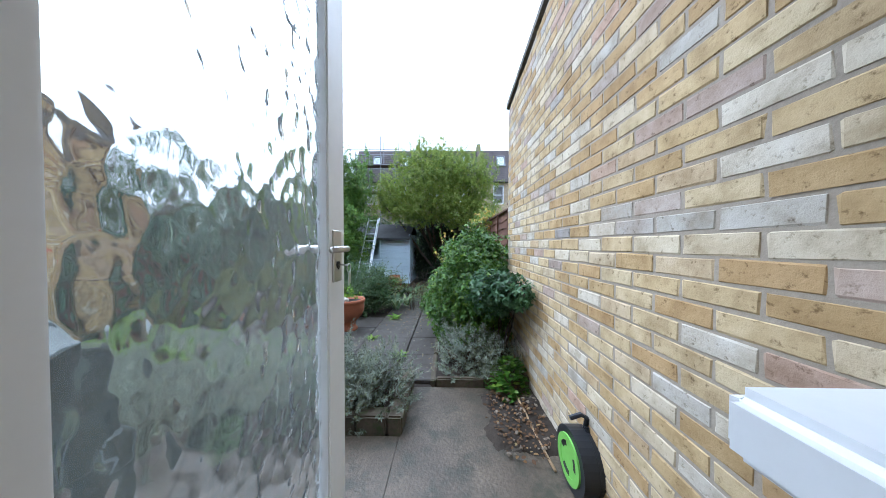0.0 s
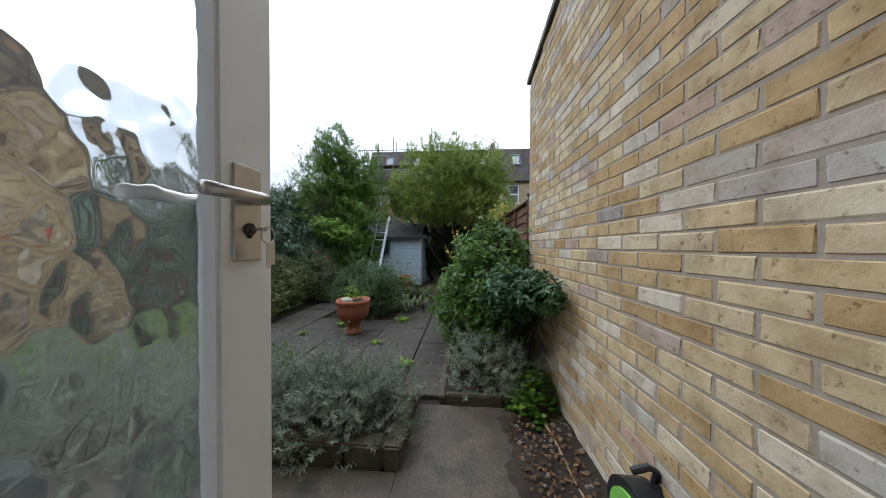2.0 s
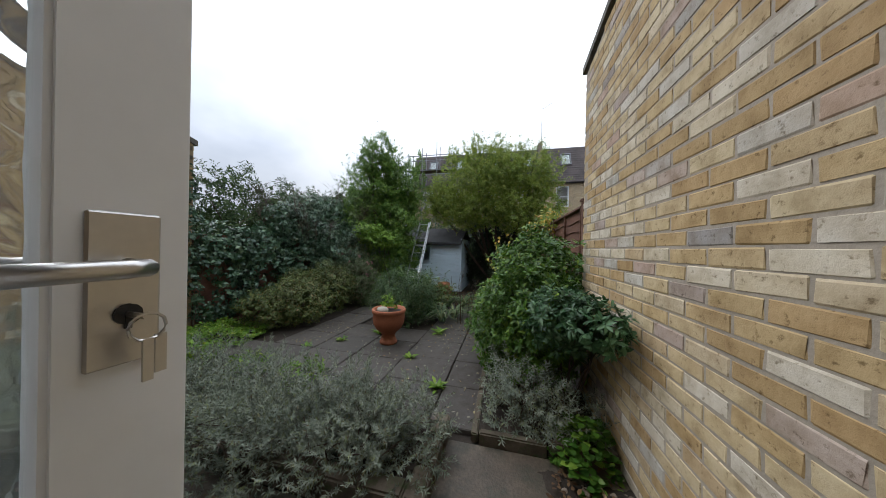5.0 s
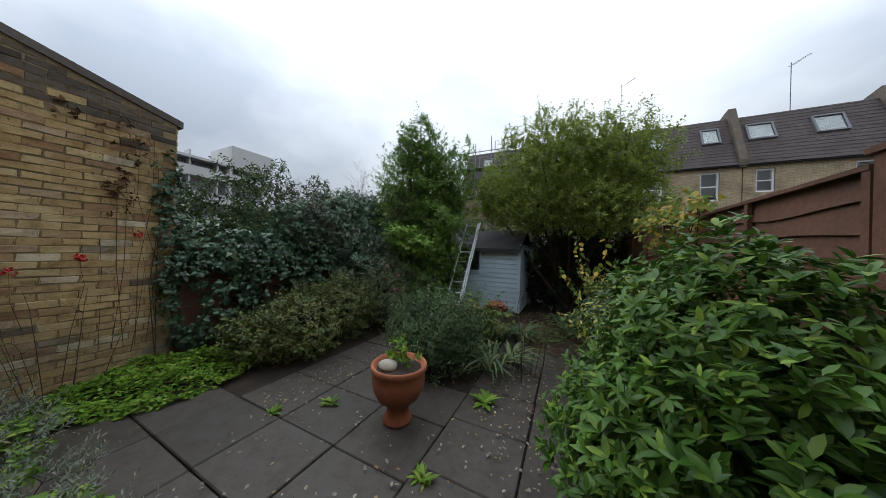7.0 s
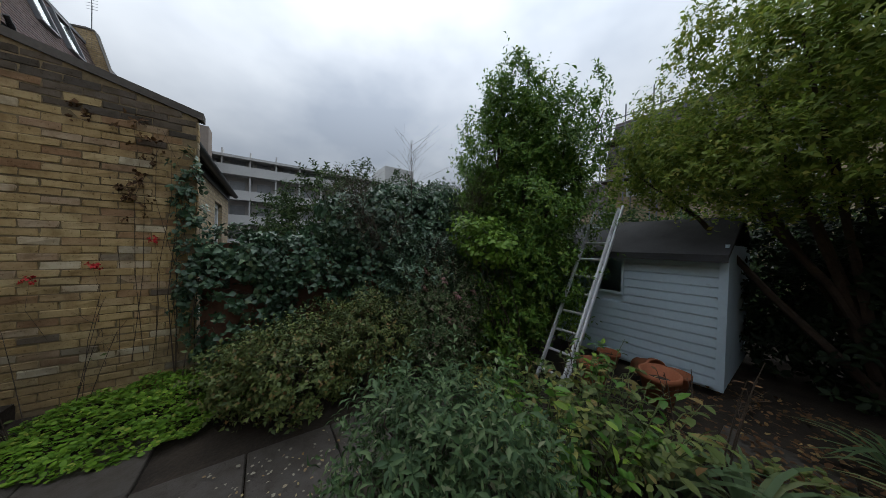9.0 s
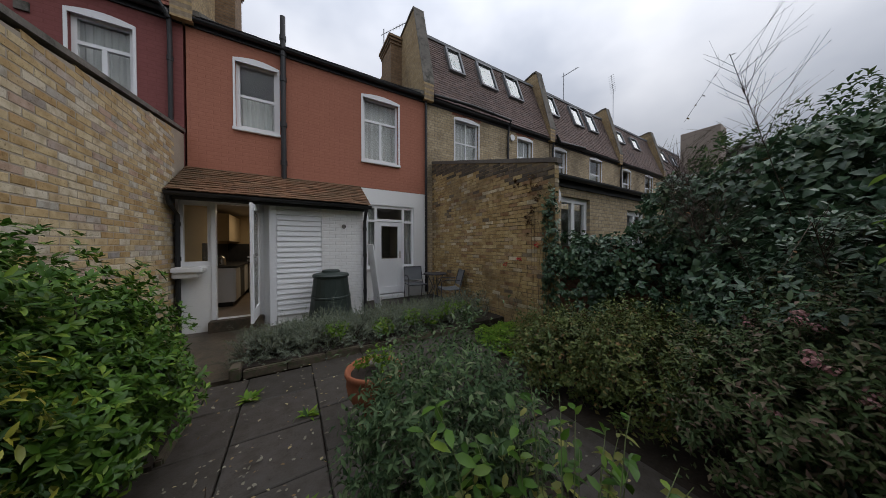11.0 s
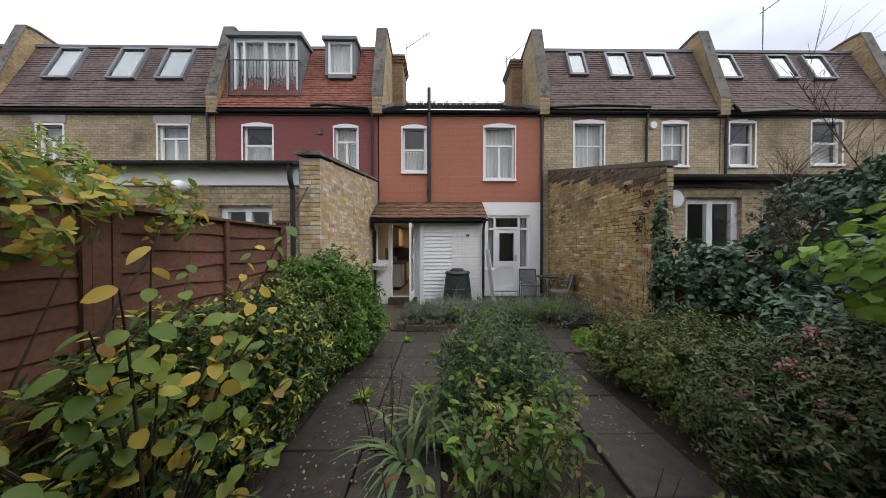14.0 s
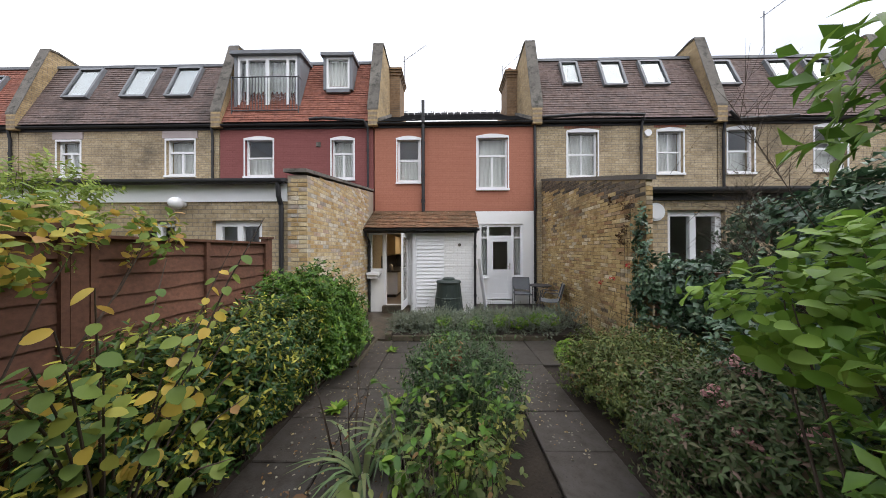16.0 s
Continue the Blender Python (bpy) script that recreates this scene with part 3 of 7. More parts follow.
tiled("roof", -2.52, 0.735, (OUT + 0.2, 2.46), (FACE + 0.02, 3.09), 0.10, mat_tile_lean, lean, jitter=0.007)
bm = bmesh.new()
half_round(bm, -2.52, 0.72, OUT + 0.23, 2.43)
part("gutter", bm, mat_black, lean, "black half-round gutter")
slab_part("fascia", (-2.48, OUT + 0.13, 2.32), (0.73, OUT + 0.155, 2.44), mat_black, lean)
for px, py in ((-2.42, OUT + 0.06), (0.69, LEAN + 0.07)):
    bm = bmesh.new()
    rod(bm, [(px, OUT + 0.22, 2.4), (px, OUT + 0.14, 2.25), (px, py, 2.1), (px, py, 0.0)], 0.035, 10)
    for zz in (0.5, 1.3, 1.9):
        rod(bm, [(px, py, zz), (px, py, zz + 0.07)], 0.044, 10)
    part("downpipe", bm, mat_black, lean, "black downpipe")
for i in range(21):
    z = 0.18 + i * 0.105
    bm = bmesh.new()
    prism(bm, [(OUT - 0.052, z), (OUT - 0.022, z), (OUT - 0.023, z + 0.012), (OUT - 0.044, z + 0.103), (OUT - 0.052, z + 0.103)], "x", -1.54, -0.74)
    part("cladding_board", bm, mat_white, lean)
slab_part("corner_post", (-0.737, LEAN + 0.002, 0.0), (-0.62, OUT - 0.01, 2.36), mat_white, lean, "", 0.006)
bm = bmesh.new()
rod(bm, [(-1.98, OUT - 0.002, 1.98), (-1.98, OUT + 0.03, 1.98)], 0.045, 14)
part("vent", bm, mat_cap, lean)
# the frame of the kitchen door and window
bm = bmesh.new()
for a, b in (((-0.52, LEAN - 0.09, 0.2), (-0.45, LEAN + 0.02, 2.40)), ((0.20, LEAN - 0.09, 0.2), (0.27, LEAN + 0.02, 2.40)), ((-0.45, LEAN - 0.09, 2.33), (0.20, LEAN + 0.02, 2.40))):
    block(bm, a, b)
soften(bm, 0.004, 1)
part("door_frame", bm, mat_white, lean)
window(lean, 0.27, 0.72, 1.2, 2.36, LEAN, "single", arch=False, curtain=False, sill=False)
bm = bmesh.new()
block(bm, (0.332, LEAN - 0.03, 1.10), (0.735, LEAN + 0.27, 1.196))
block(bm, (0.40, LEAN - 0.02, 1.0), (0.735, LEAN + 0.21, 1.105))
soften(bm, 0.018, 3)
for v in bm.verts:
    v.co += Vector((0.004, 0.004, 0.002)) * noise.noise(v.co * 23)
part("window_sill", bm, mat_white, lean, "thick white painted sill with chipped edges")
slab_part("door_step", (-0.52, LEAN - 0.1, -0.05), (0.3, LEAN + 0.16, 0.19), mat_concrete, lean, "worn concrete door step", 0.012)

# inside of the kitchen
kit = thing("kitchen_interior", (0, -1.5, 0.2), "plain lit kitchen seen through the open door", "room", kind="structure")
slab_part("floor", (-2.3, -3.6, 0.1), (0.71, LEAN - 0.12, 0.2), surface("kitchen_floor_tile", (0.30, 0.24, 0.18), 0.15, 2, 20, 0.5, 0.1), kit)
slab_part("ceiling", (-2.3, -3.6, 2.46), (0.71, LEAN - 0.12, 2.5), mat_room, kit)
mat_kwall = surface("warm_cream_wall", (0.62, 0.50, 0.32), 0.06, 2, 20, 0.85, 0.05)
slab_part("wall", (0.66, -3.6, 0.2), (0.71, LEAN - 0.13, 2.46), mat_kwall, kit)
slab_part("wall", (-1.5, -3.6, 0.2), (0.66, -3.5, 2.46), mat_kwall, kit)
slab_part("wall", (-1.55, -3.6, 0.2), (-1.5, LEAN - 0.13, 2.46), mat_kwall, kit)
base_unit = thing("kitchen_unit", (-0.3, -3.2, 0.2), "white kitchen base unit with a dark worktop", "cabinet")
slab_part("body", (-1.4, -3.48, 0.2), (0.07, -2.9, 1.06), mat_white, base_unit)
slab_part("worktop", (-1.42, -3.48, 1.063), (0.077, -2.87, 1.10), mat_slate, base_unit)
slab_part("splashback", (-1.42, -3.495, 1.11), (0.115, -3.482, 1.6), mat_slate, base_unit)
side_unit = thing("kitchen_unit", (0.4, -2.0, 0.2), "white kitchen units with a dark worktop along the wall", "cabinet")
for k in range(4):
    ya = -3.48 + k * 0.6
    slab_part("body", (0.12, ya, 0.3), (0.655, ya + 0.596, 1.06), mat_white, side_unit)
    slab_part("unit_door", (0.098, ya + 0.01, 0.32), (0.118, ya + 0.586, 1.04), mat_white if k != 2 else mat_black, side_unit, "", 0.004)
    bm = bmesh.new()
    rod(bm, [(0.085, ya + 0.2, 0.97), (0.085, ya + 0.4, 0.97)], 0.007, 6)
    part("handle", bm, mat_steel, side_unit)
slab_part("plinth", (0.16, -3.48, 0.2), (0.65, -1.09, 0.298), mat_black, side_unit)
slab_part("worktop", (0.08, -3.48, 1.063), (0.655, -1.07, 1.10), mat_slate, side_unit, "dark worktop")
slab_part("splashback", (0.64, -3.48, 1.104), (0.656, -1.07, 1.62), mat_slate, side_unit, "dark tiled splashback")
slab_part("splashback", (0.125, -3.494, 1.104), (0.635, -3.482, 1.62), mat_slate, side_unit, "dark tiled splashback")
kettle = thing("kettle", (0.42, -1.5, 1.1), "steel kettle standing on the worktop", "kettle")
bm = bmesh.new()
lathe(bm, [(0.085, 0), (0.09, 0.02), (0.075, 0.16), (0.05, 0.2), (0.012, 0.215), (0.012, 0.235), (0.002, 0.24)], (0.42, -1.5, 1.101), 20)
part("body", bm, mat_steel, kettle, "", True)
bm = bmesh.new()
rod(bm, [(0.42, -1.42, 1.27), (0.42, -1.36, 1.27), (0.42, -1.35, 1.18), (0.42, -1.42, 1.15)], 0.011, 6)
part("handle", bm, mat_black, kettle)
wall_unit = thing("kitchen_wall_unit", (0.5, -2.4, 1.7), "pale kitchen wall cabinet above the worktop", "cabinet")
slab_part("body", (0.34, -3.48, 1.68), (0.655, -1.9, 2.36), mat_kwall, wall_unit, "", 0.004)
klight = new("kitchen_lamp", bpy.data.lights.new("kitchen_lamp", "AREA"))
klight.data.energy, klight.data.color, klight.data.size = 9, (1.0, 0.78, 0.5), 0.4
klight.matrix_basis = pose(-0.4, -2.2, 2.44)

# the garden door of the other room: a glazed door with side lights in a white frame
fd = thing("french_door", (-3.35, FACE, 0.22), "white half-glazed garden door with side windows", "door", kind="structure")
bm = bmesh.new()
y0, y1 = FACE - 0.14, FACE - 0.05
for a, b in (((-4.05, y0, 0.95), (-3.98, y1, 2.66)), ((-2.73, y0, 0.95), (-2.66, y1, 2.66)), ((-3.98, y0, 2.58), (-2.73, y1, 2.66)), ((-3.76, y0, 0.22), (-3.69, y1, 2.58)), ((-2.98, y0, 0.22), (-2.91, y1, 2.58)),
             ((-3.98, y0, 2.2), (-3.76, y1, 2.26)), ((-2.91, y0, 2.2), (-2.73, y1, 2.26)), ((-3.69, y0, 2.22), (-2.98, y1, 2.29)), ((-3.98, y0, 0.95), (-3.76, y1, 1.02)), ((-2.91, y0, 0.95), (-2.73, y1, 1.02))):
    block(bm, a, b)
frm = part("frame", bm, mat_upvc, fd)
bm = bmesh.new()
for a, b in (((-4.05, y0, 0.1), (-3.76, y1 + 0.04, 0.945)), ((-2.91, y0, 0.1), (-2.66, y1 + 0.04, 0.945))):
    block(bm, a, b)
part("panel_below", bm, mat_white_render, fd)
for a, b, c, d in ((-3.98, -3.76, 1.02, 2.2), (-3.98, -3.76, 2.26, 2.58), (-2.91, -2.73, 1.02, 2.2), (-2.91, -2.73, 2.26, 2.58), (-3.69, -2.98, 2.29, 2.58)):
    slab_part("pane", (a, FACE - 0.10, c), (b, FACE - 0.094, d), mat_pane, fd).visible_shadow = False
for xa in (-4.02, -2.95):
    slab_part("window_sill", (xa, FACE - 0.06, 0.90), (xa + 0.3, FACE + 0.05, 0.95), mat_white, fd, "", 0.006)
    bm = bmesh.new()
    pts = [(xa + 0.01 + 0.28 * i / 20, FACE - 0.2 + 0.02 * math.sin(i * 1.7)) for i in range(21)]
    prism(bm, pts + [(p[0], p[1] - 0.006) for p in pts[::-1]], "z", 0.9, 2.6)
    part("curtain", bm, mat_net, fd, "pale net curtain")
bm = bmesh.new()
for a, b in (((-3.69, y0 + 0.02, 0.24), (-3.57, y1 - 0.01, 2.21)), ((-3.1, y0 + 0.02, 0.24), (-2.98, y1 - 0.01, 2.21)), ((-3.57, y0 + 0.02, 2.1), (-3.1, y1 - 0.01, 2.21)), ((-3.57, y0 + 0.02, 0.24), (-3.1, y1 - 0.01, 0.42)), ((-3.57, y0 + 0.02, 1.0), (-3.1, y1 - 0.01, 1.2)), ((-3.57, y0 + 0.04, 0.42), (-3.1, y1 - 0.03, 1.0))):
    block(bm, a, b)
leaf = part("door_leaf", bm, mat_white, fd)
slab_part("pane", (-3.57, FACE - 0.10, 1.2), (-3.1, FACE - 0.094, 2.1), mat_pane, leaf).visible_shadow = False
bm = bmesh.new()
rod(bm, [(-3.63, FACE - 0.06, 1.3), (-3.63, FACE, 1.3), (-3.53, FACE, 1.3)], 0.011, 8)
block(bm, (-3.655, FACE - 0.065, 1.2), (-3.605, FACE - 0.055, 1.4))
part("door_handle", bm, mat_steel, leaf)
slab_part("threshold", (-3.8, FACE - 0.15, 0.12), (-2.85, FACE + 0.12, 0.22), mat_white, fd, "", 0.006)

# neighbours
nb = house(0.76, 5.80, "terraced house with maroon painted wall and red tiled mansard roof", mat_maroon_paint,
      [(1.40, 2.12, 4.15, 5.45, "casement"), (4.05, 4.97, 4.25, 5.48, "sash")], mat_tile_red, pipes=(0.92,))
waste_pipe(nb, [(2.75, FACE + 0.2, 6.0), (2.3, FACE + 0.2, 6.03), (1.0, FACE + 0.2, 5.93), (0.92, FACE + 0.12, 5.75)])
slab_part("vent", (2.48, FACE + 0.001, 5.2), (2.62, FACE + 0.03, 5.34), mat_cap, nb)
nb = house(5.84, 12.6, "terraced house with yellow brick wall and brown tiled mansard roof", mat_facade,
      [(6.65, 7.6, 4.3, 5.5, "casement"), (10.5, 11.3, 4.3, 5.5, "casement")], mat_tile_brown,
      [(7.02, 7.93, 1.12, 2.5), (8.57, 9.48, 1.12, 2.5), (10.6, 11.5, 1.12, 2.5)], pipes=(6.0,))
for a, b in ((6.62, 7.63), (10.47, 11.33)):
    slab_part("lintel", (a - 0.08, FACE + 0.002, 5.52), (b + 0.08, FACE + 0.03, 5.76), mat_lintel, nb, "pale stone lintel")
house(12.64, 18.5, "terraced house with yellow brick wall and red tiled mansard roof", mat_facade, [(13.6, 14.6, 4.3, 5.5, "sash"), (16.2, 17.2, 4.3, 5.5, "sash")], mat_tile_red, [(14.0, 15.0, 1.2, 2.2)], pipes=(12.8,))
nb = house(-10.15, -4.49, "terraced house with yellow brick wall and brown tiled mansard roof", mat_facade,
      [(-6.42, -5.47, 4.15, 5.62, "sash4"), (-9.1, -8.3, 4.25, 5.62, "sash4")], mat_tile_brown,
      [(-6.12, -5.5, 1.42, 2.48), (-7.6, -6.82, 1.34, 2.48), (-8.97, -8.17, 1.34, 2.48)], pipes=(-7.75,))
waste_pipe(nb, [(-4.62, FACE + 0.2, 5.98), (-6.1, FACE + 0.2, 6.06), (-7.75, FACE + 0.2, 6.02), (-7.75, FACE + 0.1, 5.8)])
disc(nb, "round_vent", -7.98, 5.52, 0.11, mat_white)
for a, b in ((-6.42, -5.47), (-9.1, -8.3)):
    slab_part("lintel", (a - 0.1, FACE + 0.0015, 5.70), (b + 0.1, FACE + 0.003, 5.82), mat_red_lintel, nb)
nb = house(-15.8, -10.19, "terraced house with yellow brick wall and brown tiled mansard roof", mat_facade,
      [(-11.3, -10.48, 4.25, 5.65, "sash"), (-14.15, -13.15, 4.3, 5.7, "sash")], mat_tile_brown,
      [(-11.25, -10.45, 1.3, 2.42), (-13.17, -12.4, 1.3, 2.42), (-14.45, -13.65, 1.3, 2.42)], pipes=(-10.3,))
waste_pipe(nb, [(-10.35, FACE + 0.2, 6.1), (-10.6, FACE + 0.2, 5.85), (-12.4, FACE + 0.2, 5.95)])
house(-21.4, -15.84, "terraced house with yellow brick wall and brown tiled mansard roof", mat_facade,
      [(-17.2, -16.3, 4.25, 5.65, "sash"), (-20, -19, 4.3, 5.7, "sash")], mat_tile_brown, [(-17.3, -16.4, 1.35, 2.15), (-19.2, -18.3, 1.35, 2.15)], pipes=(-16,))
house(-27.0, -21.44, "terraced house with yellow brick wall and brown tiled mansard roof", mat_facade,
      [(-23.2, -22.3, 4.25, 5.65, "sash"), (-26, -25, 4.3, 5.7, "sash")], mat_tile_brown, [(-23.3, -22.4, 1.35, 2.15), (-25.2, -24.3, 1.35, 2.15)], pipes=(-22,))


def party_wall(x, side_mat, peak=8.95, w=0.30):
    """A brick wall between two roofs, stepped up in line with the slope, with a coping."""
    t = thing("party_wall", (x, FACE, EAVES), "yellow brick party wall rising above the roofs", "wall", "party walls between the roofs", "structure")
    prof = [(FACE + 0.16, EAVES - 0.05), (FACE + 0.16, EAVES + 0.45), (FACE - 0.55, peak), (FACE - 0.75, peak + 0.02), (FACE - 1.9, 8.75), (FACE - 6.5, 8.75), (FACE - 6.5, EAVES - 0.05)]
    bm = bmesh.new()
    prism(bm, prof, "x", x - w / 2, x + w / 2)
    part("wall", bm, side_mat, t)
    bm = bmesh.new()
    top = prof[1:5]
    prism(bm, top + [(a, b + 0.06) for a, b in top[::-1]], "x", x - w / 2 - 0.03, x + w / 2 + 0.03)
    part("coping", bm, mat_cap, t)
    return t


for px in (0.74, 5.82, 12.62, -4.47, -10.17, -15.82, -21.42):
    party_wall(px, mat_facade_side)


mat_chimney = masonry("sooty_chimney_brick", (0.24, 0.155, 0.09), (0.32, 0.21, 0.12), (0.2, 0.16, 0.12), along="y")


def chimney(x, y, z0, z1, pots=3):
    c = thing("chimney_stack", (x, y, z0), "brick chimney stack with clay pots", "chimney", "chimneys on the terrace")
    bm = bmesh.new()
    block(bm, (x - 0.22, y - 0.5, z0), (x + 0.22, y + 0.5, z1))
    for k in range(3):
        block(bm, (x - 0.25 - 0.03 * k, y - 0.53 - 0.03 * k, z1 - 0.3 + k * 0.09), (x + 0.25 + 0.03 * k, y + 0.53 + 0.03 * k, z1 - 0.22 + k * 0.09))
    part("stack", bm, mat_chimney, c)
    for i in range(pots):
        bm = bmesh.new()
        lathe(bm, [(0.11, 0), (0.10, 0.05), (0.085, 0.3), (0.105, 0.32), (0.10, 0.38)], (x, y - 0.3 + i * 0.3, z1 - 0.02), 14)
        part("pot", bm, mat_terra, c)


chimney(0.42, -2.6, 6.8, 8.9, 0)
chimney(-4.15, -2.6, 6.8, 8.75, 2)

# the dormers in the red roof
dm = thing("dormer", (4.25, FACE - 0.3, 6.25), "box dormer with white balcony doors and a black railing", "dormer")
bm = bmesh.new()
block(bm, (3.22, -2.0, 6.2), (3.32, FACE - 0.12, 8.30))
block(bm, (5.34, -2.0, 6.2), (5.44, FACE - 0.12, 8.30))
block(bm, (3.32, -2.0, 6.1), (5.34, FACE - 0.1, 6.2))
part("cheek", bm, mat_lead, dm, "grey lead side")
slab_part("roof", (3.14, -2.1, 8.30), (5.52, FACE - 0.02, 8.42), mat_lead, dm)
bm = bmesh.new()
yb, yf = FACE - 0.24, FACE - 0.14
for a, b in ((3.32, 3.40), (3.62, 3.70), (4.28, 4.40), (4.98, 5.06), (5.26, 5.34)):
    block(bm, (a, yb, 6.2), (b, yf, 8.30))
for a, b in ((3.40, 3.62), (3.70, 4.28), (4.40, 4.98), (5.06, 5.26)):
    block(bm, (a, yb, 6.2), (b, yf, 6.32))
    block(bm, (a, yb, 8.16), (b, yf, 8.30))
dw = part("door_frame", bm, mat_upvc, dm, "white balcony doors")
for a, b in ((3.40, 3.62), (3.70, 4.28), (4.40, 4.98), (5.06, 5.26)):
    slab_part("pane", (a, FACE - 0.20, 6.32), (b, FACE - 0.194, 8.16), mat_pane, dw)
bm = bmesh.new()
pts = [(3.4 + 1.86 * i / 50, FACE - 0.32 + 0.025 * math.sin(i * 1.5)) for i in range(51)]
prism(bm, pts + [(p[0], p[1] - 0.006) for p in pts[::-1]], "z", 6.3, 8.2)
part("curtain", bm, mat_net, dm, "white net curtain")
rail = bmesh.new()
for zz in (6.42, 7.52):
    rod(rail, [(3.22, FACE - 0.02, zz), (5.44, FACE - 0.02, zz)], 0.016, 6)
for xx in (3.22, 5.44):
    rod(rail, [(xx, FACE - 0.02, zz), (xx, FACE - 0.2, zz)], 0.016, 6)
    rod(rail, [(xx, FACE - 0.02, 6.3), (xx, FACE - 0.02, 7.55)], 0.02, 6)
part("railing", rail, mat_metal_dark, dm, "black steel railing")
for i in range(21):
    bm = bmesh.new()
    rod(bm, [(3.32 + i * 0.102, FACE - 0.02, 6.43), (3.32 + i * 0.102, FACE - 0.02, 7.51)], 0.008, 5)
    part("baluster", bm, mat_metal_dark, dm)
slab_part("sill", (3.3, FACE - 0.2, 6.1), (5.4, FACE + 0.0, 6.2), mat_upvc, dm)
d2 = thing("dormer", (2.0, -1.0, 7.2), "small box dormer with one white window", "dormer")
bm = bmesh.new()
block(bm, (1.52, -2.2, 7.2), (1.62, -0.72, 8.30))
block(bm, (2.40, -2.2, 7.2), (2.50, -0.72, 8.30))
block(bm, (1.62, -2.2, 7.1), (2.40, -0.70, 7.22))
block(bm, (1.46, -2.2, 8.30), (2.56, -0.64, 8.40))
part("cheek", bm, mat_lead, d2)
window(d2, 1.62, 2.40, 7.22, 8.28, -0.66, "single", arch=False, sill=False)


# ---- garden walls of the neighbours' extensions ----
def extension(x0, x1, y1, z_front, label, holes, open_left):
    """A single-storey brick extension whose roof falls towards the garden."""
    e = thing("rear_extension", ((x0 + x1) / 2, y1, 0), label, "outbuilding")
    bm = bmesh.new()
    holed(bm, x0, x1, -0.1, z_front - (0.38 if open_left else 0.2), [h[:4] for h in holes], y1 - 0.22, y1)
    part("wall", bm, mat_facade, e)
    if open_left:
        slab_part("fascia", (x0, y1 + 0.003, z_front - 0.378), (x1, y1 + 0.03, z_front - 0.06), mat_white, e, "white fascia board")
    else:
        slab_part("fascia", (x0, y1 + 0.003, z_front - 0.2), (x1, y1 + 0.03, z_front - 0.06), mat_black, e, "black fascia board")
    bm = bmesh.new()
    block(bm, (x0, FACE, -0.1), (x0 + 0.1, y1 - 0.22, z_front - 0.1))
    block(bm, (x1 - 0.1, FACE, -0.1), (x1, y1 - 0.22, z_front - 0.1))
    block(bm, (x0 + 0.1, y1 - 2.3, -0.1), (x1 - 0.1, y1 - 2.2, z_front - 0.1))
    part("inner_wall", bm, mat_room, e)
    slab_part("roof_edge", (x0 - 0.02, y1 - 0.5, z_front - 0.06), (x1 + 0.02, y1 + 0.12, z_front), mat_felt, e)
    bm = bmesh.new()
    prism(bm, [(y1 - 0.45, z_front - 0.08), (y1 - 0.45, z_front - 0.005), (FACE, z_front + 0.5), (FACE, z_front + 0.4)], "x", x0, x1)
    part("roof", bm, mat_felt, e)
    bm = bmesh.new()
    half_round(bm, x0, x1, y1 + 0.15, z_front - 0.05)
    part("gutter", bm, mat_black, e)
    for a, b, c, d, layout in holes:
        window(e, a, b, c, d, y1, layout, arch=False, curtain=False)
    return e


ext_r = extension(1.12, 6.3, 3.30, 3.06, "yellow brick rear extension with white fascia and windows", [(1.58, 2.46, 1.3, 2.36, "wide"), (3.1, 3.86, 1.3, 2.36, "wide")], True)
bm = bmesh.new()
rod(bm, [(1.2, 3.46, 2.98), (1.2, 3.44, 2.75), (1.2, 3.37, 2.6), (1.2, 3.37, 0)], 0.038, 10)
part("downpipe", bm, mat_black, ext_r, "black downpipe")
block_bm = bmesh.new()
lathe(block_bm, [(0.1 * math.sin(math.pi * k / 10) + 0.001, 0.1 - 0.1 * math.cos(math.pi * k / 10)) for k in range(11)], (2.95, 3.44, 2.54), 24)
rod(block_bm, [(2.95, 3.30, 2.64), (2.95, 3.35, 2.64)], 0.05, 14)
part("globe_lamp", block_bm, mat_white, ext_r, "white globe wall lamp", True)
ext_l = extension(-10.0, -4.9, 3.30, 2.86, "yellow brick rear extension with white framed glazing", [(-6.3, -5.34, 0.5, 2.5, "wide"), (-8.9, -7.9, 1.2, 2.4, "wide")], False)
bm = bmesh.new()
rod(bm, [(-5.10, 3.305, 2.46), (-5.10, 3.36, 2.46)], 0.15, 24)
rod(bm, [(-5.10, 3.36, 2.46), (-5.10, 3.375, 2.46)], 0.12, 24)
part("alarm_box", bm, mat_white, ext_l, "round white alarm box")

# cores of the two flank walls; their bricks are laid at the end
WALL_R, WALL_L = 0.77, -4.79
R_TOP, L_TOP = [(FACE, 3.78), (3.36, 3.18)], [(FACE, 4.08), (3.56, 2.98)]
flank_r = thing("wall_east", (WALL_R, 1.4, 0), "yellow stock brick flank wall with thin pale joints", "wall", kind="structure")
bm = bmesh.new()
prism(bm, [(FACE + 0.002, -0.1), (FACE + 0.002, 3.70), (3.352, 3.12), (3.352, -0.1)], "x", WALL_R - 0.0058, WALL_R + 0.33)
part("core", bm, mat_mortar, flank_r)
bm = bmesh.new()
prism(bm, [(FACE + 0.002, 3.74), (FACE + 0.002, 3.80), (3.41, 3.22), (3.41, 3.16)], "x", WALL_R - 0.03, WALL_R + 0.37)
part("coping", bm, mat_cap, flank_r, "thin dark coping")
flank_l = thing("wall_west", (WALL_L, 1.5, 0), "weathered brown brick flank wall with a dark rendered top", "wall", kind="structure")
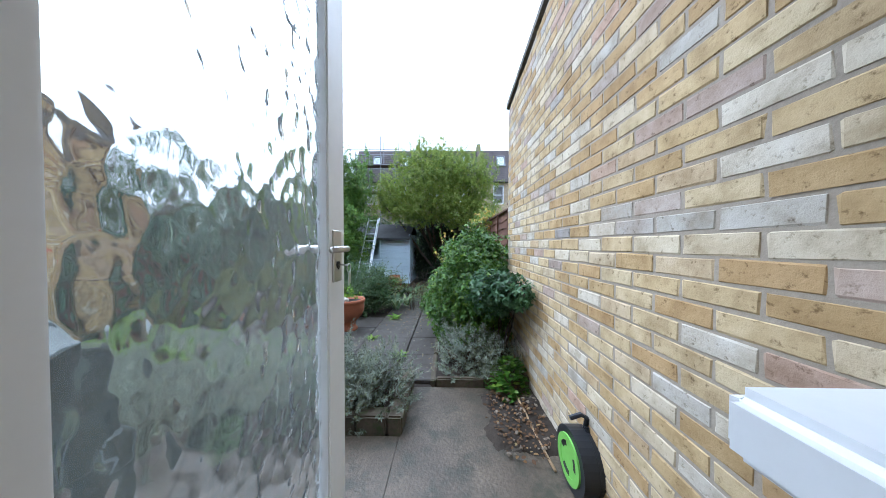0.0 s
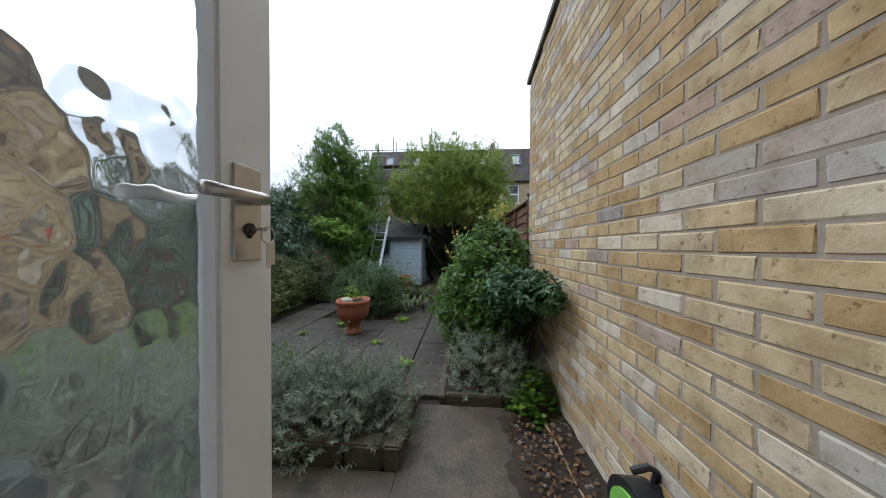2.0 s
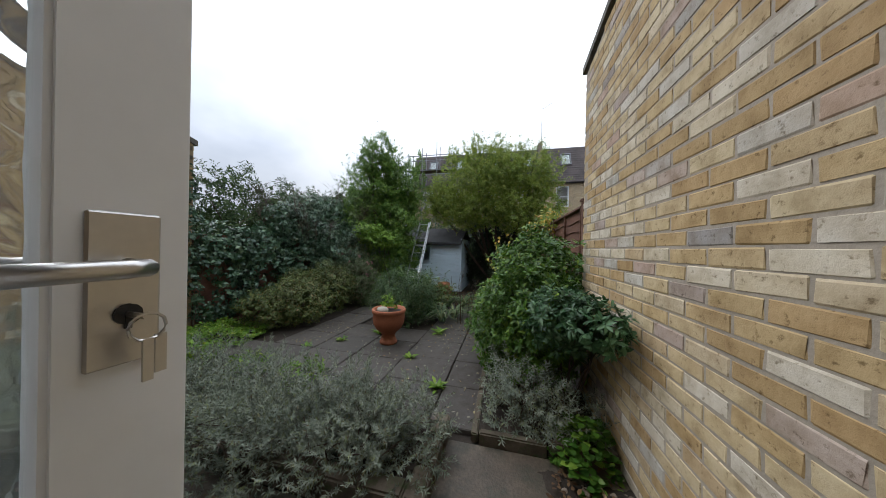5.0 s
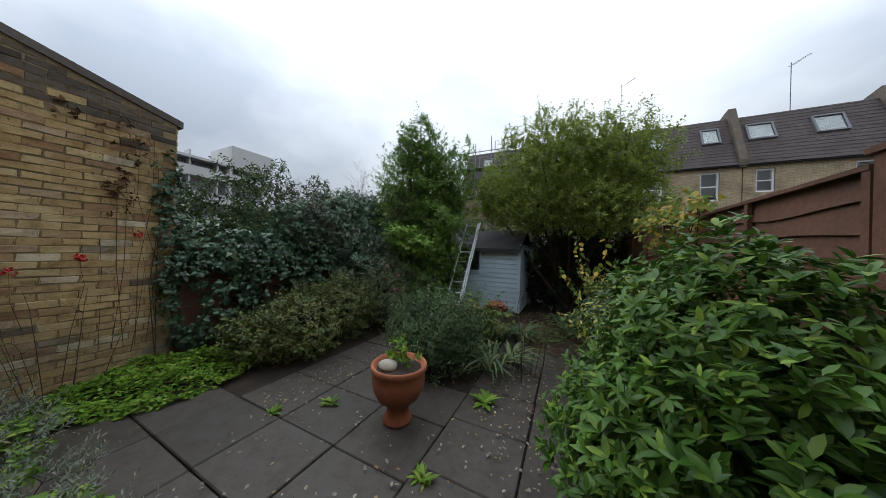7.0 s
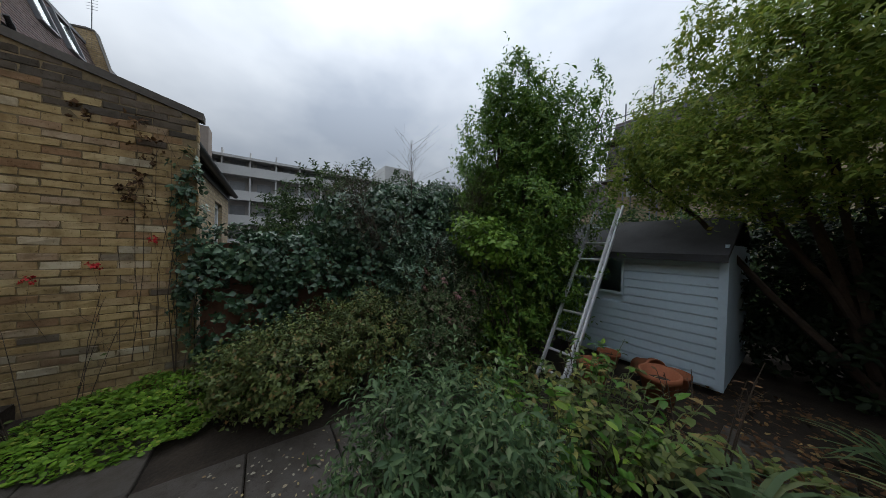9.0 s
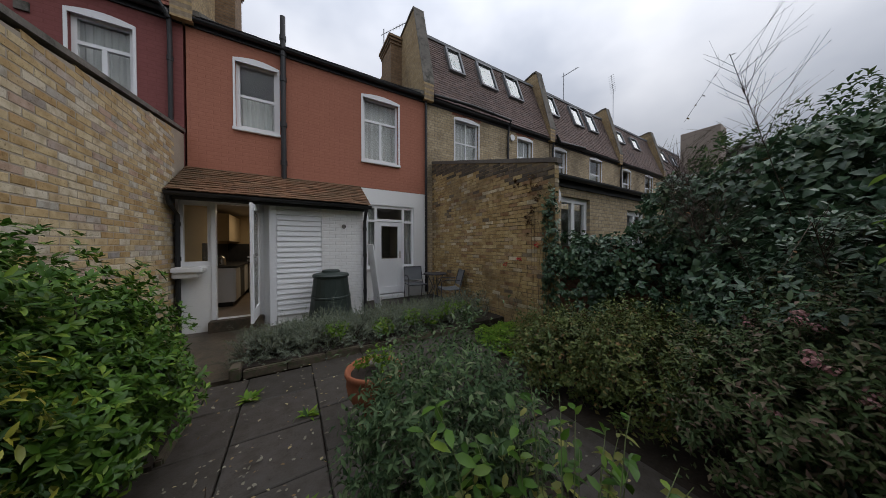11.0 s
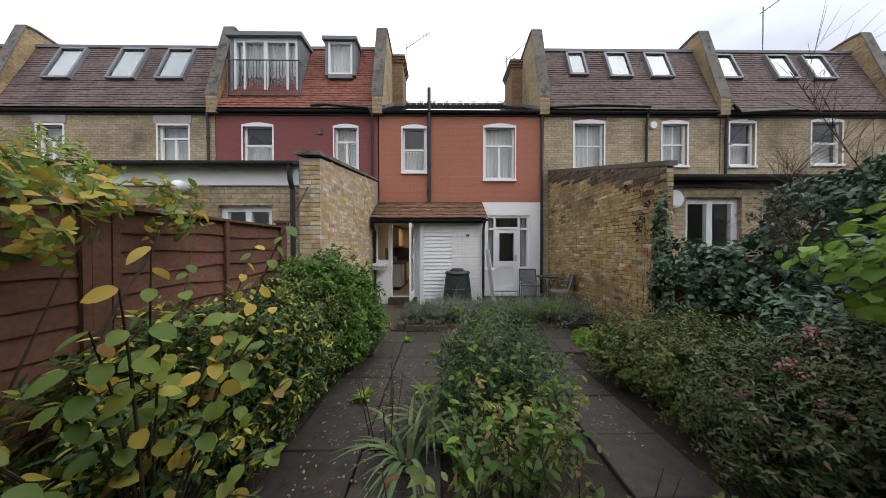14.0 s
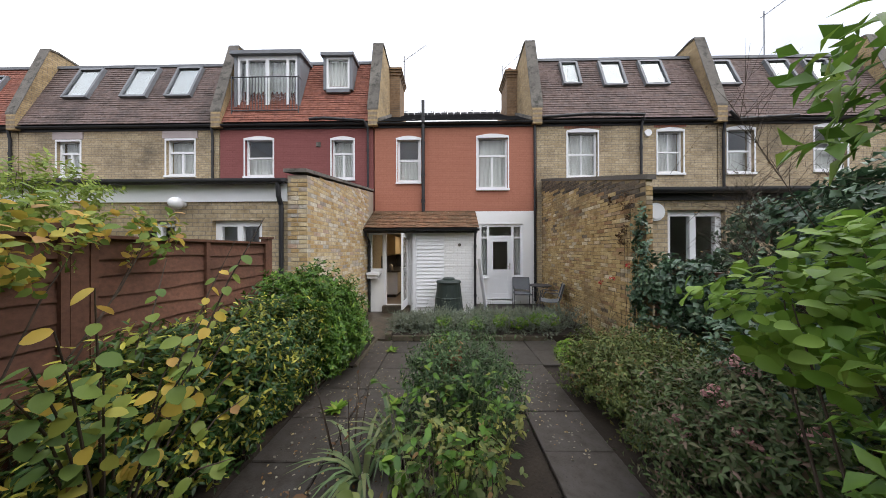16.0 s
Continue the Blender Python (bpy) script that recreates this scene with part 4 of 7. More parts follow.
bm = bmesh.new()
prism(bm, [(FACE + 0.002, -0.1), (FACE + 0.002, 4.05), (3.55, 2.95), (3.55, -0.1)], "x", WALL_L - 0.105, WALL_L + 0.0015)
part("core", bm, mat_old_mortar, flank_l)
bm = bmesh.new()
prism(bm, [(FACE + 0.002, 4.02), (FACE + 0.002, 4.10), (3.60, 3.02), (3.60, 2.94)], "x", WALL_L - 0.125, WALL_L + 0.022)
part("coping", bm, mat_render_band, flank_l, "dark weathered render along the top")

# ---- ground ----
conc = slab_part("concrete_apron", (-0.38, LEAN + 0.0, -0.09), (0.78, 2.42, -0.004), mat_concrete)
tagged(conc, "damp worn concrete strip beside the flank wall", "paving", kind="structure")
yard = slab_part("concrete_yard", (-2.449, LEAN - 0.005, -0.09), (-0.383, 1.79, -0.002), mat_concrete)
tagged(yard, "damp concrete between the house and the lavender bed", "paving", kind="structure")
apron = slab_part("house_patio", (-4.78, FACE, -0.08), (-2.452, 1.78, 0.10), mat_patio)
tagged(apron, "raised concrete patio by the house", "paving", kind="structure")

# ---- fence ----
FX = 0.98
fence = thing("fence", (FX, 6.5, 0), "brown stained timber fence with wavy overlapping boards", "fence")
rng = random.Random(5)
for k, y in enumerate((4.02, 5.9, 7.75, 9.6, 11.4)):
    slab_part("post", (FX - 0.05, y - 0.05, -0.05), (FX + 0.05, y + 0.05, 2.0), mat_fence, fence, "", 0.006)
    slab_part("post_cap", (FX - 0.065, y - 0.065, 2.0), (FX + 0.065, y + 0.065, 2.03), mat_fence, fence)
for k, (ya, yb) in enumerate(((4.07, 5.85), (5.95, 7.70), (7.80, 9.55), (9.65, 11.35))):
    for i in range(13):
        z = 0.08 + i * 0.142
        bm = bmesh.new()
        n = 12
        ph, amp = rng.uniform(0, 6), rng.uniform(0.004, 0.016)
        low = [(ya + (yb - ya) * j / n, z + amp * math.sin(ph + j * 0.9) + rng.uniform(-0.003, 0.003)) for j in range(n + 1)]
        a = [bm.verts.new((FX - 0.028, y, zz)) for y, zz in low]
        b = [bm.verts.new((FX - 0.008, y, z + 0.165)) for y, zz in low]
        c = [bm.verts.new((FX - 0.010, y, zz)) for y, zz in low]
        d = [bm.verts.new((FX + 0.000, y, z + 0.165)) for y, zz in low]
        for j in range(n):
            for p, q in ((a, b), (c, a), (d, c), (b, d)):
                bm.faces.new((p[j], p[j + 1], q[j + 1], q[j]))
        bm.faces.new((a[0], b[0], d[0], c[0]))
        bm.faces.new((a[n], c[n], d[n], b[n]))
        part("board", bm, mat_fence, fence)
    for y in (ya + 0.02, (ya + yb) / 2, yb - 0.02):
        slab_part("batten", (FX - 0.055, y - 0.02, 0.06), (FX - 0.03, y + 0.02, 1.93), mat_fence, fence)
    slab_part("capping", (FX - 0.06, ya, 1.93), (FX + 0.04, yb, 1.955), mat_fence, fence)

# ---- shed ----
SY, SX0, SX1 = 8.45, -3.45, -1.30
shed = thing("garden_shed", ((SX0 + SX1) / 2, SY + 0.9, 0), "pale blue-grey weatherboarded shed with a felt roof", "shed")
WINDOW = (-2.94, -2.29, 0.97, 1.54)
row = 0.115
for i in range(13):
    z = 0.06 + i * row
    segs = [(SX0, SX1)]
    if z + row > WINDOW[2] and z < WINDOW[3]:
        segs = [(SX0, WINDOW[0]), (WINDOW[1], SX1)]
    for a, b in segs:
        bm = bmesh.new()
        prism(bm, [(SY + 0.02, z), (SY - 0.012, z), (SY - 0.006, z + 0.09), (SY + 0.004, z + row - 0.004), (SY + 0.02, z + row - 0.004)], "x", a, b)
        part("weatherboard", bm, mat_shed, shed)
bm = bmesh.new()
holed(bm, SX0, SX1, 0.02, 1.55, [WINDOW], SY + 0.021, SY + 0.04)
block(bm, (SX0, SY + 0.04, 0.02), (SX0 + 0.03, SY + 1.9, 1.7))
block(bm, (SX1 - 0.03, SY + 0.04, 0.02), (SX1, SY + 1.9, 1.7))
block(bm, (SX0 + 0.03, SY + 1.87, 0.02), (SX1 - 0.03, SY + 1.9, 1.9))
part("side_wall", bm, mat_shed, shed)
slab_part("corner_board", (SX1 - 0.06, SY - 0.02, 0.04), (SX1 + 0.012, SY - 0.013, 1.55), mat_shed, shed)
bm = bmesh.new()
prism(bm, [(SY - 0.13, 1.53), (SY - 0.13, 1.58), (SY + 0.95, 2.1), (SY + 2.05, 1.72), (SY + 2.05, 1.67), (SY + 0.95, 2.04)], "x", SX0 - 0.08, SX1 + 0.02)
part("roof", bm, mat_felt, shed, "dark mineral felt roof")
slab_part("felt_edge", (SX0 - 0.08, SY - 0.145, 1.495), (SX1 + 0.02, SY - 0.132, 1.575), mat_felt, shed, "felt turned down over the eaves")
bm = bmesh.new()
a, b, c, d = WINDOW
for p, q in (((a, c), (a + 0.03, d)), ((b - 0.03, c), (b, d)), ((a + 0.03, c), (b - 0.03, c + 0.03)), ((a + 0.03, d - 0.03), (b - 0.03, d))):
    block(bm, (p[0], SY - 0.02, p[1]), (q[0], SY + 0.03, q[1]))
sw = part("window", bm, mat_shed, shed)
slab_part("pane", (a + 0.03, SY + 0.0, c + 0.03), (b - 0.03, SY + 0.006, d - 0.03), mat_pane, sw)

# ---- ladder leaning on the shed ----
ladder = thing("extension_ladder", (-2.35, 7.3, 0), "aluminium extension ladder leaning on the shed", "ladder")
foot, head, half = Vector((-2.46, 6.93, 0.0)), Vector((-2.455, 8.30, 2.22)), 0.175
for s, off in ((-1, 0.0), (1, 0.0), (-0.86, 0.05), (0.86, 0.05)):
    bm = bmesh.new()
    d = (head - foot)
    up = Vector((0, d.z, -d.y)).normalized() * (-1)
    e = foot + up * off + Vector((s * half, 0, 0))
    f = e + d * (1.0 if off == 0 else 0.97)
    w, t = 0.012, 0.022
    vs = []
    for p in (e, f):
        for dx, du in ((-w, -t), (w, -t), (w, t), (-w, t)):
            vs.append(bm.verts.new(p + Vector((dx, 0, 0)) + up * du * 0.9))
    for q in ((0, 1, 2, 3), (4, 7, 6, 5), (0, 4, 5, 1), (1, 5, 6, 2), (2, 6, 7, 3), (3, 7, 4, 0)):
        bm.faces.new([vs[i] for i in q])
    part("stile", bm, mat_alu, ladder)
for i in range(10):
    c = foot + (head - foot) * ((i + 0.6) / 10)
    bm = bmesh.new()
    rod(bm, [c - Vector((half, 0, 0)), c + Vector((half, 0, 0))], 0.016, 8)
    part("rung", bm, mat_alu, ladder)
for s in (-1, 1):
    c = foot + Vector((s * half, 0, 0))
    slab_part("rubber_foot", (c.x - 0.02, c.y - 0.045, 0.0), (c.x + 0.02, c.y + 0.045, 0.06), mat_black, ladder)


# ---- pots ----
def urn(x, y, scale, label):
    """A footed terracotta urn with a rolled rim and a hollow bowl."""
    u = thing("terracotta_urn", (x, y, 0), label, "plant pot")
    bm = bmesh.new()
    prof = [(0.128, 0.0), (0.132, 0.025), (0.116, 0.05), (0.1, 0.09), (0.098, 0.13), (0.125, 0.17), (0.185, 0.22), (0.225, 0.30), (0.238, 0.38), (0.232, 0.435), (0.242, 0.455), (0.252, 0.475), (0.25, 0.505), (0.238, 0.515), (0.222, 0.505), (0.205, 0.46), (0.05, 0.452)]
    lathe(bm, [(r * scale, z * scale) for r, z in prof], (x, y, 0), 48)
    part("body", bm, mat_terra, u, "", True)
    bm = bmesh.new()
    lathe(bm, [(0.19 * scale, 0.0), (0.20 * scale, 0.015), (0.1 * scale, 0.03)], (x, y, 0.455 * scale), 24)
    part("soil", bm, mat_soil, u)
    return u


POT = (-1.61, 4.02)
urn(*POT, 0.97, "footed terracotta urn with a few plants and stones")
stone = bmesh.new()
bmesh.ops.create_icosphere(stone, subdivisions=3, radius=0.07)
for v in stone.verts:
    v.co = Vector((v.co.x * 1.25, v.co.y, v.co.z * 0.65)) * (1 + 0.12 * noise.noise(v.co * 16)) + Vector((POT[0] - 0.06, POT[1] - 0.08, 0.49))
st = part("stone", stone, surface("pale_stone", (0.34, 0.32, 0.26), 0.2, 9, 50, 0.85, 0.3), None, "", True)
tagged(st, "pale rounded stone lying in the urn", "stone")


def flowerpot(x, y, r, hgt, tilt=0, lean=0, label="plain terracotta flowerpot on the soil"):
    p = thing("flowerpot", (0, 0, 0), label, "plant pot", "flowerpots by the shed")
    bm = bmesh.new()
    lathe(bm, [(r * 0.66, 0), (r * 0.9, hgt * 0.78), (r * 0.92, hgt * 0.8), (r, hgt * 0.8), (r, hgt), (r * 0.9, hgt), (r * 0.6, hgt * 0.2)], (0, 0, 0), 28)
    part("body", bm, mat_terra, p, "", True)
    if tilt < 30:
        bm = bmesh.new()
        lathe(bm, [(r * 0.8, 0), (r * 0.82, 0.01), (r * 0.001, 0.02)], (0, 0, hgt * 0.62), 20)
        part("soil", bm, mat_soil, p)
    p.matrix_basis = pose(x, y, 0.02 if not tilt else r * 0.9, tilt, 0, lean)
    return p


flowerpot(-2.14, 7.27, 0.165, 0.32)
flowerpot(-2.31, 8.08, 0.14, 0.2)
flowerpot(-2.0, 8.15, 0.15, 0.26, 82, 60, "terracotta flowerpot lying on its side")
flowerpot(-1.58, 7.36, 0.165, 0.30, 5, 10)
flowerpot(-1.62, 8.1, 0.14, 0.2)

# ---- compost bin ----
cb = thing("compost_bin", (-1.66, 0.78, 0.0), "dark green plastic compost bin with a lid", "compost bin")
bm = bmesh.new()
lathe(bm, [(0.41, 0), (0.416, 0.04), (0.395, 0.22), (0.402, 0.23), (0.399, 0.26), (0.388, 0.27), (0.36, 0.54), (0.367, 0.55), (0.364, 0.58), (0.352, 0.59), (0.31, 0.95)], (-1.66, 0.78, 0.0), 22)
part("body", bm, mat_bin, cb)
bm = bmesh.new()
lathe(bm, [(0.332, 0.95), (0.338, 0.98), (0.315, 1.01), (0.18, 1.035), (0.17, 1.04), (0.165, 1.07), (0.14, 1.085), (0.02, 1.09)], (-1.66, 0.78, 0.0), 28)
part("lid", bm, mat_bin, cb)

# ---- white board leaning on the wall corner ----
bd = bmesh.new()
block(bd, (-0.17, -0.012, 0), (0.17, 0.012, 1.5))
soften(bd, 0.004, 1)
bdo = part("leaning_board", bd, mat_white, None)
bdo.matrix_basis = pose(-2.72, 0.42, 0.10, 7.5, 0, 97)
tagged(bdo, "plain white painted board leaning on the downpipe", "board")


# ---- garden chairs and table ----
mat_mesh_fabric = surface("grey_textile_seat", (0.16, 0.17, 0.18), 0.12, 5, 90, 0.8, 0.3)


def chair(x, y, turn, label):
    c = thing("garden_chair", (0, 0, 0), label, "chair", "garden chairs on the patio")
    for s in (-1, 1):
        bm = bmesh.new()
        rod(bm, [(s * 0.26, 0.24, 0), (s * 0.26, 0.22, 0.62), (s * 0.26, 0.12, 0.66), (s * 0.26, -0.22, 0.65)], 0.012, 8)
        part("front_leg", bm, mat_metal_dark, c)
        bm = bmesh.new()
        rod(bm, [(s * 0.25, -0.28, 0), (s * 0.25, -0.2, 0.43), (s * 0.245, -0.32, 0.86)], 0.012, 8)
        part("back_leg", bm, mat_metal_dark, c)
    bm = bmesh.new()
    for i in range(9):
        y0 = 0.22 - i * 0.05
        block(bm, (-0.245, y0 - 0.049, 0.43 - 0.02 * math.sin(i / 8 * math.pi)), (0.245, y0, 0.445 - 0.02 * math.sin(i / 8 * math.pi)))
    part("seat", bm, mat_mesh_fabric, c)
    bm = bmesh.new()
    n = 8
    pts = [(x0 * 0.24 / 4, -0.235 - 0.03 * math.cos(x0 * math.pi / 8)) for x0 in range(-4, 5)]
    prism(bm, pts + [(p[0], p[1] - 0.012) for p in pts[::-1]], "z", 0.5, 0.86)
    for v in bm.verts:
        v.co.y -= (v.co.z - 0.5) * 0.25
    part("backrest", bm, mat_mesh_fabric, c)
    bm = bmesh.new()
    rod(bm, [(-0.26, 0.23, 0.42), (0.26, 0.23, 0.42)], 0.012, 8)
    rod(bm, [(-0.25, -0.2, 0.42), (0.25, -0.2, 0.42)], 0.012, 8)
    rod(bm, [(-0.245, -0.325, 0.865), (0.245, -0.325, 0.865)], 0.012, 8)
    part("frame", bm, mat_metal_dark, c)
    c.matrix_basis = pose(x, y, 0.10, 0, 0, turn)
    return c


chair(-3.88, -0.02, -8, "grey textile garden chair with dark metal frame")
chair(-4.26, 1.05, -110, "grey textile garden chair with dark metal frame beside the wall")
tb = thing("garden_table", (-4.30, 0.30, 0.1), "small dark metal garden table", "table")
bm = bmesh.new()
lathe(bm, [(0.30, 0.0), (0.31, 0.01), (0.31, 0.03), (0.29, 0.035), (0.001, 0.036)], (-4.30, 0.30, 0.79), 28)
part("tabletop", bm, mat_metal_dark, tb)
for k in range(4):
    a = math.radians(45 + 90 * k)
    bm = bmesh.new()
    rod(bm, [(-4.30 + 0.25 * math.cos(a), 0.30 + 0.25 * math.sin(a), 0.1), (-4.30 + 0.06 * math.cos(a), 0.30 + 0.06 * math.sin(a), 0.45), (-4.30 + 0.22 * math.cos(a), 0.30 + 0.22 * math.sin(a), 0.79)], 0.011, 8)
    part("leg", bm, mat_metal_dark, tb)

# ---- the open kitchen door ----
LEAF = 0.71
door = thing("door_1", (0, 0, 0), "white kitchen door standing open with rippled obscure glass", "door", kind="structure")
bm = bmesh.new()
for a, b in (((0.0, -0.022, 0.02), (0.10, 0.022, 2.1)), ((LEAF - 0.105, -0.022, 0.02), (LEAF, 0.022, 2.1)), ((0.10, -0.022, 1.99), (LEAF - 0.105, 0.022, 2.1)), ((0.10, -0.022, 0.02), (LEAF - 0.105, 0.022, 0.24))):
    block(bm, a, b)
soften(bm, 0.005, 2)
leaf_ob = part("leaf", bm, mat_white, door)
mat_ripple, rn, rl, rp = nodes_of("rippled_obscure_glass")
rp.inputs["Base Color"].default_value = (0.97, 0.99, 0.98, 1)
rp.inputs["Roughness"].default_value = 0.045
rp.inputs["Transmission Weight"].default_value = 1.0
rp.inputs["IOR"].default_value = 1.45
# a little translucent white added to brighten the pane with a milky haze
haze = rn.new("ShaderNodeBsdfTranslucent")
haze.inputs["Color"].default_value = (0.9, 0.96, 0.97, 1)
haze_mix = rn.new("ShaderNodeMixShader")
haze_mix.inputs[0].default_value = 0.026
rl.new(rp.outputs[0], haze_mix.inputs[1])
rl.new(haze.outputs[0], haze_mix.inputs[2])
rl.new(haze_mix.outputs[0], rn["Material Output"].inputs["Surface"])
g = []
bm = bmesh.new()
nx, nz = 120, 330
for side in (0, 1):
    grid = []
    for i in range(nx + 1):
        for j in range(nz + 1):
            x, z = 0.095 + (LEAF - 0.195) * i / nx, 0.235 + 1.76 * j / nz
            if side:
                h = 0.012 - 0.0062 * noise.voronoi((x * 30, z * 21, 0.3))[0][0] ** 2 + 0.0009 * noise.noise((x * 60, z * 45, 1.7)) + 0.0014 * noise.noise((x * 13, z * 8, 3.1))
            else:
                h = 0.0
            grid.append(bm.verts.new((x, h, z)))
    g.append(grid)
    for i in range(nx):
        for j in range(nz):
            k = i * (nz + 1) + j
            q = (grid[k], grid[k + nz + 1], grid[k + nz + 2], grid[k + 1])
            bm.faces.new(q if not side else q[::-1])
for i in range(nx):
    for j in (0, nz):
        k = i * (nz + 1) + j
        bm.faces.new((g[0][k], g[1][k], g[1][k + nz + 1], g[0][k + nz + 1]))
for j in range(nz):
    for i in (0, nx):
        k = i * (nz + 1) + j
        bm.faces.new((g[0][k], g[0][k + 1], g[1][k + 1], g[1][k]))
pane = part("pane", bm, mat_ripple, leaf_ob, "rippled obscure glass", True)
pane.visible_shadow = False
for s in (-1, 1):
    bm = bmesh.new()
    block(bm, (LEAF - 0.084, s * 0.022, 1.062), (LEAF - 0.030, s * 0.027, 1.222))
    soften(bm, 0.002, 1)
    plate = part("handle_plate", bm, mat_steel, leaf_ob, "brushed steel lever plate")
    bm = bmesh.new()
    rod(bm, [(LEAF - 0.056, s * 0.027, 1.165), (LEAF - 0.056, s * 0.058, 1.165), (LEAF - 0.07, s * 0.064, 1.165), (LEAF - 0.16, s * 0.062, 1.163)], 0.0095, 10)
    part("lever", bm, mat_steel, plate, "", True)
    bm = bmesh.new()
    rod(bm, [(LEAF - 0.056, s * 0.0272, 1.115), (LEAF - 0.056, s * 0.030, 1.115)], 0.011, 12)
    block(bm, (LEAF - 0.0585, s * 0.0272, 1.10), (LEAF - 0.0535, s * 0.0305, 1.115))
    part("keyhole", bm, mat_black, plate)
bm = bmesh.new()
rod(bm, [(LEAF - 0.056, -0.03, 1.115), (LEAF - 0.056, -0.06, 1.115)], 0.003, 6)
rod(bm, [(LEAF - 0.056 + 0.014 * math.cos(q), -0.062, 1.105 + 0.014 * math.sin(q)) for q in [j * math.tau / 12 for j in range(13)]], 0.0016, 5)
block(bm, (LEAF - 0.06, -0.064, 1.05), (LEAF - 0.052, -0.061, 1.093))
block(bm, (LEAF - 0.05, -0.062, 1.055), (LEAF - 0.041, -0.059, 1.095))
part("key", bm, mat_steel, leaf_ob, "keys hanging in the lock")
door.matrix_basis = pose(-0.435, 0.145, 0.2, 0, 0, 87.4)

# ---- garden hose reel by the wall ----
hose = thing("hose_reel", (0.66, 1.36, 0), "black and lime green hose reel standing by the wall", "hose reel")
mat_lime = surface("lime_green_plastic", (0.22, 0.5, 0.09), 0.1, 5, 50, 0.45, 0.05)
mat_rubber = surface("black_plastic", (0.018, 0.02, 0.024), 0.15, 5, 50, 0.4, 0.05)


def ring(bm, c, r, w, t, n=32):
    """A flat wheel rim about the x axis: radius, depth along x, thickness."""
    vs = []
    for k in range(n):
        a = k * math.tau / n
        vs.append([bm.verts.new((c[0] + dx, c[1] + (r + dr) * math.cos(a), c[2] + (r + dr) * math.sin(a))) for dx, dr in ((-w, -t), (w, -t), (w, t), (-w, t))])
    for k in range(n):
        p, q = vs[k], vs[(k + 1) % n]
        for i in range(4):
            bm.faces.new((p[i], p[(i + 1) % 4], q[(i + 1) % 4], q[i]))


HC = (0.698, 1.43, 0.166)
bm = bmesh.new()
ring(bm, HC, 0.143, 0.04, 0.022)
ring(bm, (HC[0] + 0.054, HC[1], HC[2]), 0.143, 0.012, 0.022)
part("drum", bm, mat_rubber, hose)
bm = bmesh.new()
ring(bm, (HC[0] - 0.042, HC[1], HC[2]), 0.108, 0.008, 0.018)
rod(bm, [(HC[0] - 0.046, HC[1], HC[2]), (HC[0] - 0.038, HC[1], HC[2])], 0.112, 36)
part("side_wheel", bm, mat_lime, hose, "lime green wheel")
for k in range(3):
    bm = bmesh.new()
    arc = [k * math.tau / 3 + 0.4 + 0.12 * j for j in range(8)]
    prism(bm, [(HC[1] + 0.092 * math.cos(a), HC[2] + 0.092 * math.sin(a)) for a in arc] + [(HC[1] + 0.062 * math.cos(a), HC[2] + 0.062 * math.sin(a)) for a in arc[::-1]], "x", HC[0] - 0.0485, HC[0] - 0.046)
    part("slot", bm, mat_rubber, hose)
bm = bmesh.new()
rod(bm, [(HC[0] - 0.045, HC[1], HC[2]), (HC[0] + 0.065, HC[1], HC[2])], 0.11, 20)
part("hose_coil", bm, mat_rubber, hose)
bm = bmesh.new()
rod(bm, [(HC[0] + 0.058, HC[1] + 0.12, 0.0), (HC[0] + 0.058, HC[1] + 0.06, 0.2), (HC[0] + 0.058, HC[1], 0.4), (HC[0] + 0.02, HC[1], 0.42), (HC[0] - 0.04, HC[1], 0.4)], 0.014, 8)
rod(bm, [(HC[0] + 0.058, HC[1] - 0.14, 0.0), (HC[0] + 0.058, HC[1], 0.35)], 0.014, 8)
part("handle", bm, mat_rubber, hose)
tube = bmesh.new()
rod(tube, [(0.62, 1.52, 0.012), (0.60, 1.8, 0.012), (0.60, 2.1, 0.015), (0.56, 2.4, 0.03)], 0.009, 8)
to = part("garden_hose", tube, surface("faded_hose", (0.32, 0.22, 0.12), 0.15, 4, 40, 0.6, 0.1), None, "", True)
tagged(to, "faded brown hose lying along the wall", "hose")

# ---- plants ----
def unit(v):
    return v / np.maximum(np.linalg.norm(v, axis=1, keepdims=True), 1e-9)


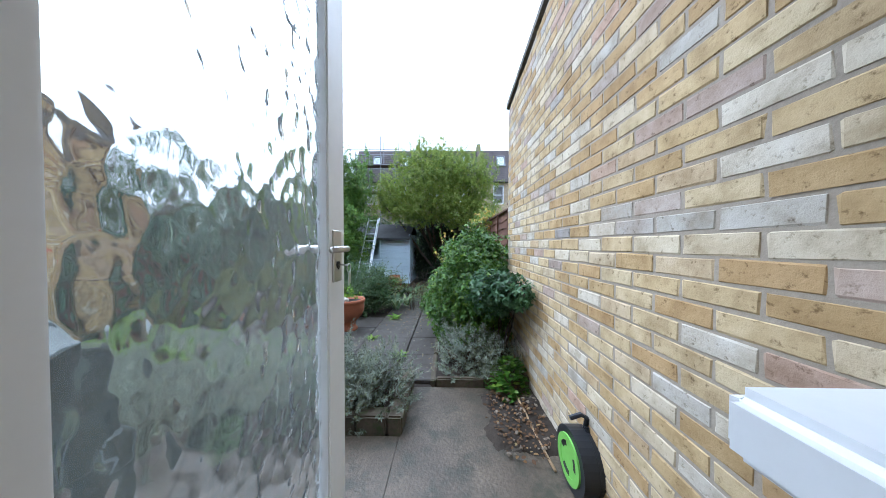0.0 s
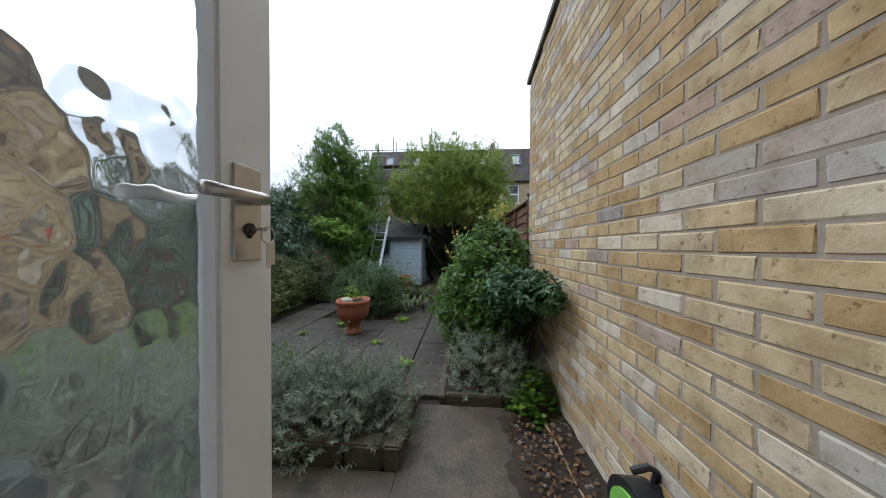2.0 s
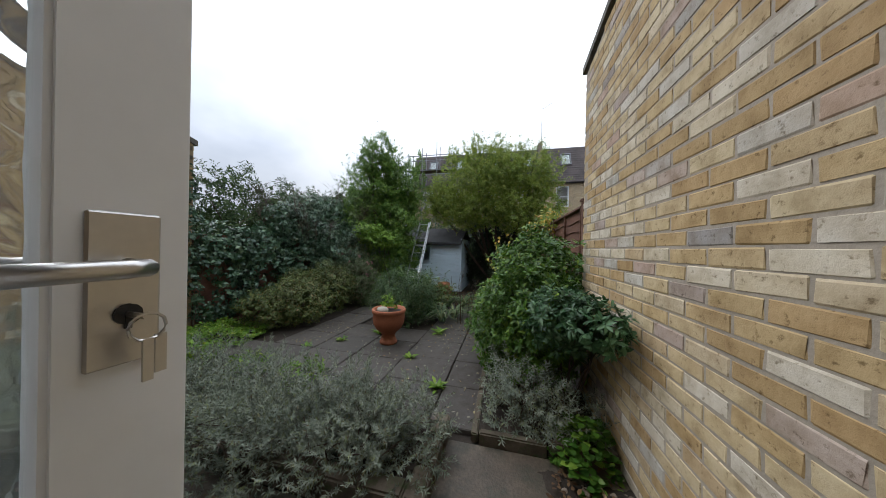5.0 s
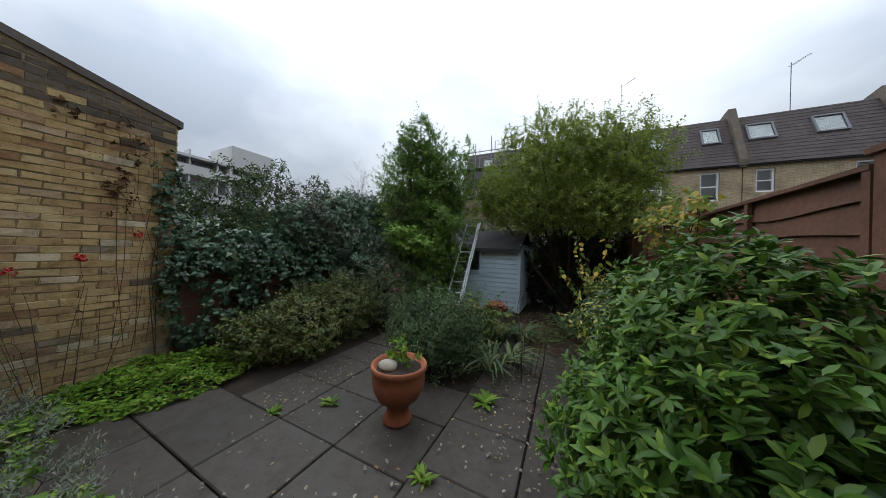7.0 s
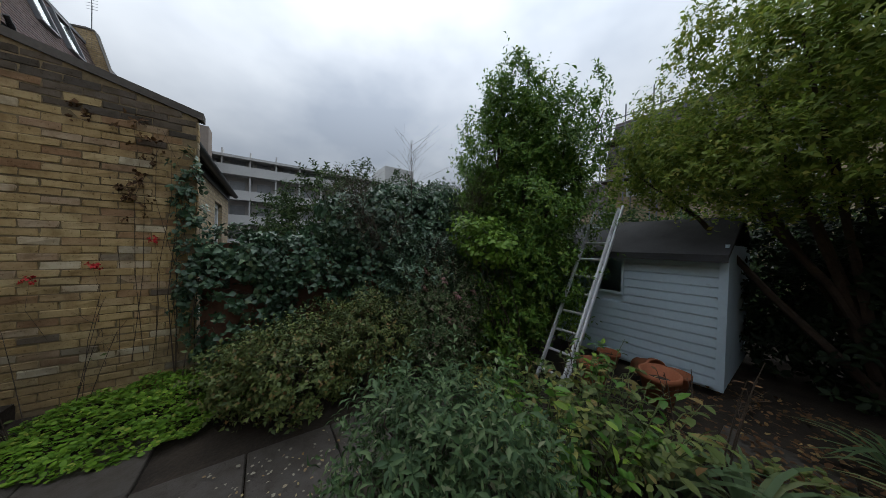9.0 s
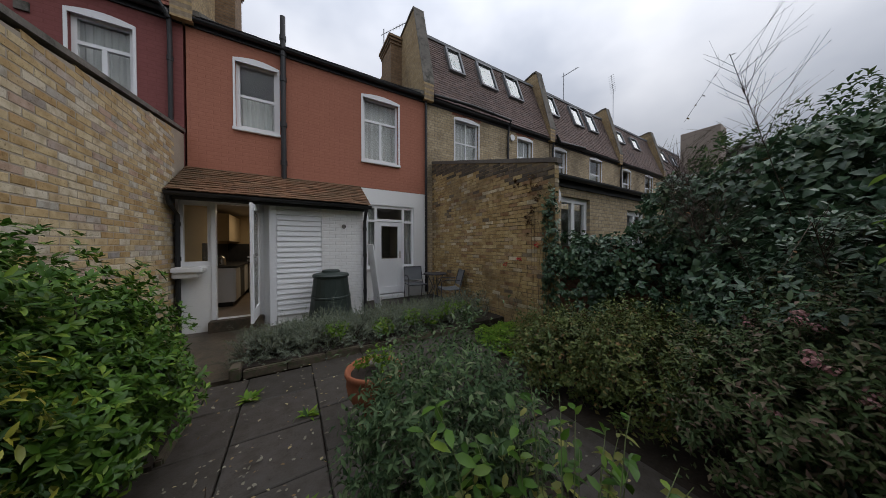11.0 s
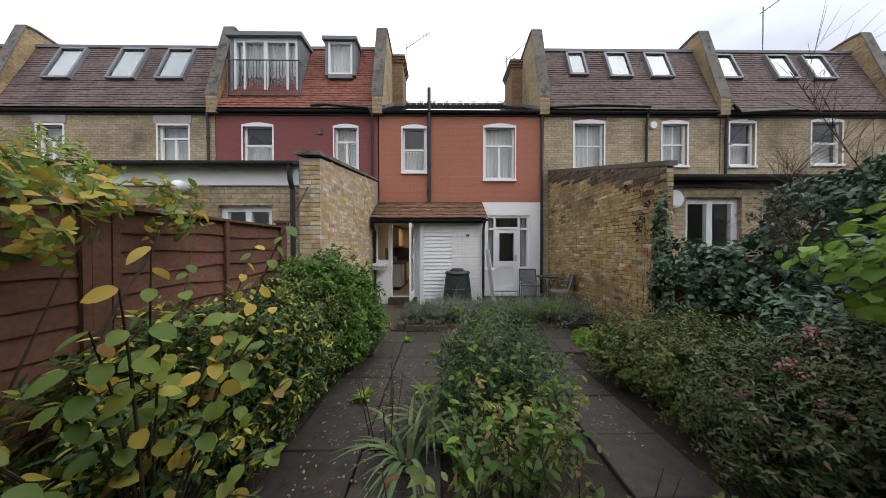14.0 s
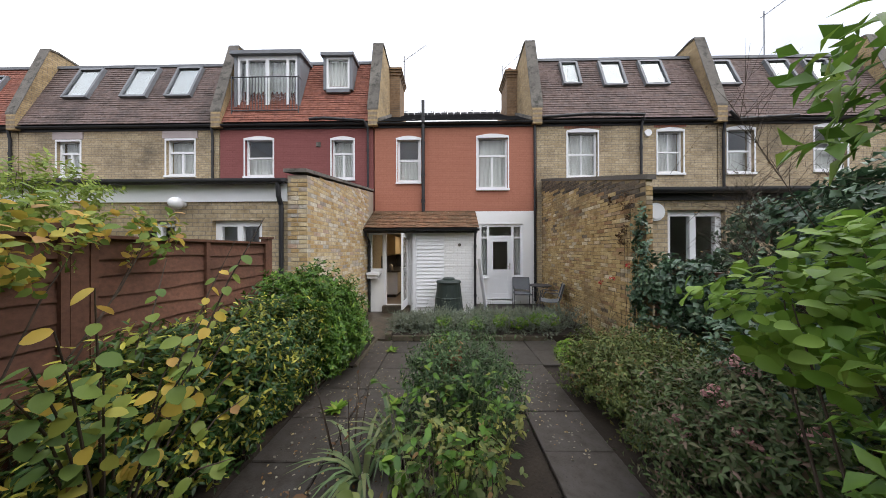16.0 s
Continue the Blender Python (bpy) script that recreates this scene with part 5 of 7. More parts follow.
def leaf_arrays(base, along, face, length, width, fold=0.25, droop=0.15, rounded=False):
    """Pointed leaves of five corners with a folded midrib: arrays of corner places and faces."""
    n = len(base)
    side = unit(np.cross(along, face))
    up = unit(np.cross(side, along))
    L, W = length[:, None], width[:, None]
    tip = base + along * L - up * L * droop
    lift = up * W * fold
    if rounded:
        rows = []
        cuts = ((0.3, 0.43), (0.68, 0.42)) if rounded is True else ((0.1, 0.3), (0.3, 0.47), (0.58, 0.49), (0.83, 0.3))
        for s, h in cuts:
            m = base + along * L * s - up * L * droop * s * s
            rows += [m + side * W * h + lift * h, m, m - side * W * h + lift * h]
        v = np.stack([base, *rows, tip], axis=1).reshape(-1, 3)
        k = len(cuts)
        f = [0, 2, 1, 0, 3, 2]
        for q in range(k - 1):
            a, b = 1 + 3 * q, 4 + 3 * q
            f += [a, a + 1, b + 1, a, b + 1, b, a + 1, a + 2, b + 2, a + 1, b + 2, b + 1]
        a, e = 1 + 3 * (k - 1), 1 + 3 * k
        f = np.array(f + [a, a + 1, e, a + 1, a + 2, e])
        return v, (np.arange(n)[:, None] * (3 * k + 2) + f[None, :]).ravel(), np.full(n * len(f) // 3, 3)
    mid = base + along * L * 0.45
    v = np.stack([base, mid + side * W * 0.5 + lift, mid, mid - side * W * 0.5 + lift, tip], axis=1).reshape(-1, 3)
    f = np.array([0, 2, 1, 0, 3, 2, 1, 2, 4, 2, 3, 4])
    loops = (np.arange(n)[:, None] * 5 + f[None, :]).ravel()
    return v, loops, np.full(n * 4, 3)


def ball_points(rng, blobs, n, shell=0.75, lump=0.28, freq=2.2):
    """Places and outward ways on the lumpy outsides of ellipsoids (x, y, z, rx, ry, rz)."""
    bl = np.array(blobs, dtype=float)
    wgt = (bl[:, 3] * bl[:, 4] + bl[:, 4] * bl[:, 5] + bl[:, 3] * bl[:, 5])
    pick = rng.choice(len(bl), n, p=wgt / wgt.sum())
    d = unit(rng.normal(size=(n, 3)))
    q = bl[pick]
    ph = q[:, :3] * 1.7
    l = np.sin(d[:, 0] * freq * 2.3 + ph[:, 0] * 3) * np.sin(d[:, 1] * freq * 2.1 + ph[:, 1] * 3 + 1) + 0.6 * np.sin(d[:, 2] * freq * 4 + d[:, 0] * 5 + ph[:, 2])
    r = (shell + (1 - shell) * np.sqrt(rng.random(n))) * (1 + lump * l * 0.6)
    p = q[:, :3] + d * q[:, 3:] * r[:, None]
    return p, unit(d / q[:, 3:])


def limbs(bm, rng, base, blobs, count, radius, ground=0.0):
    """Bent tapering limbs from the foot of a plant into its crown."""
    for k in range(count):
        b = blobs[k % len(blobs)]
        a = rng.random() * math.tau
        end = Vector((b[0] + 0.6 * b[3] * math.cos(a), b[1] + 0.6 * b[4] * math.sin(a), b[2] + b[5] * (0.2 + 0.6 * rng.random())))
        s = Vector((base[0] + 0.08 * math.cos(a), base[1] + 0.08 * math.sin(a), ground))
        m1 = s.lerp(end, 0.35) + Vector((rng.normal() * 0.06, rng.normal() * 0.06, 0.12))
        m2 = s.lerp(end, 0.7) + Vector((rng.normal() * 0.06, rng.normal() * 0.06, 0.1))
        rod(bm, [s, m1, m2, end], radius, 6, 0.25, False)


def shrub(name, label, category, base, blobs, sprigs, per, length, width, material, seed, spread=0.8, upward=0.35, limb=(8, 0.012), shell=0.7, lump=0.28, inner=0.25, droop=0.2, group="", stem=0.35, floor=0.01, fold=0.25, tips=0, shape=None, palm=False):
    """A leafy plant: limbs, and leaves set round many short twigs on a lumpy crown with gaps."""
    rng = np.random.default_rng(seed)
    t = thing(name, (base[0], base[1], 0), label, category, group)
    n_in = int(sprigs * inner)
    p1, o1 = ball_points(rng, blobs, sprigs, shell, lump)
    p2, o2 = ball_points(rng, [(b[0], b[1], b[2], b[3] * 0.72, b[4] * 0.72, b[5] * 0.72) for b in blobs], n_in, 0.3, lump) if n_in else (np.zeros((0, 3)), np.zeros((0, 3)))
    p, o = np.concatenate([p1, p2]), np.concatenate([o1, o2])
    ax = unit(o + np.array([0, 0, upward]) + rng.normal(size=p.shape) * 0.35)
    tw = length * per * stem * 0.55
    k = np.arange(per)
    frac = (k + 0.5) / per
    n = len(p)
    sl = tw * (0.6 + 0.8 * rng.random(n))
    if tips:
        far = rng.random(n) < tips
        sl = np.where(far, sl * 2.6, sl)
    u = unit(np.cross(ax, rng.normal(size=p.shape)))
    w = np.cross(ax, u)
    ang = k[None, :] * 2.4 + rng.random((n, 1)) * 6.28
    out = u[:, None, :] * np.cos(ang)[..., None] + w[:, None, :] * np.sin(ang)[..., None]
    if palm:
        # leaflets spread like fingers from the end of each twig
        ang = (k[None, :] / per - 0.5) * 4.6 + rng.random((n, 1)) * 6.28
        out = u[:, None, :] * np.cos(ang)[..., None] + w[:, None, :] * np.sin(ang)[..., None]
        frac = np.full(per, 0.8)
    b = p[:, None, :] + ax[:, None, :] * (sl[:, None] * frac[None, :])[..., None]
    al = ax[:, None, :] * (1 - spread * (1 - 0.5 * frac[None, :, None])) + out * spread
    al = unit((al + rng.normal(size=al.shape) * 0.18).reshape(-1, 3))
    b = b.reshape(-1, 3)
    fc = unit(np.repeat(ax, per, axis=0) + np.array([0, 0, 0.7]) + rng.normal(size=al.shape) * 0.3)
    L = length * (0.6 + 0.6 * rng.random(len(b)))
    keep = (b + al * L[:, None])[:, 2] > floor
    b, al, fc, L = b[keep], al[keep], fc[keep], L[keep]
    v, loops, sizes = leaf_arrays(b, al, fc, L, L * width / length, fold, droop, shape or (width / length > 0.25 and length > 0.05 and sprigs < 3500))
    mesh_fast("foliage", v, loops, sizes, material, t)
    if limb[0]:
        bm = bmesh.new()
        limbs(bm, rng, base, blobs, limb[0], limb[1])
        part("stem", bm, mat_bark, t)
    return t


G_CHOISYA = leafy("glossy_green_leaf", [(0, (0.032, 0.084, 0.012)), (0.35, (0.08, 0.168, 0.02)), (0.75, (0.044, 0.106, 0.015)), (1, (0.2, 0.3, 0.04))], 0.4, 0.22)
G_VARIEG = leafy("green_and_yellow_leaf", [(0, (0.02, 0.055, 0.013)), (0.5, (0.04, 0.085, 0.02)), (0.66, (0.035, 0.07, 0.016)), (0.76, (0.2, 0.22, 0.04)), (1, (0.42, 0.39, 0.058))], 0.35, 0.16)
G_LAV = leafy("grey_green_needle", [(0, (0.14, 0.165, 0.13)), (0.4, (0.24, 0.27, 0.22)), (0.8, (0.18, 0.21, 0.165)), (0.93, (0.19, 0.22, 0.10)), (1, (0.12, 0.09, 0.06))], 0.8, 0.15, 0.2)
G_IVY = leafy("dark_ivy_leaf", [(0, (0.03, 0.07, 0.04)), (0.5, (0.055, 0.112, 0.06)), (0.9, (0.095, 0.165, 0.088)), (1, (0.16, 0.21, 0.11))], 0.38, 0.14, 0.5)
G_ROSE = leafy("rose_leaf", [(0, (0.06, 0.085, 0.025)), (0.5, (0.105, 0.14, 0.04)), (0.85, (0.16, 0.185, 0.055)), (1, (0.2, 0.12, 0.05))], 0.5, 0.2)
G_TREE = leafy("light_tree_leaf", [(0, (0.12, 0.185, 0.032)), (0.5, (0.21, 0.285, 0.046)), (0.85, (0.28, 0.34, 0.065)), (1, (0.38, 0.37, 0.08))], 0.5, 0.5)
G_BAY = leafy("bright_shrub_leaf", [(0, (0.06, 0.13, 0.022)), (0.5, (0.115, 0.22, 0.036)), (0.85, (0.18, 0.29, 0.048)), (1, (0.26, 0.35, 0.07))], 0.4, 0.36)
G_DARK = leafy("dark_evergreen_leaf", [(0, (0.012, 0.022, 0.012)), (0.6, (0.022, 0.038, 0.018)), (1, (0.035, 0.055, 0.025))], 0.6, 0.15)
G_COVER = leafy("fresh_ground_cover_leaf", [(0, (0.075, 0.16, 0.018)), (0.4, (0.17, 0.30, 0.028)), (0.7, (0.11, 0.22, 0.028)), (0.9, (0.22, 0.35, 0.045)), (1, (0.32, 0.36, 0.065))], 0.5, 0.3)
G_YELLOW = leafy("autumn_yellow_leaf", [(0, (0.10, 0.175, 0.04)), (0.4, (0.19, 0.26, 0.055)), (0.62, (0.29, 0.32, 0.065)), (0.72, (0.46, 0.36, 0.06)), (0.9, (0.52, 0.36, 0.07)), (1, (0.36, 0.2, 0.08))], 0.5, 0.35)
G_GREY = leafy("grey_green_shrub_leaf", [(0, (0.032, 0.066, 0.027)), (0.5, (0.065, 0.115, 0.045)), (0.9, (0.11, 0.165, 0.07)), (1, (0.18, 0.2, 0.12))], 0.6, 0.2)
G_MAUVE = leafy("dull_bronze_leaf", [(0, (0.045, 0.075, 0.03)), (0.4, (0.08, 0.125, 0.045)), (0.75, (0.115, 0.13, 0.065)), (1, (0.21, 0.14, 0.115))], 0.55, 0.22)
G_BROWN = leafy("dead_leaf", [(0, (0.07, 0.04, 0.022)), (0.5, (0.12, 0.066, 0.034)), (0.9, (0.19, 0.11, 0.05)), (1, (0.3, 0.22, 0.1))], 0.8, 0.2)
G_RED = leafy("red_petal", [(0, (0.45, 0.03, 0.03)), (1, (0.6, 0.05, 0.06))], 0.5, 0.3)
G_PINK = leafy("pink_flower_head", [(0, (0.42, 0.2, 0.24)), (1, (0.52, 0.32, 0.30))], 0.7, 0.3)

# lavender along the raised bed by the house
rng = random.Random(3)
for k, (x, y, r, hgt) in enumerate(((-0.68, 2.12, 0.36, 0.46), (-1.2, 2.2, 0.44, 0.5), (-1.75, 2.2, 0.45, 0.48), (-2.35, 2.25, 0.48, 0.5), (-2.95, 2.2, 0.46, 0.48), (-3.6, 2.15, 0.5, 0.52), (-4.2, 1.9, 0.45, 0.55), (-0.95, 1.95, 0.34, 0.42), (-1.5, 1.92, 0.38, 0.44), (-2.1, 1.9, 0.4, 0.44), (-2.7, 1.9, 0.4, 0.46), (-3.3, 1.85, 0.42, 0.46), (-3.9, 1.8, 0.4, 0.46))):
    hgt *= 0.92
    y = min(y, 2.14)
    y += 0.06 if y < 2.0 and x > -1.2 else -0.08 if y < 2.0 and x > -3.5 else 0.0
    r *= 1.12 if x < -1.2 else 1.0
    bl = [(x + r * 0.62 * math.cos(q * 1.05 + k), y + r * 0.42 * math.sin(q * 1.05 + k), hgt * (0.45 + 0.16 * math.sin(q * 2.3 + k)), r * (0.36 + 0.1 * math.sin(q * 1.7 + k)), r * 0.4, hgt * 0.5) for q in range(6)] + [(x, y, hgt * 0.6, r * 0.42, r * 0.42, hgt * 0.48)]
    shrub("lavender_bush", "low grey-green lavender bush in the raised bed", "shrub", (x, y), bl,
          400, 24, 0.032, 0.0075, G_LAV, 100 + k, spread=0.65, upward=0.8, limb=(14, 0.006), shell=0.8, lump=0.35, inner=0.1, group="lavender along the bed", droop=0.0, stem=0.26, tips=0.06)
for k, (x, y, z) in enumerate(((-2.75, 2.3, 0.36), (-1.55, 2.32, 0.34), (-3.5, 2.25, 0.38), (-2.2, 2.4, 0.3), (-3.85, 2.2, 0.36), (-3.1, 2.38, 0.32))):
    shrub("weed", "bright green weed growing through the lavender", "weed", (x, y), [(x, y, z, 0.14, 0.13, 0.08)], 45, 6, 0.045, 0.03, G_COVER, 180 + k, limb=(4, 0.004), group="weeds in the lavender")
# the right-hand bed
shrub("choisya_bush", "tall glossy green shrub with palmate leaves", "shrub", (0.42, 3.75), [(0.25, 3.55, 0.55, 0.52, 0.6, 0.55), (0.4, 3.75, 1.05, 0.48, 0.55, 0.52), (0.32, 3.25, 0.7, 0.42, 0.45, 0.5), (0.5, 4.2, 1.05, 0.45, 0.5, 0.5), (0.1, 3.9, 0.5, 0.4, 0.5, 0.45)],
      4300, 6, 0.062, 0.023, G_CHOISYA, 21, spread=0.8, upward=0.6, limb=(12, 0.012), inner=0.3, shape=True, palm=True, droop=0.25, lump=0.36)
shrub("choisya_bush", "green shrub branch leaning out along the brick wall", "shrub", (0.5, 2.95), [(0.46, 2.82, 0.84, 0.26, 0.34, 0.2), (0.58, 2.42, 0.93, 0.12, 0.26, 0.11)],
      620, 6, 0.056, 0.021, leafy("blue_green_leaf", [(0, (0.028, 0.07, 0.028)), (0.5, (0.046, 0.108, 0.044)), (1, (0.085, 0.15, 0.065))], 0.4, 0.16), 22, spread=0.8, upward=0.5, limb=(6, 0.01), shape=True, palm=True, droop=0.25)
shrub("laurel_hedge", "variegated yellow and green evergreen bush", "shrub", (0.45, 5.1), [(0.45, 4.9, 0.6, 0.5, 0.6, 0.6), (0.35, 5.3, 0.75, 0.5, 0.55, 0.5), (0.5, 5.7, 0.7, 0.48, 0.5, 0.55), (0.3, 4.7, 0.85, 0.4, 0.4, 0.35), (0.45, 6.15, 0.62, 0.42, 0.4, 0.5), (0.3, 4.8, 0.3, 0.28, 0.5, 0.28), (0.34, 5.5, 0.3, 0.3, 0.5, 0.28)],
      3000, 9, 0.066, 0.023, G_VARIEG, 23, spread=0.8, upward=0.7, limb=(12, 0.012), inner=0.3, lump=0.34)
shrub("rosemary_bush", "low feathery grey-green plant at the edge of the bed", "shrub", (0.2, 2.75), [(0.1, 2.72, 0.16, 0.2, 0.22, 0.22), (0.3, 2.66, 0.2, 0.2, 0.2, 0.22), (0.5, 2.64, 0.15, 0.18, 0.18, 0.2), (0.15, 3.0, 0.22, 0.22, 0.24, 0.24)],
      520, 22, 0.034, 0.008, G_LAV, 24, spread=0.85, upward=0.75, limb=(12, 0.006), shell=0.8, lump=0.35, inner=0.15, droop=0.0, stem=0.26)
# ivy over the west fence
ivy_fence = slab_part("ivy_fence", (-4.98, 3.58, -0.05), (-4.90, 9.2, 1.55), mat_fence)
tagged(ivy_fence, "timber fence hidden under ivy", "fence", kind="structure")
shrub("ivy_hedge", "thick dark ivy covering the fence", "ivy", (-4.75, 5.5), [(-4.72, 3.95, 0.85, 0.22, 0.5, 0.85), (-4.7, 4.8, 0.95, 0.25, 0.6, 0.85), (-4.65, 5.7, 1.0, 0.3, 0.65, 0.9), (-4.6, 6.6, 1.15, 0.35, 0.7, 1.0), (-4.55, 7.4, 1.2, 0.4, 0.7, 1.1), (-4.7, 4.4, 1.35, 0.2, 0.8, 0.3), (-4.75, 5.9, 1.85, 0.35, 0.6, 0.65), (-4.7, 6.6, 1.9, 0.35, 0.5, 0.6), (-5.05, 6.25, 2.2, 0.36, 0.55, 0.5), (-5.0, 7.0, 2.25, 0.4, 0.6, 0.55), (-4.72, 5.25, 1.85, 0.26, 0.5, 0.42)],
      4600, 5, 0.075, 0.062, G_IVY, 31, spread=0.9, upward=-0.2, limb=(14, 0.012), shell=0.85, lump=0.16, inner=0.1, droop=0.35, stem=0.4)
shrub("ivy_trail", "ivy climbing the end of the brick wall", "ivy", (-4.72, 3.5), [(-4.74, 3.52, 1.5, 0.09, 0.12, 0.9), (-4.76, 3.45, 2.2, 0.06, 0.1, 0.4)], 150, 5, 0.055, 0.045, G_IVY, 32, spread=0.9, limb=(4, 0.006), droop=0.3)
# shrubs of the left bed
BUSH = {}
for nm, lab, bl, n, ln, wd, mt, sd in (
    ("rose_bush", "low spreading rose bush with olive leaves", [(-3.62, 4.5, 0.36, 0.52, 0.5, 0.38), (-3.85, 4.15, 0.3, 0.4, 0.4, 0.3)], 1100, 0.045, 0.026, G_ROSE, 41),
    ("hebe_bush", "rounded small-leaved green shrub", [(-3.6, 5.25, 0.52, 0.46, 0.45, 0.48), (-3.95, 4.95, 0.45, 0.4, 0.4, 0.4)], 1100, 0.045, 0.02, G_ROSE, 42),
    ("hydrangea_bush", "bronze-leaved shrub with faded pink heads", [(-3.75, 6.35, 0.78, 0.6, 0.6, 0.6), (-3.38, 6.0, 0.58, 0.38, 0.45, 0.5)], 1900, 0.048, 0.019, G_MAUVE, 43),
    ("grey_shrub", "feathery grey-green shrub behind the urn", [(-1.78, 4.92, 0.52, 0.42, 0.42, 0.5), (-1.5, 5.1, 0.38, 0.3, 0.32, 0.38), (-2.05, 5.05, 0.4, 0.3, 0.32, 0.38)], 1300, 0.05, 0.017, G_GREY, 44),
    ("dark_shrub", "dark evergreen shrub against the ivy", [(-4.0, 6.1, 0.9, 0.5, 0.6, 0.9), (-3.9, 7.0, 1.0, 0.6, 0.6, 1.0)], 1300, 0.06, 0.026, G_IVY, 45)):
    BUSH[nm] = shrub(nm, lab, "shrub", bl[0][:2], bl, n, 8, ln, wd, mt, sd, spread=0.75, upward=0.5, limb=(10, 0.008), inner=0.3, stem=0.5, tips=0.06)
# perennials in the middle bed, seen from above near the end
shrub("rose_bush", "leggy rose with large green leaves in the middle bed", "shrub", (-1.5, 6.1), [(-1.65, 6.15, 0.38, 0.36, 0.42, 0.3), (-1.45, 5.8, 0.34, 0.28, 0.33, 0.28)], 85, 7, 0.055, 0.03, G_ROSE, 51, spread=0.85, upward=0.5, limb=(14, 0.006), inner=0.1, stem=0.5, tips=0.2)
# the big shrub beside the shed and the tree over it
shrub("bay_tree", "tall bright green evergreen tree beside the shed", "tree", (-3.7, 7.7), [(-3.7, 7.75, 1.0, 1.0, 0.8, 1.0), (-3.55, 7.7, 2.1, 1.05, 0.8, 0.95), (-3.9, 7.8, 3.1, 0.85, 0.8, 0.85), (-3.7, 7.7, 4.0, 0.45, 0.45, 0.75), (-4.4, 7.9, 2.4, 0.7, 0.6, 0.8), (-3.2, 7.9, 3.3, 0.5, 0.5, 0.7), (-3.1, 7.4, 1.1, 0.55, 0.5, 0.9), (-4.5, 7.7, 1.8, 0.75, 0.6, 0.9), (-3.05, 8.1, 2.6, 0.36, 0.4, 0.6), (-2.8, 8.65, 3.6, 0.13, 0.13, 0.8), (-4.15, 7.6, 4.0, 0.18, 0.18, 0.6), (-3.35, 7.0, 0.6, 0.5, 0.45, 0.55)],
      7800, 8, 0.082, 0.036, G_BAY, 61, spread=0.8, upward=0.6, limb=(16, 0.035), inner=0.3, tips=0.12, lump=0.42)
shrub("garden_tree", "broad light green tree hanging over the shed", "tree", (-0.2, 9.6), [(-0.5, 9.1, 3.2, 1.25, 1.1, 1.0), (0.5, 9.2, 3.0, 1.0, 1.0, 0.9), (-1.5, 9.2, 3.0, 0.9, 0.9, 0.8), (-0.3, 9.0, 4.0, 0.9, 0.9, 0.65), (1.1, 9.4, 2.6, 0.7, 0.8, 0.7), (-0.9, 8.6, 2.6, 1.0, 0.7, 0.5), (0.3, 8.4, 2.5, 0.9, 0.7, 0.5), (-2.0, 9.3, 3.4, 0.5, 0.6, 0.6), (-0.8, 8.8, 4.3, 0.6, 0.6, 0.5), (0.9, 8.6, 3.6, 0.7, 0.7, 0.6), (0.3, 8.7, 3.9, 0.9, 0.7, 0.6), (-0.4, 8.3, 3.5, 0.9, 0.6, 0.6), (-1.95, 8.75, 2.9, 0.5, 0.4, 0.42), (-2.35, 8.9, 2.7, 0.4, 0.35, 0.3), (-1.4, 8.4, 2.5, 0.6, 0.45, 0.35), (-1.45, 8.5, 3.95, 0.42, 0.4, 0.4), (-2.2, 8.8, 3.2, 0.3, 0.3, 0.35), (-0.95, 8.7, 4.65, 0.14, 0.14, 0.4), (-0.2, 8.8, 4.65, 0.13, 0.13, 0.42), (0.55, 8.9, 4.4, 0.13, 0.13, 0.4), (1.15, 8.95, 3.75, 0.13, 0.13, 0.4), (-1.65, 8.6, 4.25, 0.12, 0.12, 0.4)],
      7800, 8, 0.068, 0.033, G_TREE, 62, spread=0.8, upward=0.45, limb=(14, 0.05), inner=0.15, tips=0.25, lump=0.5)
shrub("dark_thicket", "dark evergreen thicket filling the end of the garden", "hedge", (0.2, 9.7), [(0.1, 9.9, 0.9, 1.3, 0.7, 1.2), (-0.9, 10.2, 1.0, 0.6, 0.7, 1.3), (0.6, 9.5, 0.7, 0.5, 0.7, 0.9), (0.2, 9.9, 1.9, 1.3, 0.8, 0.7)], 1800, 7, 0.10, 0.05, G_DARK, 63, limb=(10, 0.02), inner=0.4)
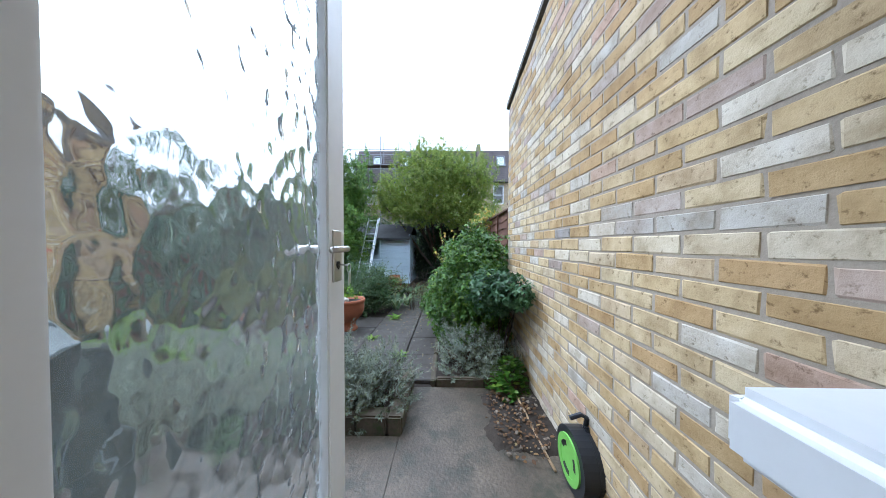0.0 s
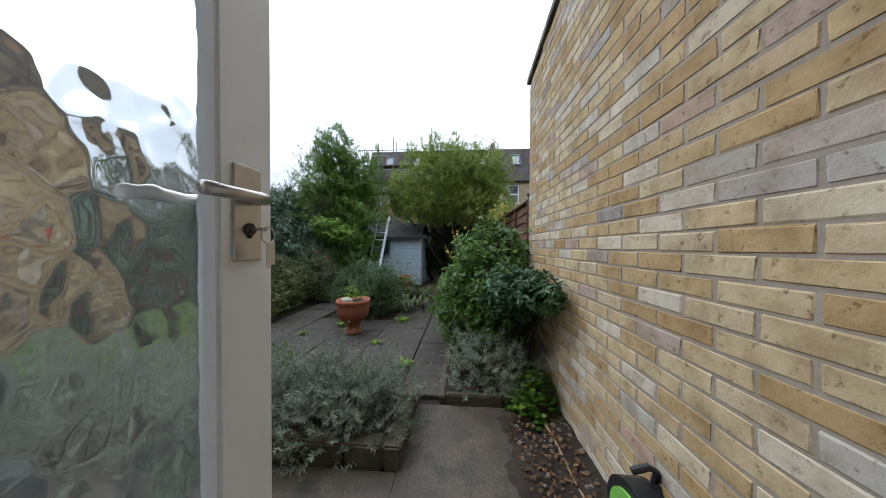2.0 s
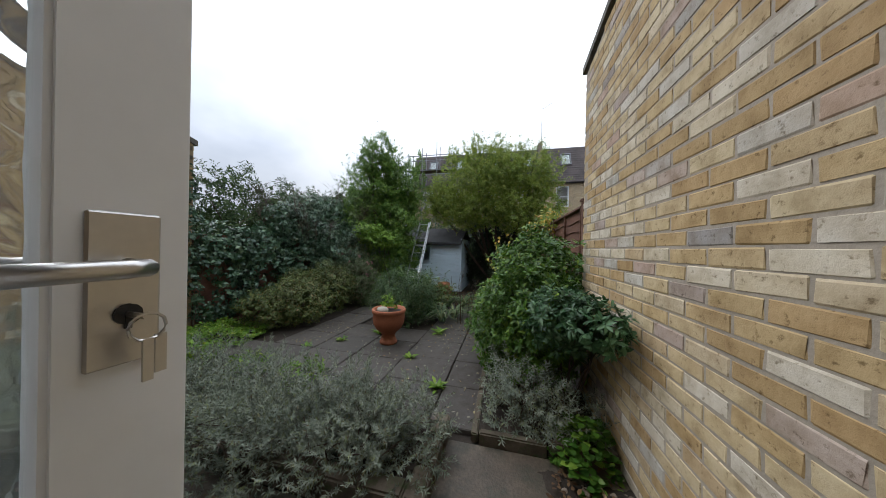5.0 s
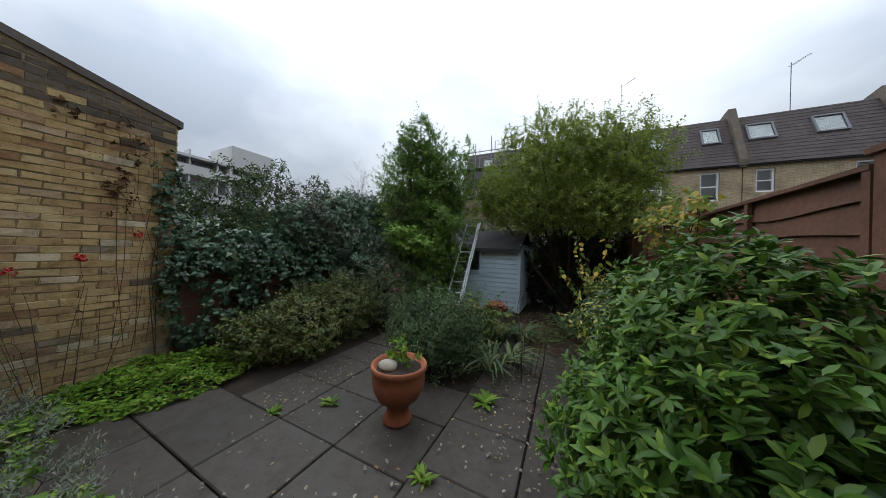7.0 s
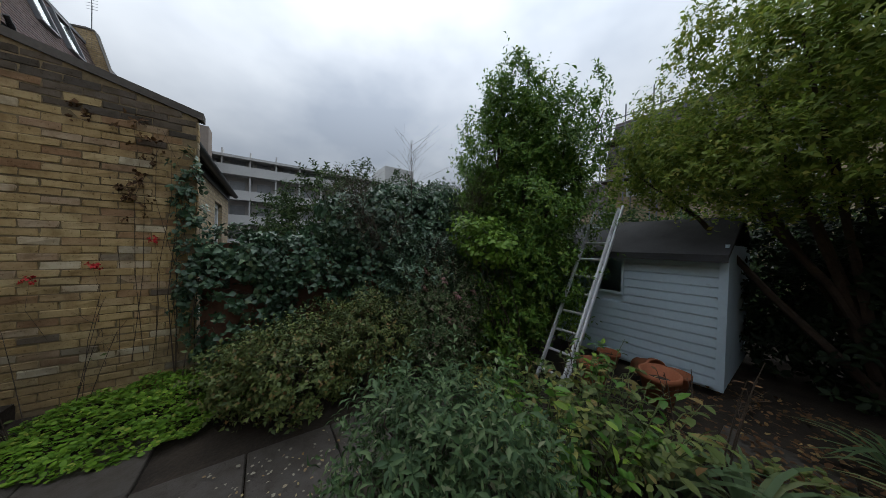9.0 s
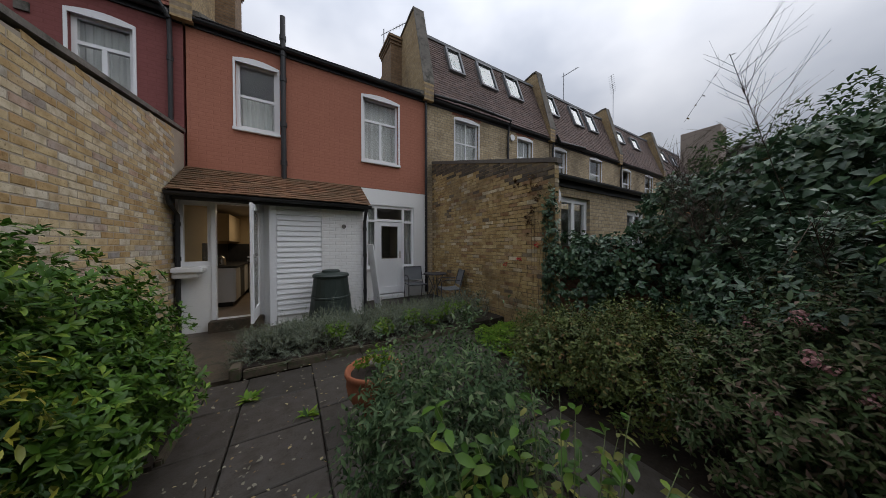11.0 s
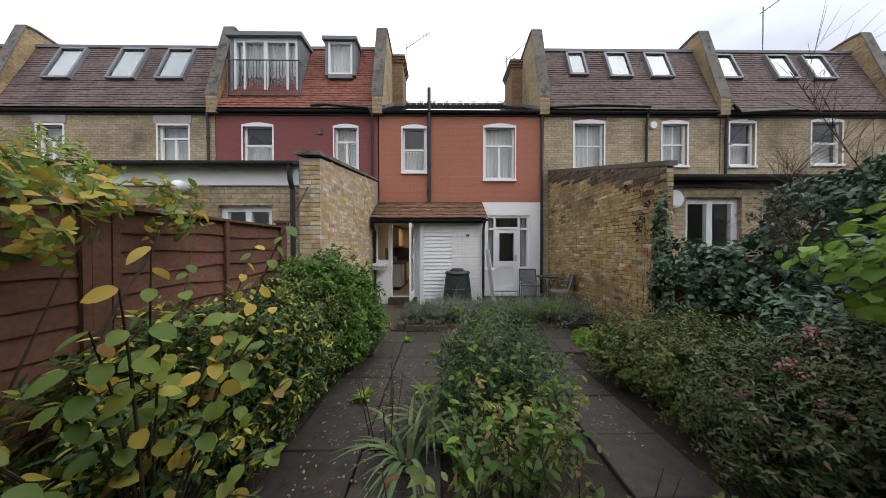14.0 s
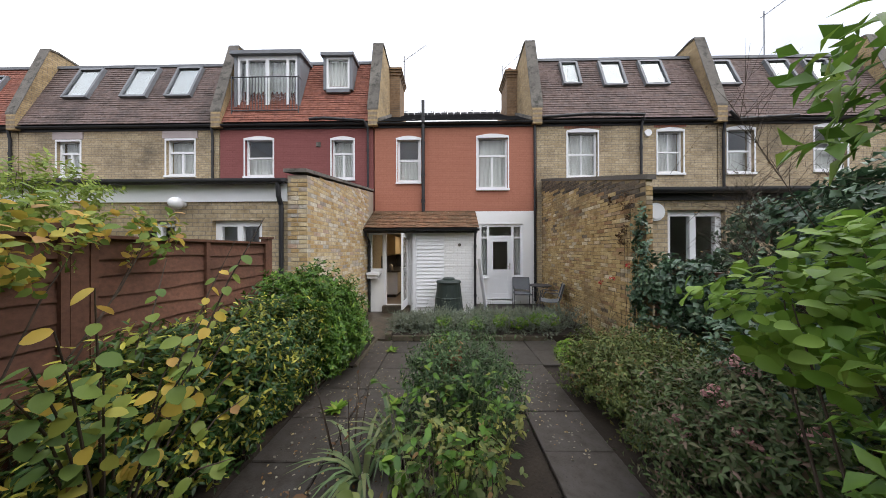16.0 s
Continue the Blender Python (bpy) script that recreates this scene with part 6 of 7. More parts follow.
# young tree with large yellowing leaves by the fence
rng71 = np.random.default_rng(71)
mag = thing("young_tree", (0.2, 6.3, 0), "young tree with large yellow and green leaves by the fence", "tree")
mb, ml, ma, mf, mL = bmesh.new(), [], [], [], []
for k in range(41):
    a = math.radians(70 + 250 * rng71.random())
    reach, rise = 0.2 + 0.65 * rng71.random(), 0.45 + 0.95 * rng71.random()
    if k < 3:
        a, reach, rise = math.radians(-60 - 40 * k), 0.7, 1.75 + 0.15 * k
    if k > 33:
        a, reach, rise = math.radians(92 + 7 * (k - 33)), 0.42 + 0.06 * (k % 4), 0.75 + 0.13 * (k - 33)
    s0 = Vector((0.2, 6.3, 0.02))
    s3 = s0 + Vector((math.cos(a) * reach, math.sin(a) * reach, rise))
    s1, s2 = s0.lerp(s3, 0.35) + Vector((0, 0, 0.16)), s0.lerp(s3, 0.72) + Vector((0, 0, 0.14))
    rod(mb, [s0, s1, s2, s3], 0.009, 6, 0.3, False)
    for q in range(9 if k >= 3 else 10):
        f = 0.45 + 0.55 * q / (8 if k >= 3 else 13)
        p = (s1.lerp(s2, (f - 0.35) / 0.37) if f < 0.72 else s2.lerp(s3, (f - 0.72) / 0.28))
        side = q * 2.4 + rng71.random()
        ml.append(p[:])
        ma.append((math.cos(side) * 0.8, math.sin(side) * 0.8, -0.1 - 0.6 * rng71.random()))
        mf.append((rng71.normal() * 0.35 - 0.3, rng71.normal() * 0.35 + 0.4, 1.0))
        mL.append(0.06 + 0.04 * rng71.random())
part("stem", mb, mat_bark, mag)
mL = np.array(mL)
v, lo, sz = leaf_arrays(np.array(ml), unit(np.array(ma)), unit(np.array(mf)), mL, mL * 0.74, 0.12, 0.25, 2)
mesh_fast("foliage", v, lo, sz, G_YELLOW, mag)
shrub("climber", "yellowing climber leaning over the fence", "climber", (0.8, 6.4), [(0.8, 6.35, 1.85, 0.2, 0.35, 0.22), (0.85, 5.7, 2.0, 0.12, 0.3, 0.14)], 70, 7, 0.075, 0.05, G_YELLOW, 72, spread=0.85, limb=(7, 0.01), inner=0.1)
shrub("climber", "bright green climber over the neighbour's fence", "climber", (4.2, 4.4), [(3.8, 4.3, 2.55, 0.6, 0.5, 0.5), (4.7, 4.4, 2.55, 0.8, 0.6, 0.55), (5.8, 4.6, 2.5, 0.9, 0.6, 0.6), (4.6, 4.4, 1.4, 1.0, 0.5, 1.2)], 900, 8, 0.08, 0.04, leafy("lime_leaf", [(0, (0.15, 0.22, 0.04)), (0.5, (0.22, 0.30, 0.06)), (1, (0.32, 0.36, 0.09))], 0.5, 0.35), 73, spread=0.85, limb=(8, 0.012))
# ground cover
rg = np.random.default_rng(9)


def carpet(name, label, area, n, length, width, material, seed, height=0.16, round_=True):
    """Ground-cover leaves on short stalks over an ellipse (x, y, rx, ry)."""
    g = np.random.default_rng(seed)
    a, r = g.random(n) * 6.283, np.sqrt(g.random(n))
    x, y = area[0] + area[2] * r * np.cos(a), area[1] + area[3] * r * np.sin(a)
    z = 0.02 + height * (1 - r ** 2) * (0.4 + 0.6 * g.random(n)) + 0.35 * height * np.sin(x * 7) * np.sin(y * 9) + 0.25 * height * np.sin(x * 17 + 1) * np.sin(y * 15)
    al = unit(np.stack([g.normal(size=n), g.normal(size=n), 0.25 + 0.3 * g.random(n)], axis=1))
    L = length * (0.6 + 0.7 * g.random(n))
    v, loops, sizes = leaf_arrays(np.stack([x, y, z], axis=1), al, np.tile([0.0, 0.0, 1.0], (n, 1)) + g.normal(size=(n, 3)) * 0.25, L, L * width / length, 0.2, 0.25, True)
    ob = mesh_fast(name, v, loops, sizes, material)
    return tagged(ob, label, "ground cover", kind="stuff")


carpet("ground_cover", "bright green creeping plants in the bed by the wall", (-4.17, 3.35, 0.68, 0.8), 8000, 0.033, 0.03, G_COVER, 81)
carpet("ground_cover", "green creeping plants below the wall", (0.55, 2.45, 0.2, 0.3), 500, 0.05, 0.045, G_CHOISYA, 83, 0.22)
carpet("ground_cover", "low green weeds on the soil beside the tree", (-3.0, 6.55, 0.55, 0.6), 1500, 0.05, 0.03, G_ROSE, 87, 0.2)
carpet("fallen_leaves", "brown fallen leaves on the soil near the shed", (-0.9, 7.9, 1.2, 1.0), 1000, 0.042, 0.035, G_BROWN, 84, 0.03)
G_PETAL = leafy("pale_fallen_leaf", [(0, (0.16, 0.15, 0.12)), (0.5, (0.26, 0.25, 0.2)), (0.8, (0.2, 0.13, 0.06)), (1, (0.4, 0.36, 0.2))], 0.8, 0.1)
carpet("fallen_leaves", "small pale fallen leaves on the paving", (-1.2, 3.9, 1.6, 1.6), 420, 0.03, 0.018, G_PETAL, 85, 0.0)
carpet("fallen_leaves", "brown fallen leaves on the soil at the end of the path", (-0.45, 7.1, 0.75, 0.9), 700, 0.045, 0.035, G_BROWN, 88, 0.04)
carpet("fallen_leaves", "dry leaves and litter at the foot of the wall", (0.5, 2.0, 0.22, 0.45), 260, 0.03, 0.02, G_BROWN, 92, 0.02)
carpet("ground_cover", "low green weeds at the end of the path", (-0.75, 6.95, 0.5, 0.45), 500, 0.06, 0.035, G_ROSE, 89, 0.14)
carpet("fallen_leaves", "pale fallen petals along the paving", (-0.55, 5.0, 0.5, 1.2), 260, 0.024, 0.018, G_PETAL, 90, 0.0)
carpet("fallen_leaves", "pale fallen petals on the narrow path", (-2.8, 4.5, 0.3, 1.0), 160, 0.024, 0.018, G_PETAL, 91, 0.0)
carpet("fallen_leaves", "small pale fallen leaves along the path", (-0.6, 5.9, 0.5, 1.4), 200, 0.03, 0.018, G_BROWN, 86, 0.0)
# weeds in the joints of the paving
for k, (x, y, r, n) in enumerate(((-1.12, 3.62, 0.09, 26), (-0.62, 3.05, 0.10, 30), (-2.3, 3.9, 0.08, 22), (-1.9, 4.32, 0.12, 30), (-1.0, 4.62, 0.13, 30), (-0.35, 4.75, 0.12, 30), (-2.62, 3.55, 0.07, 18))):
    g = np.random.default_rng(300 + k)
    a = g.random(n) * 6.283
    al = unit(np.stack([np.cos(a), np.sin(a), 0.35 + 0.9 * g.random(n)], axis=1))
    L = r * (0.7 + 0.7 * g.random(n))
    v, lo, sz = leaf_arrays(np.tile([x, y, 0.0], (n, 1)) + g.normal(size=(n, 3)) * [0.015, 0.015, 0.0], al, np.tile([0.0, 0.0, 1.0], (n, 1)), L, L * 0.3, 0.2, 0.3, True)
    tagged(mesh_fast("weed", v, lo, sz, G_COVER), "small green weed in a joint of the paving", "weed", "weeds in the paving")


def stalks(name, label, category, base, spread, count, height, radius, seed, arch=0.3, leaf=0, leaf_len=0.05, material=None, wood=None, sub=0):
    """Thin upright or arching stalks, with a few leaves if any."""
    g = np.random.default_rng(seed)
    t = thing(name, (base[0], base[1], 0), label, category)
    bm = bmesh.new()
    P, A = [], []
    for k in range(count):
        a = g.random() * math.tau
        s = Vector((base[0] + spread * 0.4 * math.cos(a), base[1] + spread * 0.4 * math.sin(a), 0.0))
        h = height * (0.55 + 0.45 * g.random())
        e = s + Vector((math.cos(a) * spread * (0.3 + arch), math.sin(a) * spread * (0.3 + arch), h))
        m1 = s.lerp(e, 0.4) + Vector((0, 0, h * arch * 0.35))
        m2 = s.lerp(e, 0.75) + Vector((0, 0, h * arch * 0.45))
        rod(bm, [s, m1, m2, e], radius, 5, 0.35, False)
        for q in range(sub):
            f = 0.35 + 0.6 * g.random()
            p = m1.lerp(m2, f)
            d = Vector((g.normal() * 0.5, g.normal() * 0.5, 0.5 + 0.4 * g.random())) * h * 0.16
            rod(bm, [p, p + d * 0.5, p + d + Vector((g.normal(), g.normal(), 0)) * 0.03], radius * 0.45, 4, 0.4, False)
            rod(bm, [p + d * 0.5, p + d * 0.9 + Vector((g.normal(), g.normal(), 0.3)) * 0.08], radius * 0.3, 4, 0.4, False)
        for q in range(leaf):
            f = g.random()
            p = (s.lerp(m1, f / 0.4) if f < 0.4 else m1.lerp(m2, (f - 0.4) / 0.35) if f < 0.75 else m2.lerp(e, (f - 0.75) / 0.25))
            P.append(p[:])
            A.append((g.normal(), g.normal(), 0.2 + g.normal() * 0.3))
    part("stem", bm, wood or mat_bark, t)["kind"] = "stuff"
    if P:
        A = unit(np.array(A))
        L = leaf_len * (0.6 + 0.7 * g.random(len(P)))
        v, lo, sz = leaf_arrays(np.array(P), A, np.tile([0.0, 0.0, 1.0], (len(P), 1)) + g.normal(size=(len(P), 3)) * 0.3, L, L * 0.5, 0.2, 0.3, True)
        mesh_fast("foliage", v, lo, sz, material, t)
    return t


mat_stalk = surface("green_stalk", (0.13, 0.16, 0.06), 0.2, 6, 50, 0.7, 0.1)
stalks("bare_shrub", "bare twiggy shrub arching over the ivy", "shrub", (-4.9, 6.4), 1.0, 44, 2.5, 0.0038, 401, 1.0, 20, 0.03, G_BROWN, sub=34)
stalks("perennial", "tall leggy plant with seed heads in the middle bed", "plant", (-1.62, 5.85), 0.48, 40, 1.0, 0.0035, 402, 0.35, 13, 0.07, G_CHOISYA, mat_stalk)
stalks("perennial", "yellowing leafy stalks in the middle bed", "plant", (-1.85, 5.7), 0.38, 24, 0.8, 0.0035, 403, 0.3, 12, 0.06, leafy("yellow_green_leaf", [(0, (0.2, 0.22, 0.06)), (0.5, (0.32, 0.31, 0.08)), (1, (0.14, 0.17, 0.06))], 0.5, 0.3), mat_stalk)
stalks("perennial", "leafy perennial with broad leaves at the end of the bed", "plant", (-1.55, 6.5), 0.45, 30, 0.55, 0.004, 407, 0.5, 9, 0.1, G_ROSE, mat_stalk)
stalks("perennial", "arching leafy stalks near the flowerpots", "plant", (-1.95, 6.75), 0.4, 18, 0.5, 0.004, 408, 0.6, 8, 0.09, G_ROSE, mat_stalk)
stalks("seed_head_plant", "dead brown stalks with seed heads beside the pots", "plant", (-1.2, 6.75), 0.3, 6, 0.95, 0.006, 409, 0.2, 4, 0.05, G_BROWN, sub=2)
stalks("bare_rose", "bare brown rose stems beside the path", "shrub", (-0.75, 5.35), 0.35, 7, 0.9, 0.006, 404, 0.25, 2, 0.04, G_BROWN, sub=2)
stalks("bare_rose", "thin rose stems against the brick wall", "shrub", (-4.35, 2.75), 0.45, 8, 1.1, 0.0032, 405, 0.25, 3, 0.05, G_ROSE, sub=2)
stalks("seed_head_plant", "tall dead stalks with brown seed heads near the shed", "plant", (-1.8, 6.55), 0.3, 7, 0.9, 0.005, 406, 0.2, 3, 0.04, G_BROWN, sub=1)


def blades(name, label, x, y, count, length, seed, material):
    """Long arching strap leaves from one foot."""
    g = np.random.default_rng(seed)
    V, F, S = [], [], []
    for k in range(count):
        a, L = g.random() * 6.283, length * (0.6 + 0.5 * g.random())
        c, s = math.cos(a), math.sin(a)
        w = 0.012 + 0.008 * g.random()
        up = 0.5 + 0.5 * g.random()
        i = len(V)
        for j in range(6):
            f = j / 5
            r, z = L * f * (0.35 + 0.5 * f), L * up * (1.35 * f - 1.0 * f * f)
            ww = w * (1 - f ** 3)
            px, py = x + 0.05 * c + r * c, y + 0.05 * s + r * s
            V += [(px - s * ww, py + c * ww, z + 0.01), (px + s * ww, py - c * ww, z + 0.01)]
        for j in range(5):
            F.append((i + 2 * j, i + 2 * j + 1, i + 2 * j + 3, i + 2 * j + 2))
    t = thing(name, (x, y, 0), label, "plant", "strap-leaved plants")
    mesh_from("foliage", V, F, material, t)
    return t


G_STRAP = leafy("strap_leaf", [(0, (0.08, 0.13, 0.06)), (0.6, (0.12, 0.18, 0.085)), (1, (0.2, 0.22, 0.1))], 0.45, 0.3)
for k, (x, y) in enumerate(((-1.25, 6.45), (-0.95, 6.6), (-1.7, 6.5), (-1.1, 5.25), (-0.95, 5.6), (-0.2, 7.3), (0.1, 7.1), (-0.35, 7.9))):
    blades("iris_clump", "clump of long arching strap leaves", x, y, 34, 0.62, 500 + k, G_STRAP)
# the broad-leaved branch beside the bay tree
shrub("fig_branch", "branches with broad fresh green leaves", "shrub", (-3.0, 6.95), [(-3.16, 6.62, 1.58, 0.34, 0.24, 0.15), (-3.45, 6.6, 1.75, 0.3, 0.24, 0.16)], 150, 6, 0.066, 0.048, leafy("broad_fresh_leaf", [(0, (0.11, 0.21, 0.03)), (0.6, (0.18, 0.3, 0.045)), (1, (0.25, 0.37, 0.07))], 0.45, 0.35), 74, spread=0.9, upward=0.1, limb=(8, 0.009), inner=0.2, stem=0.7, droop=0.25, shape=2)
# flowers
for k, (x, y, z) in enumerate(((-4.72, 3.25, 1.56), (-4.70, 2.5, 1.17), (-4.70, 2.86, 1.3))):
    shrub("red_rose", "single red rose on a thin stem", "flower", (x, y), [(x, y, z, 0.02, 0.02, 0.02)], 5, 5, 0.028, 0.026, G_RED, 600 + k, limb=(1, 0.003), group="red roses on the wall")
for k, (x, y, z) in enumerate(((-3.4, 6.05, 1.18), (-3.7, 6.4, 1.38), (-3.2, 6.1, 1.02), (-3.88, 6.05, 1.26), (-3.12, 5.95, 0.75), (-3.55, 5.85, 1.08), (-3.3, 6.45, 1.02), (-3.95, 6.5, 1.3), (-3.2, 6.25, 0.9), (-3.5, 6.65, 1.2), (-4.05, 6.2, 1.2))):
    g = np.random.default_rng(620 + k)
    p, o = ball_points(g, [(x + 0.04 * (q % 2), y + 0.05 * (q // 2), z - 0.03 * q, 0.03, 0.03, 0.022) for q in range(3)], 90, 0.7, 0.4)
    L = np.full(len(p), 0.018)
    v, lo, sz = leaf_arrays(p, unit(np.cross(o, g.normal(size=p.shape))), o, L, L * 0.85, 0.1, 0.1, True)
    mesh_fast("flower_head", v, lo, sz, G_PINK, BUSH["hydrangea_bush"], "faded pink flower head")
shrub("dead_climber", "dry brown climber clinging to the brick wall", "climber", (-4.7, 3.0), [(-4.75, 3.05, 2.12, 0.03, 0.1, 0.16), (-4.75, 3.18, 2.5, 0.02, 0.12, 0.12), (-4.75, 3.1, 1.95, 0.02, 0.1, 0.16), (-4.75, 2.9, 2.75, 0.02, 0.25, 0.1)], 48, 5, 0.05, 0.04, G_BROWN, 640, limb=(0, 0), inner=0)
vine = bmesh.new()
for k in range(9):
    y0 = 2.75 + 0.085 * k
    rod(vine, [(-4.765, y0, 0.3), (-4.765, y0 + 0.08 * math.sin(k * 2.1), 1.2), (-4.765, y0 + 0.12 * math.sin(k * 3.3), 2.0), (-4.765, y0 + 0.16 * math.sin(k * 1.3 + 1), 2.75)], 0.0028, 5, 0.5)
tagged(part("bare_vine", vine, mat_bark), "thin bare vine stems on the brick wall", "climber", kind="stuff")
urn_plant = shrub("urn_plant", "small green plants growing in the urn", "plant", (-1.7, 4.1), [(-1.68, 4.1, 0.60, 0.07, 0.07, 0.06), (-1.52, 4.05, 0.57, 0.06, 0.06, 0.03)], 22, 6, 0.045, 0.03, G_COVER, 660, limb=(0, 0), floor=0.48)

# ---- beyond the garden ----
mat_far_white = surface("far_white_panel", (0.52, 0.52, 0.51), 0.08, 0.4, 5, 0.8, 0.05)
mat_flats = surface("far_pale_render", (0.40, 0.385, 0.365), 0.12, 0.5, 6, 0.9, 0.1)
mat_far_brick = surface("far_brown_brick", (0.30, 0.25, 0.21), 0.15, 0.6, 6, 0.9, 0.1)
mat_far_glass = surface("far_window_glass", (0.27, 0.28, 0.29), 0.2, 0.8, 5, 0.15, 0.0)
flats = thing("apartment_block", (-41, 10, 0), "long white apartment block with open balconies", "apartment block")
slab_part("wall", (-50, -6, -0.3), (-42, 24.4, 11.5), mat_flats, flats)
for s in range(4):
    z = 0.5 + s * 3.0
    slab_part("balcony", (-42, -6, z), (-40.4, 24.4, z + 0.25), mat_far_white, flats)
    slab_part("parapet", (-40.5, -6, z + 0.25), (-40.4, 24.4, z + 1.15), mat_far_white, flats)
    for i in range(11):
        y = -5.2 + i * 2.7
        slab_part("window", (-41.99, y, z + 0.4), (-41.9, y + 1.5, z + 2.4), mat_far_glass, flats)
        slab_part("divider", (-41.9, y + 1.95, z + 0.25), (-40.6, y + 2.1, z + 3.0), mat_far_white, flats)
slab_part("roof", (-50.2, -6.2, 11.5), (-40.3, 24.6, 11.8), mat_far_white, flats)
slab_part("stair_tower", (-46, 19.7, 11.803), (-40.3, 24.9, 14.4), mat_far_white, flats)
slab_part("fin", (-41.2, 19.5, -0.2), (-40.2, 19.8, 11.9), mat_far_white, flats)
stack = thing("brick_tower", (-38, -2.5, 0), "plain brown brick chimney tower", "tower")
slab_part("shaft", (-39.5, -4.2, -0.2), (-37.5, -1.2, 13.6), mat_far_brick, stack)


mat_far_party = surface("far_sooty_brick", (0.14, 0.115, 0.09), 0.25, 1.5, 12, 0.9, 0.3)


def far_house(x0, x1, y, gap):
    h = thing("far_house", ((x0 + x1) / 2, y, 0), "terraced house of yellow brick with a dark mansard roof", "house", "far terrace beyond the garden")
    wins = [(x0 + 1.0, x0 + 1.85, 4.5, 6.0), (x0 + 3.4, x0 + 4.15, 4.5, 6.0)] if gap == 0 else [(x0 + 0.45, x0 + 1.1, 4.85, 6.0), (x0 + 3.5, x0 + 4.4, 4.6, 6.05)]
    wins.append((x0 + 0.9, x0 + 1.9, 0.9, 2.5))
    bm = bmesh.new()
    holed(bm, x0, x1, -0.2, 6.2, wins, y, y + 0.25)
    part("wall", bm, mat_facade, h)
    slab_part("inner_wall", (x0, y + 1.2, -0.2), (x1, y + 1.3, 6.2), mat_room, h)
    for a, b, c, d in wins:
        bm = bmesh.new()
        for p, q in (((a, c), (a + 0.08, d)), ((b - 0.08, c), (b, d)), ((a + 0.08, c), (b - 0.08, c + 0.08)), ((a + 0.08, d - 0.08), (b - 0.08, d)), ((a + 0.08, (c + d) / 2 - 0.03), (b - 0.08, (c + d) / 2 + 0.03))):
            block(bm, (p[0], y + 0.08, p[1]), (q[0], y + 0.16, q[1]))
        w = part("window", bm, mat_upvc, h)
        slab_part("pane", (a + 0.08, y + 0.12, c + 0.08), (b - 0.08, y + 0.126, d - 0.08), mat_pane, w)
    foot, top = (y - 0.1, 6.25), (y + 1.1, 9.1)
    tiled("roof", x0, x1, foot, top, 0.2, mat_far_tile, h, width=0.34)["kind"] = "stuff"
    bm = bmesh.new()
    prism(bm, [(y, 6.2), (y + 1.12, 9.02), (y + 7, 9.02), (y + 8, 6.2)], "x", x0 + 0.02, x1 - 0.02)
    part("roof_deck", bm, mat_felt, h)
    for a, b in (((x0 + 1.35, 0.7), (x0 + 3.6, 0.75)) if gap == 0 else ((x0 + 0.35, 1.0), (x0 + 2.6, 1.0))):
        skylight(h, a, a + b, foot, top, 1.45, 2.45)
    bm = bmesh.new()
    half_round(bm, x0, x1, y - 0.12, 6.2)
    part("gutter", bm, mat_black, h)
    bm = bmesh.new()
    prism(bm, [(y - 0.15, 6.1), (y - 0.15, 6.5), (y + 1.0, 9.6), (y + 2.2, 9.3), (y + 7, 9.3), (y + 7, 6.1)], "x", x1 - 0.15, x1 + 0.15)
    part("party_wall", bm, mat_far_party, h)


FAR = 20.0

for i in range(4):
    far_house(-7.46 + i * 5.0, -2.5 + i * 5.0, FAR, 0 if i < 3 else 1)
for i in range(6):
    far_house(-40.0 + i * 5.0, -35.04 + i * 5.0, 34.0, 0)
# houses closing the garden at the sides, and gardens' far hedges
G_FAR = leafy("far_hedge_leaf", [(0, (0.035, 0.062, 0.03)), (0.5, (0.065, 0.105, 0.045)), (1, (0.11, 0.15, 0.06))], 0.75, 0.2, 0.08)


def hedge_row(name, label, x0, x1, y, hgt, seed):
    bl = []
    r = random.Random(seed)
    x = x0
    while x < x1:
        bl.append((x, y + r.uniform(-0.6, 0.6), hgt * r.uniform(0.4, 0.6), 1.1, 0.9, hgt * r.uniform(0.42, 0.6)))
        x += 1.3
    shrub(name, label, "hedge", (x0, y), bl, int(480 * len(bl)), 6, 0.14, 0.07, G_FAR, seed, limb=(8, 0.04), inner=0.2)


hedge_row("far_hedge", "dark trees and bushes in the gardens beyond", -15, -5.5, 8.6, 2.6, 91)
hedge_row("far_hedge", "dark bushes behind the shed", -5.0, 6, 12.5, 2.4, 92)
shrub("far_hedge", "dark bushes in the next garden", "hedge", (-6.9, 6.5), [(-6.7 - 0.4 * math.sin(k * 2.1), 5.3 + k * 0.75, 1.6, 0.8, 0.85, 1.75 + 0.2 * math.sin(k * 1.7)) for k in range(7)] + [(-7.1, 4.55, 1.35, 0.75, 0.5, 1.3), (-8.3, 4.5, 1.4, 0.8, 0.5, 1.35)], 5200, 6, 0.1, 0.045, G_FAR, 93, limb=(8, 0.03), inner=0.2)


